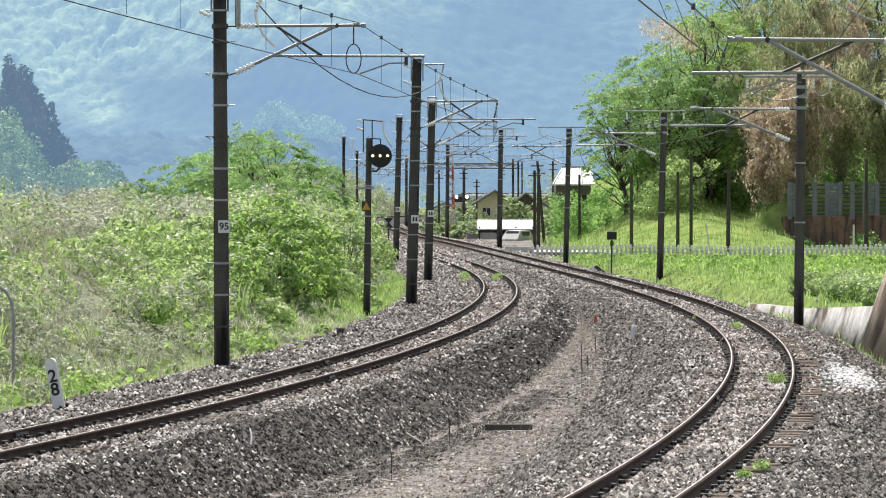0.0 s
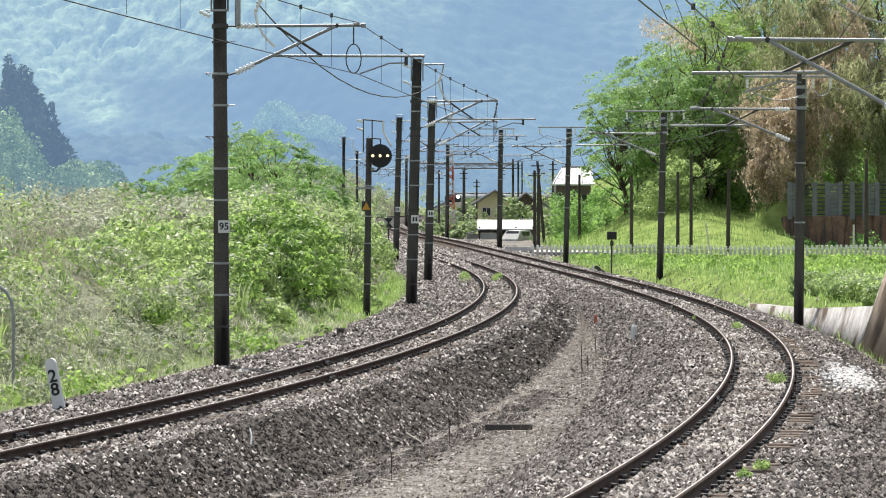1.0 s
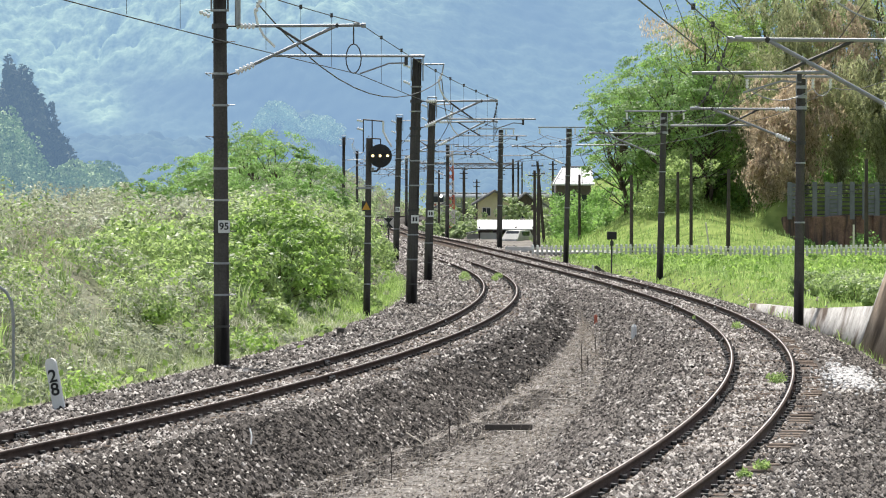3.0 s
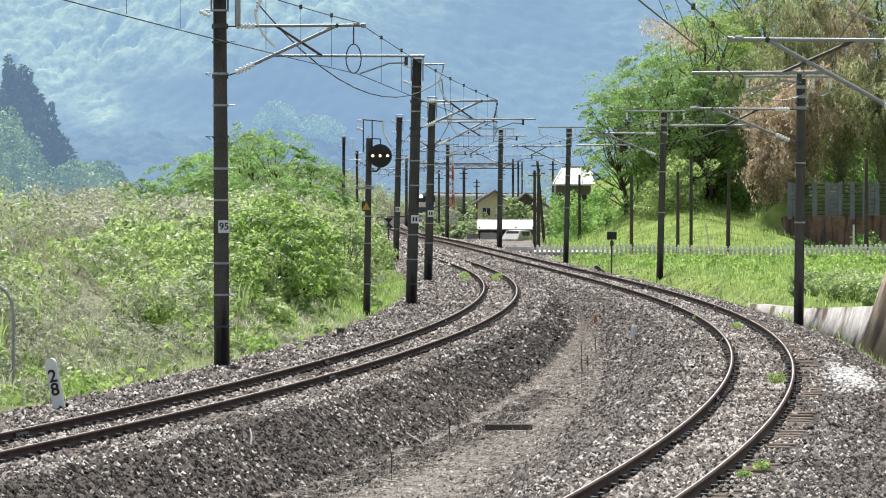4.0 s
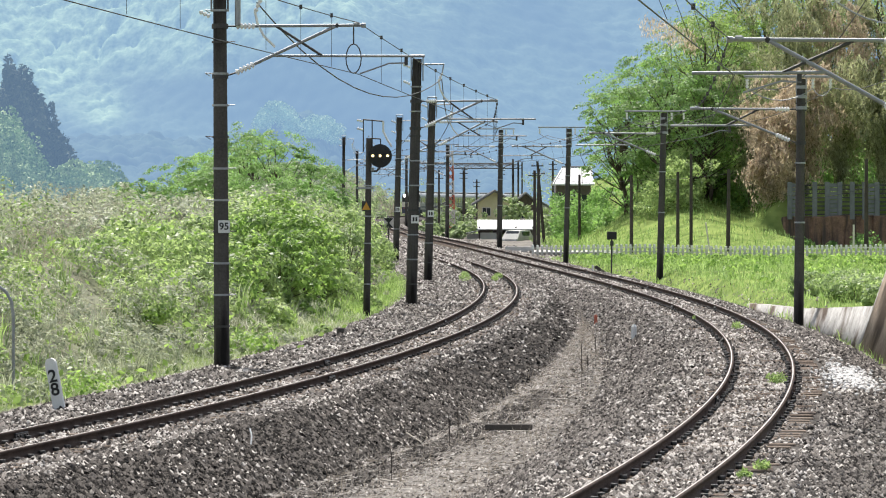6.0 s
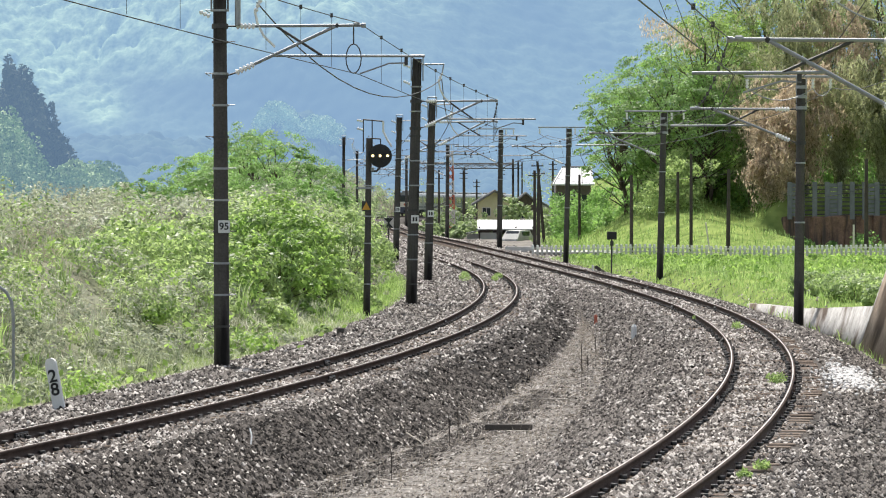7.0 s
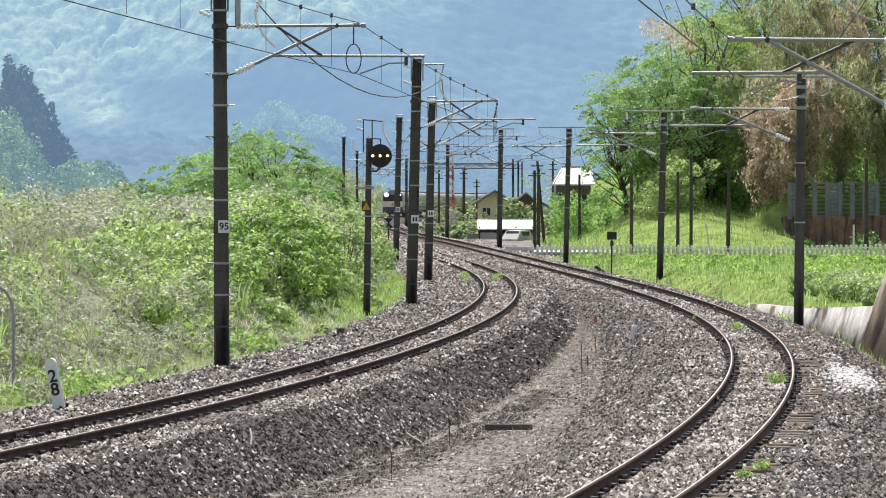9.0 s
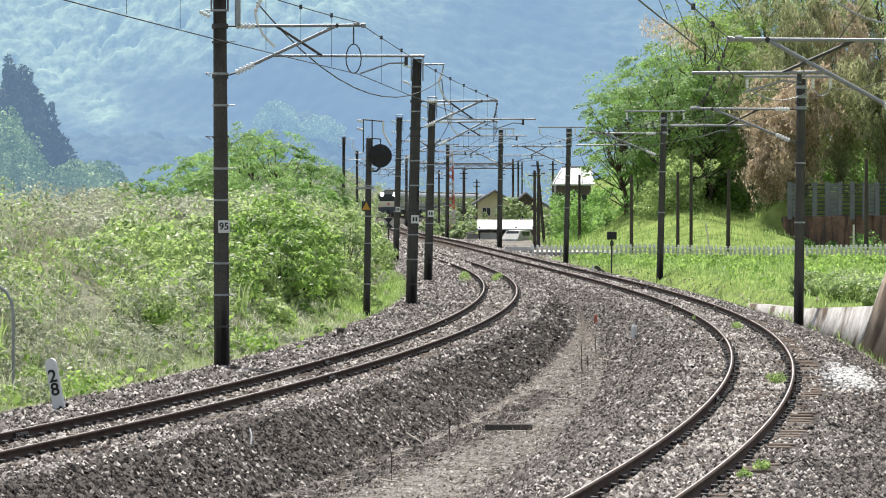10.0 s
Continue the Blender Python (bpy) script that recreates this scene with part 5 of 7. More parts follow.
def cones(name, x, y, z, h, r, mat, label):
    """Ragged pointed conifers of two stacked skirts."""
    V, F, q = [], [], 0
    a = np.arange(7) * 2 * np.pi / 7
    for xi, yi, zi, hi in zip(x, y, z, h):
        for lo, hi2, w in ((0.05, 0.75, 1.0), (0.4, 1.0, 0.68)):
            rr = r * w * RNG.uniform(0.75, 1.2, 7)
            V.append(np.concatenate([np.stack([xi + rr * np.cos(a), yi + rr * np.sin(a), np.full(7, zi + hi * lo)], 1), [[xi, yi, zi + hi * hi2]]]))
            F += [(q + i, q + (i + 1) % 7, q + 7) for i in range(7)]
            q += 8
    tagged(mesh_np(name, np.concatenate(V), F, mat), label, "woodland", kind="stuff")


def crowns(x, y, cell, seed):
    """Rounded treetops: domes on a jittered grid."""
    def rnd(i, j, k):
        h = np.sin(i * 127.1 + j * 311.7 + k * 74.7 + seed) * 43758.5453
        return h - np.floor(h)
    gx, gy = np.floor(x / cell), np.floor(y / (cell * 1.3))
    best = np.zeros_like(x)
    for di in (-1, 0, 1):
        for dj in (-1, 0, 1):
            i, j = gx + di, gy + dj
            cx, cy = (i + 0.5 + 0.7 * (rnd(i, j, 1) - 0.5)) * cell, (j + 0.5 + 0.7 * (rnd(i, j, 2) - 0.5)) * cell * 1.3
            rad = cell * (0.5 + 0.45 * rnd(i, j, 3))
            d2 = ((x - cx) ** 2 + ((y - cy) / 1.3) ** 2) / rad ** 2
            best = np.maximum(best, np.sqrt(np.clip(1 - d2, 0, 1)) * rad * (0.7 + 0.6 * rnd(i, j, 4)))
    return best


def mount_stands(x, y, z):
    """Fresh broadleaf wood on the shoulder, conifer plantations below and to the east."""
    edge = z - (34 + 0.30 * (x + 210)) + 9 * wave(x, y, 0.05, 4)
    b = 0.95 * sm(-16, 16, edge) * (1 - 0.75 * sm(-60, 40, x))
    b = b + 0.8 * np.exp(-((x + 156) / 9.0) ** 2 - ((z - 41) / 9.0) ** 2) + 0.14 + 0.16 * wave(x, y, 0.03, 11)
    return b


def foot_stands(x, y, z):
    return 0.12 + 0.1 * wave(x, y, 0.08, 3)


def mount_wooded(x, y):
    z = mount_z(x, y)
    return z + (0.4 + 0.7 * np.clip(mount_stands(x, y, z), 0, 1)) * (crowns(x, y, 5.6, 1.0) + 0.5 * crowns(x + 3, y, 3.0, 7.0))


def foot_wooded(x, y):
    return foot_z(x, y) + (1 + 0.5 * np.exp(-((x + 48) / 14.0) ** 2)) * crowns(x, y, 5.5, 2.0) + 0.6 * crowns(x + 2, y, 2.8, 6.0)


def build_distance():
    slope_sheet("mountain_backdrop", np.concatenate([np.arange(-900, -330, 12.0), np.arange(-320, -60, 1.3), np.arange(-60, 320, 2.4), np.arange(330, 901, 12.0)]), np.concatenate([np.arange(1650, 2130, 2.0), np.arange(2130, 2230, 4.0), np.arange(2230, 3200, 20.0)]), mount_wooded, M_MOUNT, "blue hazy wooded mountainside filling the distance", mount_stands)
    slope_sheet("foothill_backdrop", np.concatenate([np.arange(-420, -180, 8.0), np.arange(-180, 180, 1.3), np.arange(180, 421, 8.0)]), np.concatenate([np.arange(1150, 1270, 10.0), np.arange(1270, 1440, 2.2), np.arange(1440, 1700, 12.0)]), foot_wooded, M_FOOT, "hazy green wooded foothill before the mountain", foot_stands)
    # rounded broadleaf crowns on the knoll
    n = 190
    u = RNG.random(n)
    x = np.where(u < 0.55, RNG.uniform(-62, -50, n), RNG.uniform(-51, -35, n)); y = RNG.uniform(1330, 1372, n)
    def knoll(x, y):
        top = np.maximum(31.5 - 0.13 * (x + 56) ** 2, 26.5 - 0.055 * (x + 42) ** 2)
        return np.maximum(top, 12) - RNG.random(len(x)) ** 1.3 * 6 - 1
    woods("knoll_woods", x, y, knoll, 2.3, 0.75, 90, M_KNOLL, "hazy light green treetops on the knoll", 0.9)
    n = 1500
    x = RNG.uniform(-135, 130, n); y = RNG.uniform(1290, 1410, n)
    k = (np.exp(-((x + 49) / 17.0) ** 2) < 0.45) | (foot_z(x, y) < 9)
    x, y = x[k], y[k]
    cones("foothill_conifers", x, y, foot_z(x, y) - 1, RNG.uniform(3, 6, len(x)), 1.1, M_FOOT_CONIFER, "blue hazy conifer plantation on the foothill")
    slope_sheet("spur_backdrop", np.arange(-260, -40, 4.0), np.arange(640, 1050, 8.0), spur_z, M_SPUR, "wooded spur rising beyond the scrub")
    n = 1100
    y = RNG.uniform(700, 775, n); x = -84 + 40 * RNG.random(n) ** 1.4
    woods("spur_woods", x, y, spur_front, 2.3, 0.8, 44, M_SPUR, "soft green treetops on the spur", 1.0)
    # scrubby bank behind the bend
    n = 700
    x = RNG.uniform(-46, -5, n); y = RNG.uniform(755, 800, n)
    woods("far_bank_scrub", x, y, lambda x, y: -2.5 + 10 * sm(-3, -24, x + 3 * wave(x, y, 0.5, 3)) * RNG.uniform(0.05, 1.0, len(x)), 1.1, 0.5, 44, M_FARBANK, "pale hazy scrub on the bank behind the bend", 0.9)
    n = 420
    x = RNG.uniform(-20, -7, n); y = RNG.uniform(748, 756, n)
    tagged(blades("bare_saplings", x, y, -2 + 8 * sm(-4, -22, x) * RNG.random(n), RNG.uniform(1.5, 4.0, n), 0.1, M_LEAF_DRY, 0.22), "pale bare saplings on the bank behind the bend", "saplings", kind="stuff")
    # cedars along the spur's brow: height falls towards the valley
    pts = []
    for k in range(44):
        u = (k % 15) / 14
        x0 = -86.5 + 12.5 * u + RNG.normal(0, 0.7); y0 = 790 + RNG.uniform(-14, 14)
        top = float(np.interp(u, [0, 0.15, 0.5, 0.8, 1], [26, 30, 24, 17, 9])) + (1.5 if k % 5 == 0 else 0) - RNG.uniform(0, 3.5) * (k > 14)
        h = 17 - 6 * u
        t = RNG.random(420) ** 0.7
        rad = 2.9 * t ** 0.8 * RNG.uniform(0.55, 1.0, 420) + 0.3
        a = RNG.random(420) * 6.283
        pts.append(np.stack([x0 + rad * np.cos(a), y0 + rad * np.sin(a), top - h * t], 1))
    c = np.concatenate(pts)
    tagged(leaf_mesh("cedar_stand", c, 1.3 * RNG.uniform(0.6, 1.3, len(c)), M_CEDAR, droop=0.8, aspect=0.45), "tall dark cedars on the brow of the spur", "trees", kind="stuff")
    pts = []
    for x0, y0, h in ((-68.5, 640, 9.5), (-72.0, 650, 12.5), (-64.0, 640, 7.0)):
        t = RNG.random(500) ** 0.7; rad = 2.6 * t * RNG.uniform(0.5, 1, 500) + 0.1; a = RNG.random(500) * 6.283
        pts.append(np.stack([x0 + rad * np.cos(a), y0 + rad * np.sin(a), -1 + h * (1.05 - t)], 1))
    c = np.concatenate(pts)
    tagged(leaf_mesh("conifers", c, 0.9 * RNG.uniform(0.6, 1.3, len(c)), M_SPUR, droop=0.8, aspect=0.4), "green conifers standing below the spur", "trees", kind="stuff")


build_distance()

# ---- village ----
M_YELLOW = material("yellow house wall", (0.5, 0.45, 0.27), (0.62, 0.57, 0.38), 0.9, 2)
M_ROOFGREY = material("grey tile roof", (0.12, 0.12, 0.12), (0.22, 0.22, 0.22), 0.7, 3)
M_ROOFWHITE = material("white metal roof", (0.52, 0.53, 0.53), (0.68, 0.69, 0.68), 0.5, 1.0, bump=0.1)
M_DARKWOOD = material("dark boarding", (0.06, 0.05, 0.045), (0.14, 0.115, 0.10), 0.9, 3)
M_PLASTER = material("grey plaster", (0.42, 0.41, 0.39), (0.56, 0.55, 0.52), 0.9, 1.5)
M_GLASS = material("dark window glass", (0.02, 0.025, 0.03), (0.04, 0.05, 0.055), 0.08, 4, bump=0)
M_WOODPOLE = material("creosoted pole", (0.035, 0.03, 0.026), (0.085, 0.07, 0.06), 0.95, 3, fine=40)
M_REDPAINT = material("faded red paint", (0.40, 0.10, 0.06), (0.55, 0.17, 0.11), 0.7, 3)
M_PALEPAINT = material("faded white paint", (0.5, 0.45, 0.42), (0.64, 0.6, 0.57), 0.7, 3)


def gable_house(name, x0, x1, y, depth, z0, eave, ridge, wall, roof, label, windows, ridge_at=0.5, over=0.5):
    """Walls, two roof slopes with thickness, windows with frames; the gable faces the railway."""
    e = empty(name, ((x0 + x1) / 2, y, z0))
    w, xm = x1 - x0, (ridge_at - 0.5) * (x1 - x0)
    bm = bmesh.new()
    prof = [(-w / 2, 0), (w / 2, 0), (w / 2, eave), (xm, ridge), (-w / 2, eave)]
    a = [bm.verts.new((px, 0, pz)) for px, pz in prof]; b = [bm.verts.new((px, depth, pz)) for px, pz in prof]
    bm.faces.new(a); bm.faces.new(b[::-1])
    for i in range(5):
        bm.faces.new((a[i], b[i], b[(i + 1) % 5], a[(i + 1) % 5]))
    part("wall", bm, wall, e)
    for s in (-1, 1):
        bm = bmesh.new()
        p = Vector((xm, 0, ridge + 0.06)); q = Vector((s * w / 2, 0, eave + 0.06)); d = (q - p).normalized(); q = q + d * over
        for yy in (-over, depth + over):
            for t in (p, q):
                for dz in (0, 0.16):
                    bm.verts.new((t.x, yy, t.z + dz))
        bmesh.ops.convex_hull(bm, input=bm.verts)
        r = part("roof", bm, roof, e)
        for k in range(6):
            bm = bmesh.new()
            t = (k + 0.5) / 6
            yy = -over + (depth + 2 * over) * t
            rod(bm, Vector((p.x, yy, p.z + 0.17)), Vector((q.x, yy, q.z + 0.17)), 0.035, seg=5)
            part("roof_rib", bm, roof, r)
    for wx, wz, ww, wh in windows:
        bm = bmesh.new(); box(bm, (wx, -0.03, wz), (ww, 0.06, wh)); wd = part("window", bm, M_GLASS, e, "dark window")
        bm = bmesh.new()
        for o in (-1, 1):
            box(bm, (wx + o * (ww / 2 + 0.03), -0.05, wz), (0.07, 0.1, wh + 0.14)); box(bm, (wx, -0.05, wz + o * (wh / 2 + 0.03)), (ww, 0.1, 0.07))
        box(bm, (wx, -0.07, wz), (0.05, 0.06, wh))
        part("frame", bm, M_PALEPAINT, wd)
    return tagged(e, label, "house")


def eave_house():
    """A house whose roof slope faces the railway."""
    e = empty("house", (12.35, 380, -1.6))
    w, dp, ev, rd = 3.3, 6.0, 5.5, 6.85
    bm = bmesh.new()
    prof = [(0, 0), (dp, 0), (dp, ev), (dp / 2, rd), (0, ev)]
    a = [bm.verts.new((-w / 2 + (0.95 if pz == rd else 0), py, pz)) for py, pz in prof]; b = [bm.verts.new((w / 2 - (0.3 if pz == rd else 0), py, pz)) for py, pz in prof]
    bm.faces.new(a); bm.faces.new(b[::-1])
    for i in range(5):
        bm.faces.new((a[i], b[i], b[(i + 1) % 5], a[(i + 1) % 5]))
    part("wall", bm, M_DARKWOOD, e, "dark boarded wall")
    for s in (-1, 1):
        bm = bmesh.new()
        for px in (-w / 2 - 0.35, w / 2 + 0.35):
            for py, pz, hip in ((dp / 2, rd + 0.05, 1.0), (dp / 2 + s * (dp / 2 + 0.4), ev - 0.2, 0.0)):
                for dz in (0, 0.14):
                    bm.verts.new((px + (hip if px < 0 else -0.3 * hip), py, pz + dz))
        bmesh.ops.convex_hull(bm, input=bm.verts)
        r = part("roof", bm, M_ROOFWHITE, e, "white ribbed metal roof")
        for k in range(12):
            x = -w / 2 - 0.2 + k * (w + 0.4) / 11
            bm = bmesh.new(); rod(bm, (x + (1.0 if k == 0 else 0.65 if k == 1 else 0.3 if k == 2 else 0), dp / 2, rd + 0.2), (x, dp / 2 + s * (dp / 2 + 0.38), ev - 0.04), 0.035, seg=5); part("roof_rib", bm, M_ROOFGREY if k % 4 == 0 else M_ROOFWHITE, r)
    bm = bmesh.new(); rod(bm, (-w / 2 + 0.65, dp / 2, rd + 0.2), (w / 2 + 0.05, dp / 2, rd + 0.2), 0.1, seg=8); part("ridge_cap", bm, M_ROOFGREY, e, "dark ridge cap")
    for wx in (-1.2, 0.0, 1.2):
        bm = bmesh.new(); box(bm, (wx, -0.03, 3.9), (0.8, 0.06, 1.0)); wd = part("window", bm, M_GLASS, e)
        bm = bmesh.new(); box(bm, (wx, -0.06, 3.36), (0.95, 0.1, 0.08)); part("sill", bm, M_PALEPAINT, wd)
    return tagged(e, "dark boarded house with a bright white metal roof", "house")


def build_village():
    gable_house("house", 3.7, 7.2, 420, 9, -2.4, 4.4, 5.45, M_YELLOW, M_ROOFGREY, "yellow-walled house with a dark grey gabled roof", [(0.7, 3.4, 1.0, 0.8), (-0.9, 3.4, 0.8, 0.8), (0.4, 1.2, 1.8, 1.5)], 0.5, 0.8)
    gable_house("house", 7.6, 10.6, 440, 8, -2.4, 4.0, 5.2, M_DARKWOOD, M_ROOFGREY, "dark weathered house with a grey tiled roof", [(-0.5, 3.0, 0.9, 0.8), (0.7, 3.0, 0.7, 0.8)], 0.5, 0.7)
    eave_house()
    gable_house("house", 8.6, 12.6, 470, 8, -2.4, 3.5, 4.6, M_PLASTER, M_ROOFGREY, "small pale plastered house with a grey roof", [(0, 2.5, 1.0, 0.9)])
    gable_house("house", -2.0, 2.8, 640, 8, -3.2, 3.3, 4.4, M_PLASTER, M_ROOFGREY, "pale distant house with a grey tiled roof", [(0, 2.2, 1.4, 0.9)])
    # open shed with a white roof
    e = empty("open_shed", (5.2, 330, -1.35))
    bm = bmesh.new(); box(bm, (0, 2.4, 1.72), (4.7, 5.4, 0.1), 0.01, Matrix.Rotation(radians(7.5), 3, "X")); rf = part("roof", bm, M_ROOFWHITE, e, "sun-bleached white metal roof")
    for k in range(14):
        bm = bmesh.new(); rod(bm, (-2.2 + k * 0.34, -0.3, 1.42), (-2.2 + k * 0.34, 5.1, 2.13), 0.03, seg=5); part("roof_rib", bm, M_ROOFWHITE, rf)
    for px in (-2.2, -0.7, 0.8, 2.2):
        for py in (0.1, 4.6):
            bm = bmesh.new(); box(bm, (px, py, 0.75), (0.13, 0.13, 1.7), 0.01); part("post", bm, M_DARKWOOD, e)
    bm = bmesh.new(); box(bm, (0, 4.8, 0.75), (4.5, 0.08, 1.5)); part("back_wall", bm, M_DARKWOOD, e, "dark board back wall")
    bm = bmesh.new(); box(bm, (-1.5, 0.15, 0.55), (1.4, 0.1, 1.1)); part("front_panel", bm, M_PLASTER, e, "grey front panel")
    bm = bmesh.new(); box(bm, (-2.75, 0.4, 1.15), (1.2, 1.6, 0.07), 0.01, Matrix.Rotation(radians(-12), 3, "Y")); part("side_roof", bm, M_ROOFGREY, e, "grey lean-to roof")
    bm = bmesh.new(); box(bm, (-2.75, 0.9, 0.5), (1.0, 0.9, 1.0)); part("side_wall", bm, M_PLASTER, e)
    tagged(e, "open wooden shed with a bright white metal roof", "shed")
    # parked van under it
    e = empty("parked_car", (6.0, 325, -1.45), radians(66))
    bm = bmesh.new()
    prof = [(-1.6, 0.3), (-1.62, 0.75), (-1.2, 0.95), (-0.75, 1.42), (1.2, 1.45), (1.62, 0.95), (1.65, 0.3)]
    for yy in (-0.72, 0.72):
        for px, pz in prof:
            bm.verts.new((px, yy * (0.86 if pz > 1 else 1), pz))
    bmesh.ops.convex_hull(bm, input=bm.verts)
    part("body", bm, M_PLASTER, e, "pale grey car body")
    for sy in (-0.68, 0.68):
        bm = bmesh.new(); box(bm, (0.2, sy, 1.15), (1.5, 0.06, 0.36), 0.02); part("side_window", bm, M_GLASS, e)
    bm = bmesh.new(); box(bm, (-1.0, 0, 1.2), (0.06, 1.1, 0.5), 0.02, Matrix.Rotation(radians(43), 3, "Y")); part("windscreen", bm, M_GLASS, e)
    for sy in (-0.5, 0.5):
        bm = bmesh.new(); box(bm, (-1.61, sy, 0.68), (0.05, 0.24, 0.13), 0.02); part("headlight", bm, M_PORCELAIN, e, "pale headlight")
    for wx in (-1.05, 1.05):
        bm = bmesh.new(); rod(bm, (wx, -0.75, 0.28), (wx, -0.55, 0.28), 0.28, seg=16); wh = part("wheel", bm, M_BLACK, e, "black tyre")
        bm = bmesh.new(); rod(bm, (wx, -0.765, 0.28), (wx, -0.74, 0.28), 0.16, seg=12); part("rim", bm, M_STEEL, wh)
    tagged(e, "small pale grey car parked by the shed", "car")
    # lattice tower
    e = empty("lattice_tower", (0.8, 428, -1.9))
    H = 9.3
    def half(z): return 0.5 - 0.28 * z / H
    for sx in (-1, 1):
        for sy in (-1, 1):
            for k in range(6):
                za, zb = H * k / 6, H * (k + 1) / 6
                bm = bmesh.new(); rod(bm, (sx * half(za), sy * half(za), za), (sx * half(zb), sy * half(zb), zb), 0.085, seg=5)
                part("leg", bm, M_PALEPAINT if k % 2 else M_REDPAINT, e)
    for k in range(12):
        za, zb = H * k / 12, H * (k + 1) / 12
        for sy in (-1, 1):
            s = 1 if k % 2 else -1
            bm = bmesh.new(); rod(bm, (-s * half(za), sy * half(za), za), (s * half(zb), sy * half(zb), zb), 0.055, seg=4)
            rod(bm, (s * half(za), sy * half(za), za), (-s * half(zb), sy * half(zb), zb), 0.055, seg=4)
            part("lattice_bar", bm, M_PALEPAINT if (k // 2) % 2 else M_REDPAINT, e)
    tagged(e, "slender red and white lattice steel tower", "tower")
    # wooden and concrete poles about the village
    road_poles = ((-0.42, 420, -1.6, 5.4, 0.13, 0), (2.3, 450, -1.8, 5.5, 0.14, 0), (4.2, 500, -2, 4.6, 0.14, 0), (6.35, 278, -0.9, 4.6, 0.13, 0), (6.75, 284, -0.9, 4.75, 0.14, 0.02), (7.6, 300, -0.8, 5.4, 0.12, -0.55), (12.3, 262, -0.6, 4.2, 0.13, 0.0), (15.1, 258, -0.5, 4.4, 0.12, 0))
    far_poles = ((16.2, 262, -0.6, 5.6, 0.12, 0), (18.4, 259, -0.5, 4.6, 0.14, 0.05), (26.9, 255, -0.3, 5.2, 0.15, 0), (10.2, 300, -0.5, 4.4, 0.12, 0), (-15.5, 470, -1.5, 5.0, 0.13, 0), (7.6, 520, -2, 6.2, 0.15, 0), (3.0, 560, -2, 6.5, 0.15, 0), (11.5, 420, -1.8, 6.3, 0.14, 0))
    for x, y, z0, zt, r, lx in road_poles + far_poles:
        e = empty("utility_pole", (x, y, z0))
        bm = bmesh.new(); rod(bm, (0, 0, -0.3), (lx, 0, zt - z0), r, r * 0.75, seg=10); part("shaft", bm, M_WOODPOLE, e)
        for dz in ((0.35, 0.9) if y > 400 else (0.35,) if x < 8 else ()):
            bm = bmesh.new(); box(bm, (lx, -0.12, zt - z0 - dz), (0.9, 0.07, 0.08)); ca = part("crossarm", bm, M_DARKSTEEL, e)
            for o in (-0.38, 0.38):
                bm = bmesh.new(); insulator(bm, (lx + o, -0.12, zt - z0 - dz + 0.04), (lx + o, -0.12, zt - z0 - dz + 0.2), 0.045, 2); part("insulator", bm, M_PORCELAIN, ca)
        tagged(e, "dark wooden utility pole with short crossarms" if y > 400 or x < 8 else "plain dark wooden pole behind the fence", "utility pole", "utility poles of the village")
    wire("service_wire", [(6.75, 284, 4.5), (12.3, 262, 3.9), (18.4, 259, 4.3), (24.5, 268, 2.6), (31, 262, 4.4)], 0.012, "slack dark service wire along the road", 0.9)
    # far portals of the station throat
    for x0, x1, y, z0, zt in ((-3.5, 8.2, 470, -1.6, 6.4), (-2.0, 10.5, 560, -2.0, 6.9), (1.6, 13, 660, -2.4, 7.4)):
        e = empty("catenary_portal", (x0, y, z0))
        for px in (0, x1 - x0):
            bm = bmesh.new(); rod(bm, (px, 0, -0.3), (px, 0, zt - z0 + 0.5), 0.15, 0.13, seg=10); part("mast", bm, M_CONCRETE_POLE, e)
        for dz in (0, -0.55):
            bm = bmesh.new(); rod(bm, (0, 0, zt - z0 + dz), (x1 - x0, 0, zt - z0 + dz), 0.05, seg=6); part("beam", bm, M_DARKSTEEL, e)
        k = int((x1 - x0) / 1.1)
        for i in range(k):
            a, b = (x1 - x0) * i / k, (x1 - x0) * (i + 1) / k
            bm = bmesh.new(); rod(bm, (a, 0, zt - z0 - (0.55 if i % 2 else 0)), (b, 0, zt - z0 - (0 if i % 2 else 0.55)), 0.03, seg=5); part("web_bar", bm, M_DARKSTEEL, e)
        tagged(e, "grey steel catenary portal spanning the far tracks", "portal", "far catenary portals")
    # village greenery
    pts = []
    near_green = ((1.9, 345, 1.0, -0.6), (0.9, 352, 0.7, -0.9), (2.6, 360, 1.3, -0.4), (2.2, 350, 0.6, -1.0), (3.0, 372, 1.6, 0), (8.0, 345, 1.0, -0.2), (8.8, 352, 1.3, 0.3), (9.6, 340, 0.9, -0.4), (6.8, 410, 1.2, 1.7), (7.6, 405, 1.2, 1.2), (6.4, 405, 0.9, 0.8), (-0.8, 500, 1.6, 0), (10.2, 430, 1.5, 0.7))
    far_green = ((1.5, 520, 1.4, 0.0), (-12.0, 450, 2.4, 0.8), (-15, 440, 3.0, 1.4), (-9.6, 500, 2.3, 0.3), (-11.5, 560, 3, 0.8), (-14.5, 520, 3.6, 2.0), (-13.5, 610, 4, 2.2), (-9.5, 640, 3.2, 1.2), (-19, 520, 4.0, 2.0), (-17, 400, 2.6, 0.8), (5.0, 700, 2.2, 0), (11, 690, 2.5, 0.2), (-4, 720, 4.0, 1.2), (17, 640, 5, 3))
    line_green = []
    for _ in range(70):
        y = RNG.uniform(330, 470)
        x = float(xr(y)) + 3.0 + 6.5 * RNG.random() ** 1.3
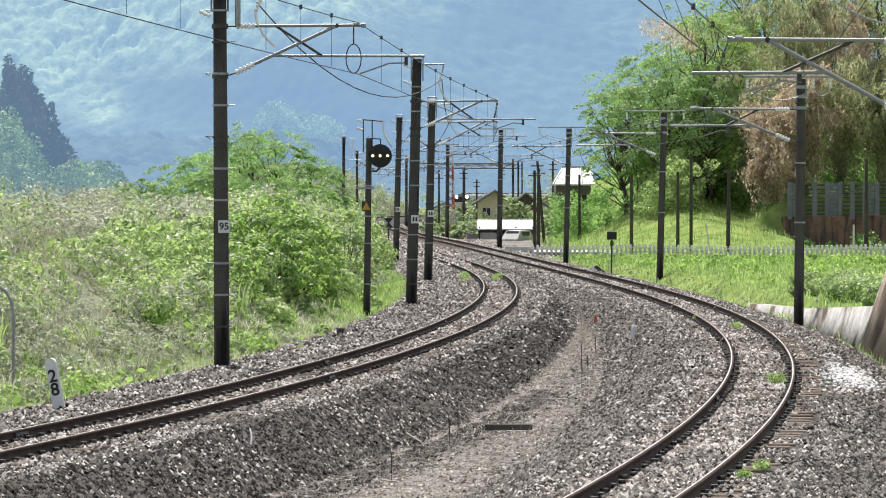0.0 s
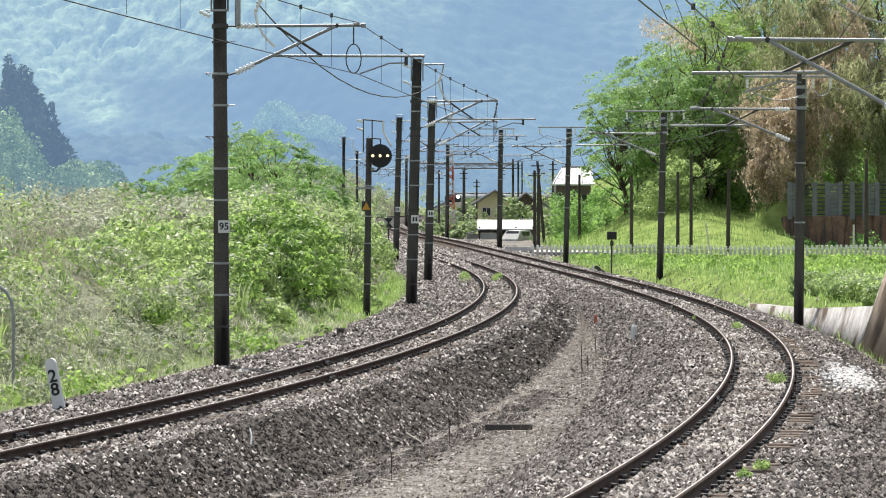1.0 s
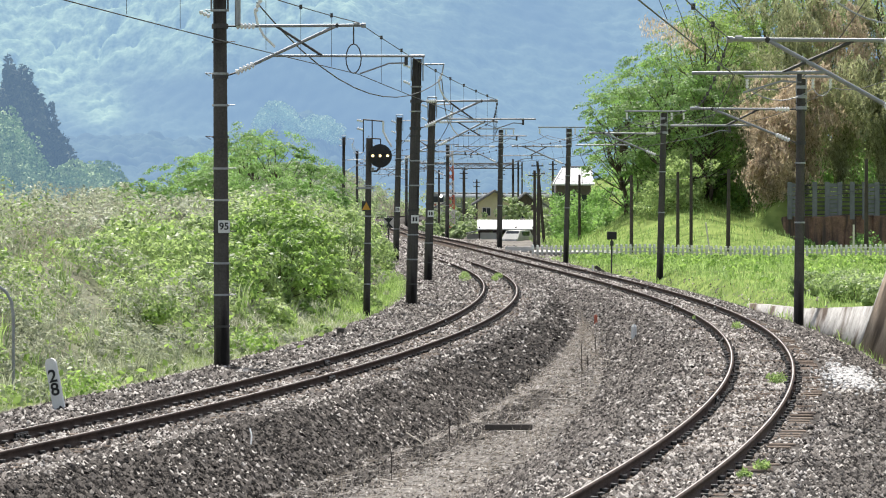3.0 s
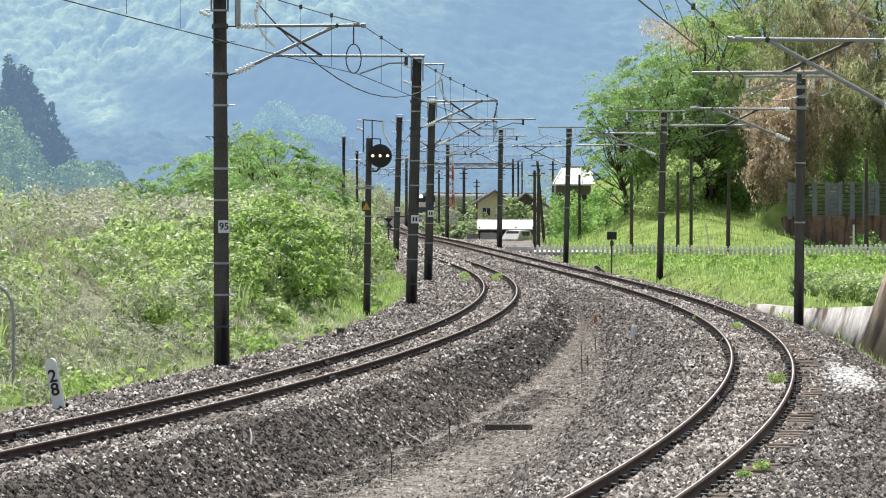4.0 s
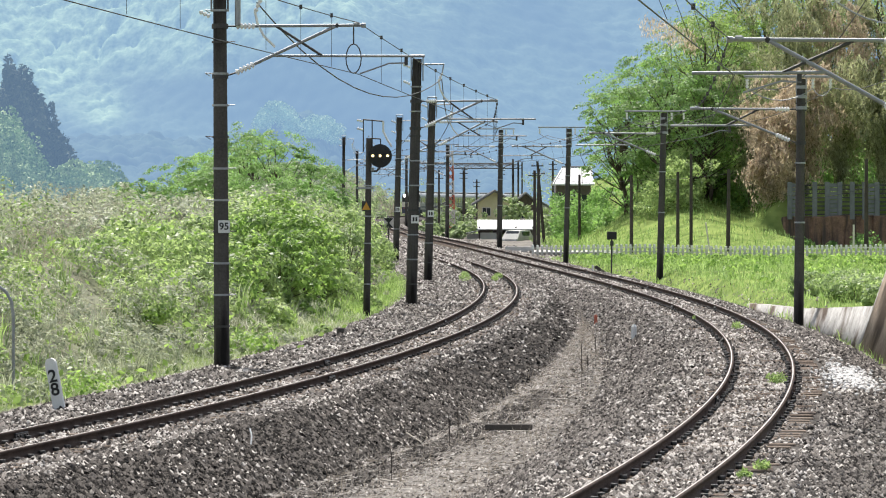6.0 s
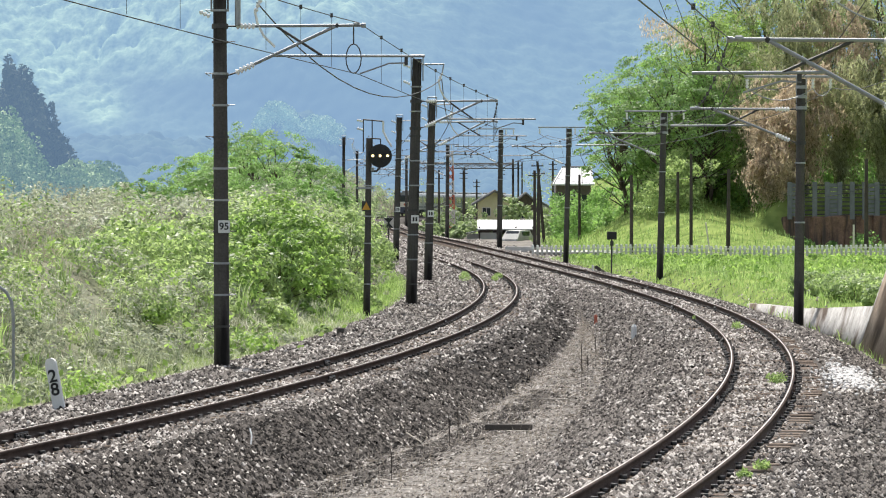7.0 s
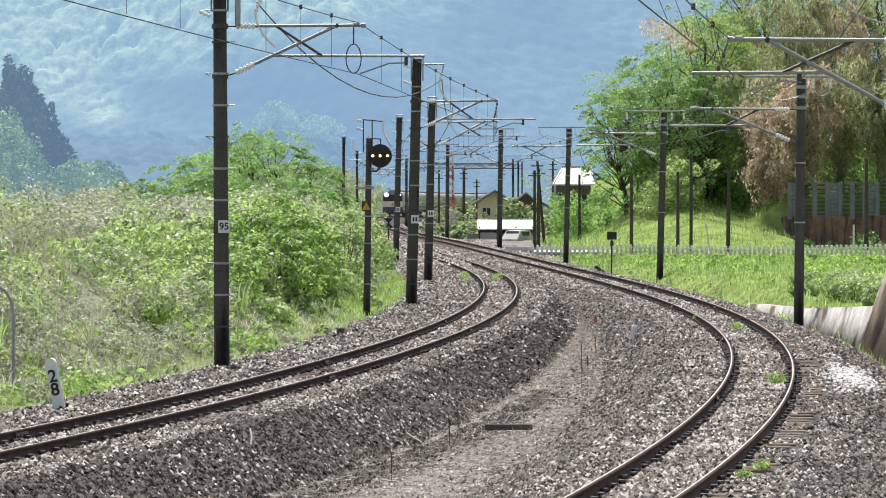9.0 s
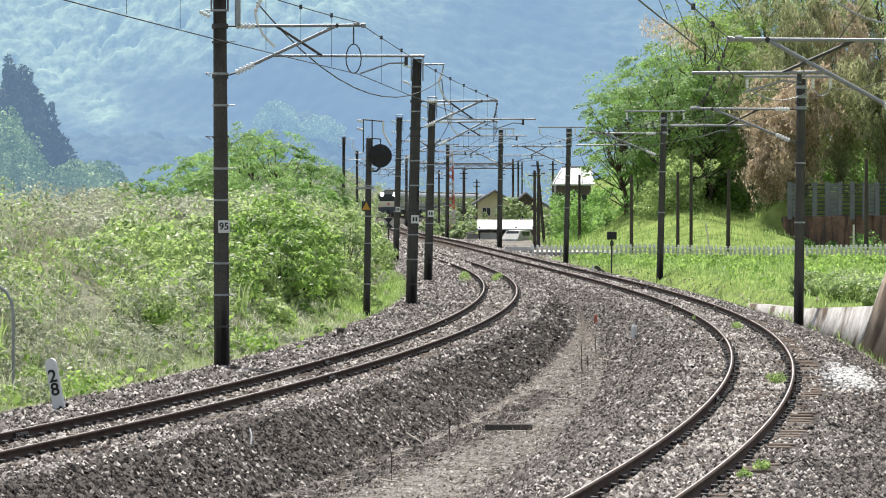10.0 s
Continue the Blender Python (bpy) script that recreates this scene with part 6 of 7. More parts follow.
        r = RNG.uniform(0.25, 0.65) * (0.7 if x < xr(y) + 4.5 else 1)
        line_green.append((x, y, r, gz(x, y) + 0.5 * r))
    for x, y, r, z in near_green + far_green + tuple(line_green):
        pts.append(dome((x, y, z - 0.7 * r), r, 1.5 * r, 12, int(26 + 10 * r)))
    c = np.concatenate(pts)
    tagged(leaf_mesh("village_greenery", c[:, :3], 0.36 * RNG.uniform(0.6, 1.4, len(c)), M_VILLAGE_GREEN, aspect=0.6, facing=c[:, 3:], loose=0.3), "garden shrubs and trees about the village", "shrubs", kind="stuff")


build_village()


# ---- bank-side structures ----
def build_bank():
    # battered concrete revetment
    ys = np.concatenate([np.arange(64, 92.5, 1.5), [92.99, 93.01], np.arange(94, 127, 1.5)])
    top = np.where(ys < 93, 2.1, np.interp(ys, [93, 112, 127], [0.52, -0.1, -0.35]))
    n = len(ys)
    V, F = [], []
    for y, zt in zip(ys, top):
        b = xr(y) + 2.62
        bt = 0.36 * (zt + 0.7)
        V += [(b, y, -0.8), (b + bt, y, zt), (b + bt + 0.35, y, zt), (b + bt + 0.6, y, -0.8)]
    for i in range(n - 1):
        for k in range(4):
            F.append((4 * i + k, 4 * i + (k + 1) % 4, 4 * i + 4 + (k + 1) % 4, 4 * i + 4 + k))
    F += [(0, 1, 2, 3), (4 * n - 4, 4 * n - 3, 4 * n - 2, 4 * n - 1)]
    brown = [int(ys[i] < 92.9) for i in range(n - 1) for _ in range(4)] + [1, 0]
    tagged(mesh_np("retaining_wall", V, F, [M_WALLCON, M_WALLBROWN], index=brown), "streaked grey-brown sloping concrete retaining wall", "wall", kind="structure")
    # picket fence of short concrete posts
    M_PICKET = material("weathered concrete picket", (0.42, 0.41, 0.39), (0.62, 0.61, 0.58), 0.95, 3, spec=0.1)
    e = empty("picket_fence")
    bm = bmesh.new()
    box(bm, (0, 0, 0.33), (0.14, 0.09, 0.66), 0.012)
    first = part("picket", bm, M_PICKET, e)
    # White caps stand in for sunlight on the picket tops.
    bm = bmesh.new(); box(bm, (0, 0, 0.52), (0.155, 0.105, 0.3), 0.03); cap = part("sunlit_cap", bm, M_WHITE, first, "white tip coloured for sunlight")
    rr = random.Random(2)
    for i, x in enumerate(np.arange(5.7, 30, 0.29)):
        y = float(fence_y(x)) + rr.uniform(-.03, .03)
        ob = first if i == 0 else new("picket", first.data)
        ob.parent = e
        ob.matrix_basis = pose(x, y, gz(x, y) - 0.02 + rr.uniform(-.02, .02), rr.uniform(-2, 2), rr.uniform(-2.5, 2.5), rr.uniform(-6, 6))
        if i:
            c = new("sunlit_cap", cap.data); c.parent = ob
            c["label"] = "white tip coloured for sunlight"
    for dz in (0.2, 0.45):
        xs = np.arange(5.7, 30.1, 1.0)
        for a, b in zip(xs[:-1], xs[1:]):
            bm = bmesh.new(); rod(bm, (a, fence_y(a) + 0.06, gz(a, fence_y(a)) + dz), (b, fence_y(b) + 0.06, gz(b, fence_y(b)) + dz), 0.03, seg=5)
            part("rail", bm, M_PLASTER, e)
    tagged(e, "low grey picket fence with tips whitened for sunlight", "fence")
    # panel fence over a brown retaining face
    z0 = 1.35
    M_PANEL = material("weathered grey panel", (0.11, 0.115, 0.125), (0.2, 0.21, 0.22), 0.8, 2)
    M_BROWN = material("rusty brown cut face", (0.10, 0.06, 0.045), (0.31, 0.185, 0.125), 0.95, 1.6, fine=10, bump=0.8, stain=((0.08, 0.06, 0.05), 0.8, (2.5, 1, 0.25)))
    bm = bmesh.new()
    rr = random.Random(8)
    x = 23.8
    while x < 40:
        w = rr.uniform(0.35, 1.3)
        box(bm, (x + w / 2, 280.4 + rr.uniform(-.25, .25), (z0 - 1.4) / 2 + 0.05), (w + 0.1, 1.1, z0 + 1.45 + rr.uniform(-.12, .12)), 0.08, Matrix.Rotation(radians(rr.uniform(-9, 9)), 3, "Z") @ Matrix.Rotation(radians(rr.uniform(-3, 3)), 3, "Y"))
        x += w
    bmesh.ops.subdivide_edges(bm, edges=bm.edges, cuts=1)
    for v in bm.verts:
        v.co += Vector((rr.uniform(-.05, .05), rr.uniform(-.1, .1), rr.uniform(-.04, .04)))
    tagged(part("cut_face", bm, M_BROWN), "rusty brown retaining face under the panel fence", "wall", kind="structure")
    e = empty("panel_fence", (24.2, 280, z0 - 0.1))
    for i in range(17):
        bm = bmesh.new(); box(bm, (i * 0.87, 0, 1.25), (0.34, 0.16, 2.6), 0.02); part("post", bm, M_PANEL, e, "grey upright post")
        for k in range(8):
            bm = bmesh.new(); box(bm, (i * 0.87 + 0.43, 0.03, 0.3 + 0.29 * k), (0.53, 0.05, 0.1 if i % 3 else 0.24)); part("slat", bm, M_DARKSTEEL if i % 3 else M_PANEL, e)
    tagged(e, "tall grey slatted panel fence on the retaining face", "fence")
    # low parapet at the crossing
    bm = bmesh.new(); box(bm, (5.0, 262, -0.75), (1.9, 0.25, 0.6), 0.03)
    tagged(part("parapet", bm, M_PLASTER), "low grey concrete parapet by the road", "wall")
    bm = bmesh.new(); box(bm, (8.6, 259, -0.75), (5.5, 9, 0.06)); part_ob = part("road", bm, M_PLASTER)
    tagged(part_ob, "narrow grey paved road behind the fence", "road", kind="structure")
    bm = bmesh.new(); rod(bm, (16.75, 252, -0.6), (16.5, 252, 1.2), 0.045, seg=6)
    tagged(part("marker_rod", bm, M_PALEPAINT), "pale leaning marker rod by the fence", "rod")
    bm = bmesh.new(); box(bm, (26.0, 254, 0.3), (0.12, 0.08, 1.5), 0.01)
    tagged(part("sign_post", bm, M_PALEPAINT), "narrow pale sign post by the fence", "sign")


M_LENS = glow("lit signal lens", (1.0, 0.80, 0.42), 1.7)
M_ORANGE = material("orange warning paint", (0.55, 0.26, 0.03), (0.68, 0.36, 0.06), 0.6, 6)
M_TIMBER = material("old dark board", (0.055, 0.05, 0.045), (0.12, 0.105, 0.09), 0.95, 6, fine=60)
M_STRAW = material("dry straw", (0.34, 0.30, 0.25), (0.6, 0.55, 0.48), 0.8, 2, bump=0, fine=8, island=0.6)


# Blades added to the signal, only to blot out its lit lenses.
ADDED_SHUTTERS = []


def build_trackside():
    # position-light repeater signal on a slim post
    e = empty("repeater_signal", (-2.26, 118.4, -0.56))
    bm = bmesh.new(); rod(bm, (0, 0, -0.3), (0.08, 0, 5.3), 0.105, 0.085, seg=14); part("post", bm, M_CONCRETE_POLE, e, "dark slim concrete post")
    for z in (1.0, 2.2, 3.0, 3.9):
        bm = bmesh.new(); rod(bm, (0.03, 0, z - 0.02), (0.03, 0, z + 0.02), 0.118, seg=14); part("band", bm, M_STEEL, e)
    bm = bmesh.new(); rod(bm, (0.41, -0.22, 4.78), (0.41, -0.12, 4.78), 0.345, seg=40); disc = part("signal_disc", bm, M_BLACK, e, "round black backing disc")
    for o in (-0.22, 0, 0.22):
        bm = bmesh.new(); rod(bm, (0.41 + o, -0.26, 4.78), (0.41 + o, -0.221, 4.78), 0.04, 0.038, seg=14); part("lit_lens", bm, M_LENS, disc, "glowing pale yellow lens")
        bm = bmesh.new()
        for a in np.linspace(0.2, math.pi - 0.2, 7):
            box(bm, (0.41 + o + 0.062 * math.cos(a), -0.29, 4.78 + 0.062 * math.sin(a)), (0.02, 0.14, 0.02))
        part("lens_hood", bm, M_BLACK, disc)
        # Added blade, black on the black disc until it covers the lens.
        bm = bmesh.new(); rod(bm, (0, -0.006, 0.11), (0, 0.006, 0.11), 0.064, seg=16); box(bm, (0, 0, 0.04), (0.03, 0.012, 0.1))
        ADDED_SHUTTERS.append((part("shutter", bm, M_BLACK, disc, "black shutter added to cover the lit lens"), 0.41 + o))
    for o in (-0.21, 0.21):
        for s in (-1, 1):
            bm = bmesh.new(); rod(bm, (0.41 + o * 0.8, -0.235, 4.78 + s * 0.21), (0.41 + o * 0.8, -0.221, 4.78 + s * 0.21), 0.05, seg=12); part("dark_lens", bm, M_GLASS, disc)
    bm = bmesh.new(); tube(bm, [(0.05, 0, 4.33), (0.3, -0.08, 4.33), (0.41, -0.1, 4.45)], 0.035, 6); part("bracket", bm, M_DARKSTEEL, e)
    bm = bmesh.new(); box(bm, (0.18, -0.06, 4.38), (0.1, 0.1, 0.12), 0.02); part("junction_box", bm, M_STEEL, e, "pale junction box")
    bm = bmesh.new(); box(bm, (-0.02, -0.1, 3.83), (0.48, 0.04, 0.06)); part("cross_bracket", bm, M_STEEL, e)
    bm = bmesh.new(); box(bm, (0.0, -0.115, 3.3), (0.27, 0.02, 0.3), 0.01); pl = part("warning_plate", bm, M_DARKSTEEL, e, "dark warning plate")
    bm = bmesh.new()
    a = [bm.verts.new(v) for v in ((-0.12, -0.13, 3.19), (0.12, -0.13, 3.19), (0, -0.13, 3.42))]
    f = bm.faces.new(a); g = bmesh.ops.extrude_face_region(bm, geom=[f]); bmesh.ops.translate(bm, vec=(0, -0.008, 0), verts=[v for v in g["geom"] if isinstance(v, bmesh.types.BMVert)])
    part("warning_triangle", bm, M_ORANGE, pl, "orange warning triangle")
    bm = bmesh.new()
    for o in (-0.09, 0.17):
        rod(bm, (o, 0, 4.9), (o, 0, 5.85), 0.02, seg=6)
    rod(bm, (-0.1, 0, 5.85), (0.5, 0, 5.8), 0.02, seg=6); rod(bm, (0.1, 0, 5.3), (0.42, 0, 5.28), 0.02, seg=6); rod(bm, (0.42, 0, 5.28), (0.42, 0, 4.9), 0.02, seg=6)
    part("head_frame", bm, M_DARKSTEEL, e, "dark pipe frame")
    for z in (5.55, 5.8):
        bm = bmesh.new(); insulator(bm, (-0.1, 0, z), (-0.28, 0, z + 0.04), 0.045, 3); part("insulator", bm, M_PORCELAIN, e)
    bm = bmesh.new(); tube(bm, [(0.5, 0, 5.8), (0.5, 0, 5.5), (0.62, -0.05, 5.25), (0.75, -0.05, 5.05)], 0.034, 6); part("white_cable", bm, M_PORCELAIN, e, "white insulated cable")
    tagged(e, "black round repeater signal with three lit lenses on a post", "signal")
    # kilometre post
    e = empty("kilometre_post", (-6.33, 66, -0.3)); e.rotation_euler = (0, radians(-11), radians(-8))
    bm = bmesh.new()
    w = 0.095
    pr = [(-w, -0.2), (w, -0.2), (w * 0.95, 0.66)] + [(w * 0.95 * math.cos(t), 0.66 + 0.09 * math.sin(t)) for t in np.linspace(0.3, math.pi - 0.3, 6)] + [(-w * 0.95, 0.66)]
    a = [bm.verts.new((x, -0.05, z)) for x, z in pr]; b = [bm.verts.new((x, 0.05, z)) for x, z in pr]
    bm.faces.new(a); bm.faces.new(b[::-1])
    for i in range(len(pr)):
        bm.faces.new((a[i], b[i], b[(i + 1) % len(pr)], a[(i + 1) % len(pr)]))
    part("slab", bm, M_WHITE, e, "white painted slab")
    for ch, z in (("2", 0.44), ("8", 0.22)):
        text_mesh("numeral", ch, 0.29, Matrix.Translation((0, -0.056, z)) @ pose(0, 0, 0, 90), e, M_BLACK)
    tagged(e, "leaning white kilometre post marked 28 in black", "marker post")
    # small things on the floor between the tracks
    bm = bmesh.new(); box(bm, (1.15, 70, -0.93), (0.82, 0.24, 0.1), 0.012, Matrix.Rotation(radians(-3), 3, "Z"))
    tagged(part("board", bm, M_TIMBER), "short dark weathered board lying on the dirt", "board")
    bm = bmesh.new(); rod(bm, (4.38, 115, -0.9), (4.38, 115, -0.42), 0.05, seg=10); rod(bm, (4.38, 115, -0.42), (4.38, 115, -0.36), 0.06, 0.03, seg=10)
    tagged(part("marker_peg", bm, M_REDPAINT), "small faded red marker peg in the ballast", "marker peg")
    bm = bmesh.new(); rod(bm, (4.75, 100, -0.8), (4.76, 100, -0.2), 0.075, 0.07, seg=12); rod(bm, (4.76, 100, -0.2), (4.76, 100, -0.14), 0.07, 0.03, seg=12)
    tagged(part("marker_peg", bm, M_WHITE), "small round-topped white marker peg", "marker peg")
    bm = bmesh.new(); box(bm, (-2.56, 100.4, -0.45), (0.19, 0.19, 0.42), 0.02)
    tagged(part("stump_post", bm, M_TIMBER), "short dark wooden stump beside the ballast", "post")
    bm = bmesh.new(); box(bm, (0, 0, 0), (0.5, 0.06, 0.06), 0.01); 
    tagged(part("timber_piece", bm, M_TIMBER), "thin dark timber lying on the dirt", "timber").matrix_world = pose(4.2, 101, -0.78, 0, 0, 6)
    # dark box on a thin post by the bank
    e = empty("trackside_indicator", (6.92, 165, -0.45))
    bm = bmesh.new(); rod(bm, (0, 0, -0.2), (0.02, 0, 1.7), 0.035, seg=8); part("post", bm, M_DARKSTEEL, e)
    bm = bmesh.new(); box(bm, (0.02, -0.02, 1.8), (0.4, 0.16, 0.33), 0.02); part("box", bm, M_BLACK, e, "black square box")
    bm = bmesh.new(); box(bm, (0.02, -0.06, 1.48), (0.14, 0.12, 0.2), 0.02); part("lower_box", bm, M_DARKSTEEL, e)
    tagged(e, "black square indicator box on a thin post", "signal")
    bm = bmesh.new(); rod(bm, (6.2, 166, -0.5), (6.2, 166, 0.12), 0.05, seg=8)
    tagged(part("marker_peg", bm, M_WHITE), "white marker peg near the indicator box", "marker peg")
    bm = bmesh.new(); box(bm, (0, 0, 0), (0.62, 0.1, 0.14), 0.01)
    tagged(part("timber_piece", bm, M_TIMBER), "dark tilted timber near the indicator box", "timber").matrix_world = pose(6.55, 166.5, -0.12, 0, 38, 0)
    # square marker board by the bend
    e = empty("marker_board", (-3.12, 230, -0.6))
    bm = bmesh.new(); rod(bm, (0, 0, -0.2), (0, 0, 2.3), 0.045, seg=8); part("post", bm, M_DARKSTEEL, e)
    bm = bmesh.new(); box(bm, (0, -0.06, 1.95), (0.6, 0.03, 0.6), 0.01); pl = part("board", bm, M_PALEPAINT, e, "pale square board")
    for sg in (-1, 1):
        bm = bmesh.new()
        for yy in (-0.09, -0.079):
            for v in ((-0.28, sg * 0.28), (0.28, sg * 0.28), (0, -sg * 0.04)):
                bm.verts.new((v[0], yy, 1.95 + v[1]))
        bmesh.ops.convex_hull(bm, input=bm.verts)
        part("black_triangle", bm, M_BLACK, pl, "black painted triangle")
    tagged(e, "square marker board with two black triangles on a post", "sign")
    # curved pipe standing in the scrub
    bm = bmesh.new(); pts = [(-7.5, 70, -0.3), (-7.5, 70, 1.0), (-7.53, 70, 1.25), (-7.62, 70, 1.42), (-7.8, 70, 1.56), (-8.1, 70, 1.62)]
    tube(bm, pts, 0.03, 8)
    tagged(part("bent_pipe", bm, M_STEEL), "grey bent vent pipe in the scrub", "pipe")
    # bright lime-white stones on the shoulder and litter
    rng = np.random.default_rng(5)
    bm = bmesh.new()
    for _ in range(650):
        y = rng.normal(72.5, 2.4); o = 1.62 + rng.normal(0, 0.24)
        if o < 0.85 or o > 2.7: continue
        z = float(np.interp(o, [p[0] for p in SEC_R], [p[1] for p in SEC_R]))
        g = bmesh.ops.create_icosphere(bm, subdivisions=1, radius=rng.uniform(0.02, 0.045))
        for v in g["verts"]:
            v.co = Vector((v.co.x * rng.uniform(0.8, 1.3), v.co.y * rng.uniform(0.8, 1.3), v.co.z * 0.7)) + Vector((float(xr(y)) + o, y, z + 0.055))
    tagged(part("whitened_stones", bm, material("lime-white stone", (0.55, 0.54, 0.52), (0.78, 0.77, 0.75), 0.9, 8)), "patch of whitened stones on the ballast shoulder", "stones", kind="stuff")
    # straw, dead stalks and gravel on the floor between the tracks
    n = 22000
    y = 44 + 85 * rng.random(n) ** 1.3
    a, b = xl(y) + 2.7, xr(y) - 2.7
    x = a + (b - a) * rng.random(n)
    d = rng.random(n) * np.pi
    L = rng.uniform(0.04, 0.22, n); w = 0.0035
    c = np.stack([x, y, ground_z(x, y) + rng.uniform(0.0, 0.03, n)], 1)
    u = np.stack([np.cos(d), np.sin(d), rng.normal(0, 0.3, n)], 1) * L[:, None] / 2
    s = np.stack([-np.sin(d) * w, np.cos(d) * w, np.full(n, w)], 1)
    V = np.stack([c - u - s, c + u - s, c + u + s, c - u + s], 1).reshape(-1, 3)
    tagged(mesh_np("straw_litter", V, np.arange(4 * n).reshape(n, 4), M_STRAW), "pale dry straw and twigs strewn on the dirt", "litter", kind="stuff")
    n = 24000
    y = 44 + 80 * rng.random(n) ** 1.5
    a, b = xl(y) + 2.5, xr(y) - 2.5
    x = a + (b - a) * rng.random(n)
    c = np.stack([x, y, ground_z(x, y)], 1)[:, None]
    base = np.array([(1, 0, -0.3), (0, 1, -0.3), (-1, 0, -0.3), (0, -1, -0.3), (0.1, 0.1, 0.8)])
    V = (c + base[None] * rng.uniform(0.6, 1.3, (n, 5, 1)) * rng.uniform(0.012, 0.042, (n, 1, 1))).reshape(-1, 3)
    fc = np.array([(0, 1, 4), (1, 2, 4), (2, 3, 4), (3, 0, 4)])
    tagged(mesh_np("floor_gravel", V, (fc[None] + 5 * np.arange(n)[:, None, None]).reshape(-1, 3), [M_STONE, M_STONE_PALE], index=np.repeat(rng.random(n) < 0.4, 4)), "scattered small gravel on the dirt between the tracks", "gravel", kind="stuff")
    n = 15000
    y = rng.uniform(185, 400, n)
    side = np.where(rng.random(n) < 0.5, xr(y), xl(y))
    far_o = rng.uniform(-1.9, 1.9, n)
    far_o = np.where(np.abs(np.abs(far_o) - 0.565) < 0.14, 0.0, far_o)
    cc = np.stack([side + far_o, y, -0.22 + drop(y)], 1)[:, None]
    V = (cc + np.array([(1, 0, -0.3), (0, 1, -0.3), (-1, 0, -0.3), (0, -1, -0.3), (0.1, 0.1, 0.8)])[None] * rng.uniform(0.6, 1.3, (n, 5, 1)) * rng.uniform(0.04, 0.1, (n, 1, 1))).reshape(-1, 3)
    tagged(mesh_np("ballast_stones", V, (fc[None] + 5 * np.arange(n)[:, None, None]).reshape(-1, 3), [M_STONE, M_STONE_PALE], index=np.repeat(rng.random(n) < 0.4, 4)), "ballast stones on the far stretch of track", "ballast", kind="stuff")
    n = 7000
    y = rng.uniform(205, 345, n)
    x = np.where(rng.random(n) < 0.6, xr(y) + rng.uniform(1.6, 6.5, n), xl(y) - rng.uniform(1.6, 5.0, n))
    c = np.stack([x, y, np.maximum(ground_z(x, y), np.where(np.abs(x - xr(y)) < 2.6, -0.45, -9))], 1)[:, None]
    V = (c + base[None] * rng.uniform(0.6, 1.3, (n, 5, 1)) * rng.uniform(0.05, 0.13, (n, 1, 1))).reshape(-1, 3)
    tagged(mesh_np("lineside_rubble", V, (fc[None] + 5 * np.arange(n)[:, None, None]).reshape(-1, 3), [M_STONE, M_STONE_PALE], index=np.repeat(rng.random(n) < 0.3, 4)), "coarse stones strewn beside the far tracks", "gravel", kind="stuff")
    n = 1500
    y = 42 + 85 * rng.random(n) ** 1.3
    x = xl(y) + 2.8 + (xr(y) - xl(y) - 5.6) * rng.random(n)
    tagged(blades("dead_stalks", x, y, ground_z(x, y) - 0.02, rng.uniform(0.08, 0.35, n), 0.008, M_LEAF_DRY), "thin dead weed stalks standing between the tracks", "weeds", kind="stuff")
    for x, y, h in ((2.9, 84, 0.95), (3.1, 86, 0.6), (3.5, 92, 0.7), (-0.75, 58, 0.5), (0.1, 66, 0.55), (0.25, 68, 0.5), (4.0, 98, 0.6)):
        bm = bmesh.new(); z = gz(x, y)
        tube(bm, [(x, y, z - 0.05), (x + 0.01, y, z + h * 0.5), (x - 0.005, y, z + h)], 0.008, 5)
        for k in range(4):
            rod(bm, (x, y, z + h * (0.5 + 0.1 * k)), (x + rng.uniform(-.06, .06), y, z + h * (0.58 + 0.11 * k)), 0.005, seg=4)
        tagged(part("dead_stalk", bm, M_WOODPOLE), "tall dark dead weed stalk", "weed")
    for p, q in (((-0.72, 68.5, -0.78), (-0.35, 66.5, -0.98)), ((2.4, 88, -0.86), (2.75, 84, -0.9)), ((1.85, 79, -0.9), (2.5, 78.6, -0.9)), ((-0.9, 57.5, -0.95), (-0.55, 56.8, -0.98))):
        bm = bmesh.new(); limb(bm, p, q, 0.014, 0.008, 0.1, 3)
        tagged(part("fallen_stick", bm, M_STRAW), "pale dry stick lying on the ballast", "stick")
    bm = bmesh.new(); tube(bm, [(-2.83, 58.8, -0.30), (-2.80, 58.7, -0.4), (-2.81, 58.6, -0.52)], 0.012, 5)
    tagged(part("plastic_strip", bm, M_WHITE), "white plastic strip caught on the ballast", "litter")
    # green tufts in the ballast
    for x, y, r in ((float(xr(69.5)) + 0.28, 69.5, 0.2), (float(xr(46.5)) + 0.86, 46.5, 0.1), (float(xr(48)) + 0.95, 48, 0.11), (float(xr(103.5)) - 0.55, 103.5, 0.12), (float(xr(97)) + 0.1, 97, 0.16), (float(xl(150)) - 0.1, 150, 0.16), (float(xl(155)) + 0.15, 155, 0.18), (float(xl(151)) - 1.2, 151, 0.25), (float(xl(157)) - 1.1, 157, 0.2)):
        k = int(260 * r / 0.2)
        c = clump_points((x, y, -0.13 + r * 0.3), (r, r * 1.6, r * 0.7), k, 0.1)
        ob = leaf_mesh("weed_tuft", c, 0.06 * RNG.uniform(0.6, 1.4, k), M_GRASS, aspect=0.45, up=0.8)
        tagged(ob, "small bright green weed tuft in the ballast", "weed", "weed tufts in the ballast", "stuff")


build_bank()
build_trackside()


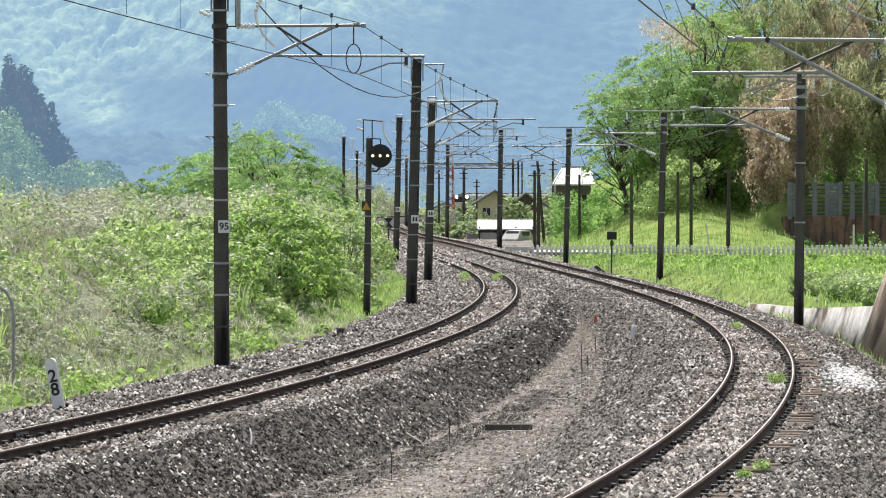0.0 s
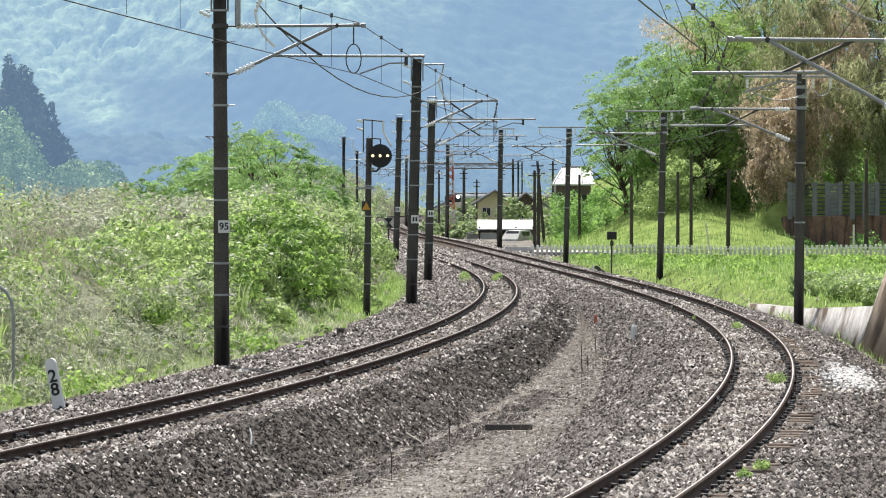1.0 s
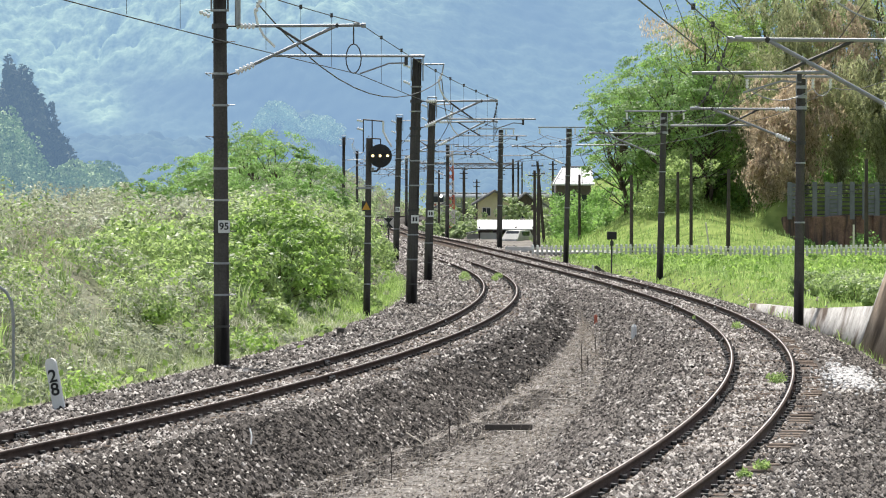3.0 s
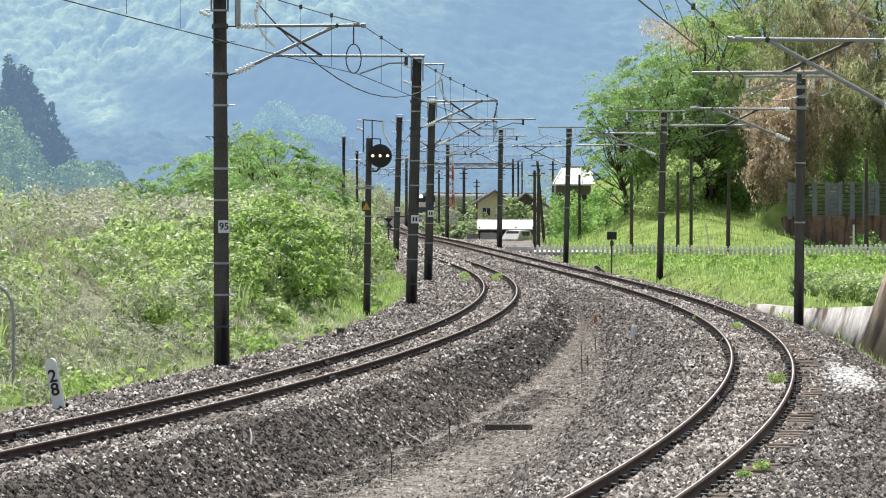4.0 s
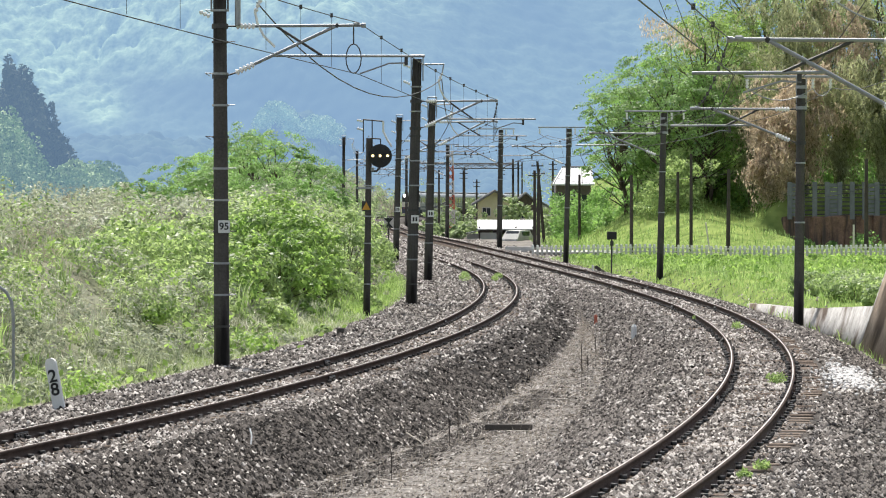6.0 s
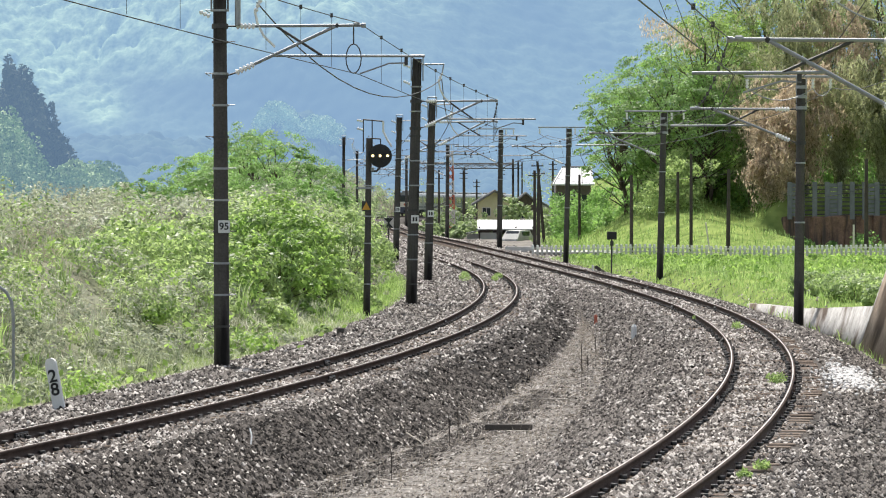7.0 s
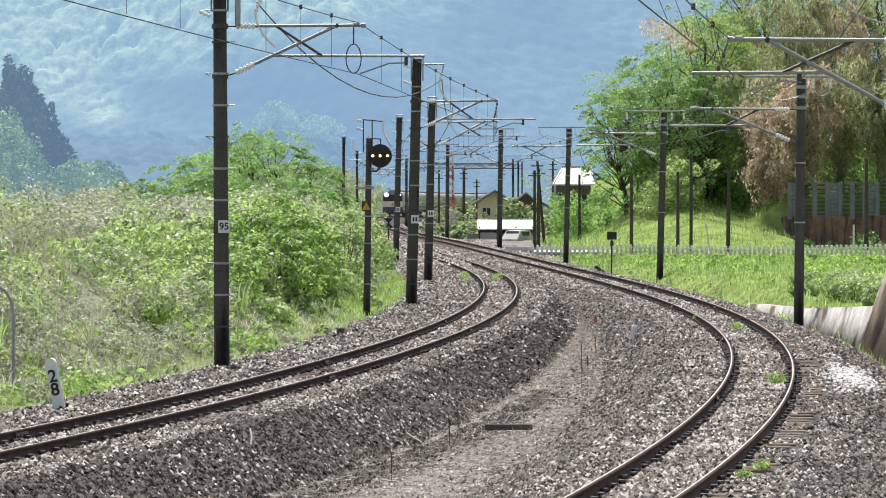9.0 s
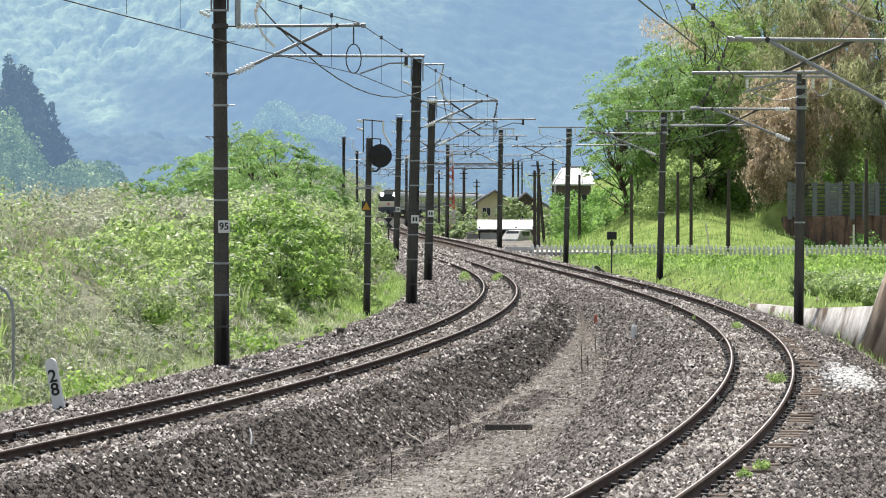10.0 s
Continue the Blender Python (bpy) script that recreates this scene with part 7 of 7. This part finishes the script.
# ---- train ----
M_STAINLESS = material("dull stainless side", (0.17, 0.18, 0.18), (0.26, 0.27, 0.265), 0.45, 1.0, metal=0.3, bump=0.05)
M_CREAM = material("cream cab panel", (0.62, 0.56, 0.44), (0.72, 0.66, 0.54), 0.5, 2, bump=0.05)
M_CABGREY = material("dark blue-grey skirt", (0.05, 0.06, 0.08), (0.09, 0.10, 0.125), 0.6, 2, bump=0.05)
M_HEAD = glow("lit headlamp", (1.0, 0.97, 0.9), 30.0)


def build_car(lead):
    e = empty("railway_carriage")
    L, w = 19.5, 2.9
    bm = bmesh.new()
    prof = [(-1.45, 0.95), (-1.45, 3.0), (-1.3, 3.3), (-0.8, 3.52), (0, 3.6), (0.8, 3.52), (1.3, 3.3), (1.45, 3.0), (1.45, 0.95)]
    a = [bm.verts.new((x, 0, z)) for x, z in prof]; b = [bm.verts.new((x, L, z)) for x, z in prof]
    bm.faces.new(a); bm.faces.new(b[::-1])
    for i in range(len(prof)):
        bm.faces.new((a[i], b[i], b[(i + 1) % len(prof)], a[(i + 1) % len(prof)]))
    part("body", bm, M_STAINLESS, e, "dull grey-green carriage body")
    for s in (-1, 1):
        for k in range(6):
            bm = bmesh.new(); box(bm, (s * 1.452, 2.6 + k * 2.85, 2.35), (0.03, 1.5, 0.85), 0.01); part("side_window", bm, M_GLASS, e)
        for k in range(3):
            bm = bmesh.new(); box(bm, (s * 1.455, 1.2 + k * 8.4, 1.95), (0.03, 0.95, 1.85), 0.01); part("door", bm, M_CABGREY if k == 1 else M_STAINLESS, e)
        bm = bmesh.new(); box(bm, (s * 1.456, L / 2, 1.35), (0.02, L - 0.2, 0.22)); part("side_stripe", bm, M_CABGREY, e, "dark stripe along the side")
    bm = bmesh.new(); box(bm, (0, 8, 3.72), (1.8, 3.4, 0.26), 0.08); part("roof_unit", bm, M_STAINLESS, e)
    bm = bmesh.new(); box(bm, (0, L / 2, 0.72), (2.5, 9, 0.5), 0.05); part("underfloor_box", bm, M_CABGREY, e)
    for yb in (2.9, L - 2.9):
        bm = bmesh.new(); box(bm, (0, yb, 0.5), (2.0, 2.6, 0.35), 0.05); bo = part("bogie", bm, M_BLACK, e)
        for dy in (-1.05, 1.05):
            for s in (-0.56, 0.56):
                bm = bmesh.new(); rod(bm, (s - 0.06, yb + dy, 0.43), (s + 0.06, yb + dy, 0.43), 0.43, seg=18); part("wheel", bm, M_DARKSTEEL, bo)
    if lead:
        bm = bmesh.new(); box(bm, (0, -0.06, 2.62), (2.66, 0.14, 0.95), 0.05); part("windscreen", bm, M_GLASS, e, "dark cab windscreen")
        bm = bmesh.new(); box(bm, (0, -0.08, 1.72), (2.86, 0.18, 0.8), 0.05); part("cab_panel", bm, M_CREAM, e, "cream cab front panel")
        bm = bmesh.new(); rod(bm, (0, -0.19, 1.72), (0, -0.16, 1.72), 0.17, seg=20); part("emblem", bm, M_REDPAINT, e, "reddish round emblem")
        bm = bmesh.new(); box(bm, (0, -0.08, 0.85), (2.84, 0.2, 0.9), 0.05); part("front_skirt", bm, M_CABGREY, e, "dark cab skirt")
        bm = bmesh.new(); box(bm, (0, -0.3, 0.75), (0.3, 0.5, 0.3), 0.03); part("coupler", bm, M_BLACK, e)
        for s in (-0.92, 0.92):
            bm = bmesh.new(); rod(bm, (s, -0.2, 3.08), (s, 0.0, 3.08), 0.29, seg=18); hl = part("headlamp", bm, M_BLACK, e, "round headlamp housing")
            bm = bmesh.new(); rod(bm, (s, -0.215, 3.08), (s, -0.195, 3.08), 0.26, seg=18); part("headlamp_lens", bm, M_HEAD, hl, "brightly lit white headlamp")
            bm = bmesh.new(); rod(bm, (s * 1.2, -0.19, 1.2), (s * 1.2, -0.1, 1.2), 0.09, seg=12); part("tail_lamp", bm, M_REDPAINT, e)
    return tagged(e, "lead railway carriage with cream cab front and lit headlamps" if lead else "dull grey-green passenger carriage of the train", "train", "" if lead else "following carriages")


CARS = [build_car(True), build_car(False)]
for _ in range(7):
    CARS.append(copy_thing(CARS[1], Matrix.Identity(4)))
CARS[0]["group"] = "carriages of the train"
for c in CARS[1:]:
    c["group"] = "carriages of the train"
TS = np.concatenate([[0], np.cumsum(np.hypot(np.diff(RX), np.diff(RY)))])


def on_line(s):
    y = np.interp(s, TS, RY)
    return Vector((float(np.interp(s, TS, RX)), float(y), float(drop(y))))


def car_pose(s):
    a, b = on_line(s + 2.9), on_line(s + 16.6)
    d = (b - a).normalized()
    m = Matrix((Vector((d.y, -d.x, 0)).normalized(), d, Vector((d.y, -d.x, 0)).normalized().cross(d))).transposed().to_4x4()
    return Matrix.Translation(a - d * 2.9) @ m


def motions():
    s_front = float(np.interp(710.0, RY, TS))
    for i, c in enumerate(CARS):
        rows = []
        for k in range(11):
            s = s_front - 15.0 * k + 20.0 * i
            rows.append((float(k), car_pose(s)))
        walk(c, rows)
    # added shutters swing over the lenses as the lamps go dark: the outer pair first, the middle one after it
    for ob, x in ADDED_SHUTTERS:
        t0 = 9.5 if abs(x - 0.41) < 0.01 else 9.2
        w = -84 if x > 0.5 else 84
        walk(ob, [(t, pose(x, -0.395 if t0 > 9.4 else -0.375, 4.67, 0, a, 0)) for t, a in ((0.0, w), (5.0, w), (t0 - 0.2, w), (t0, w), (t0 + 0.25, 0), (t0 + 0.4, 0), (10.0, 0))])


motions()
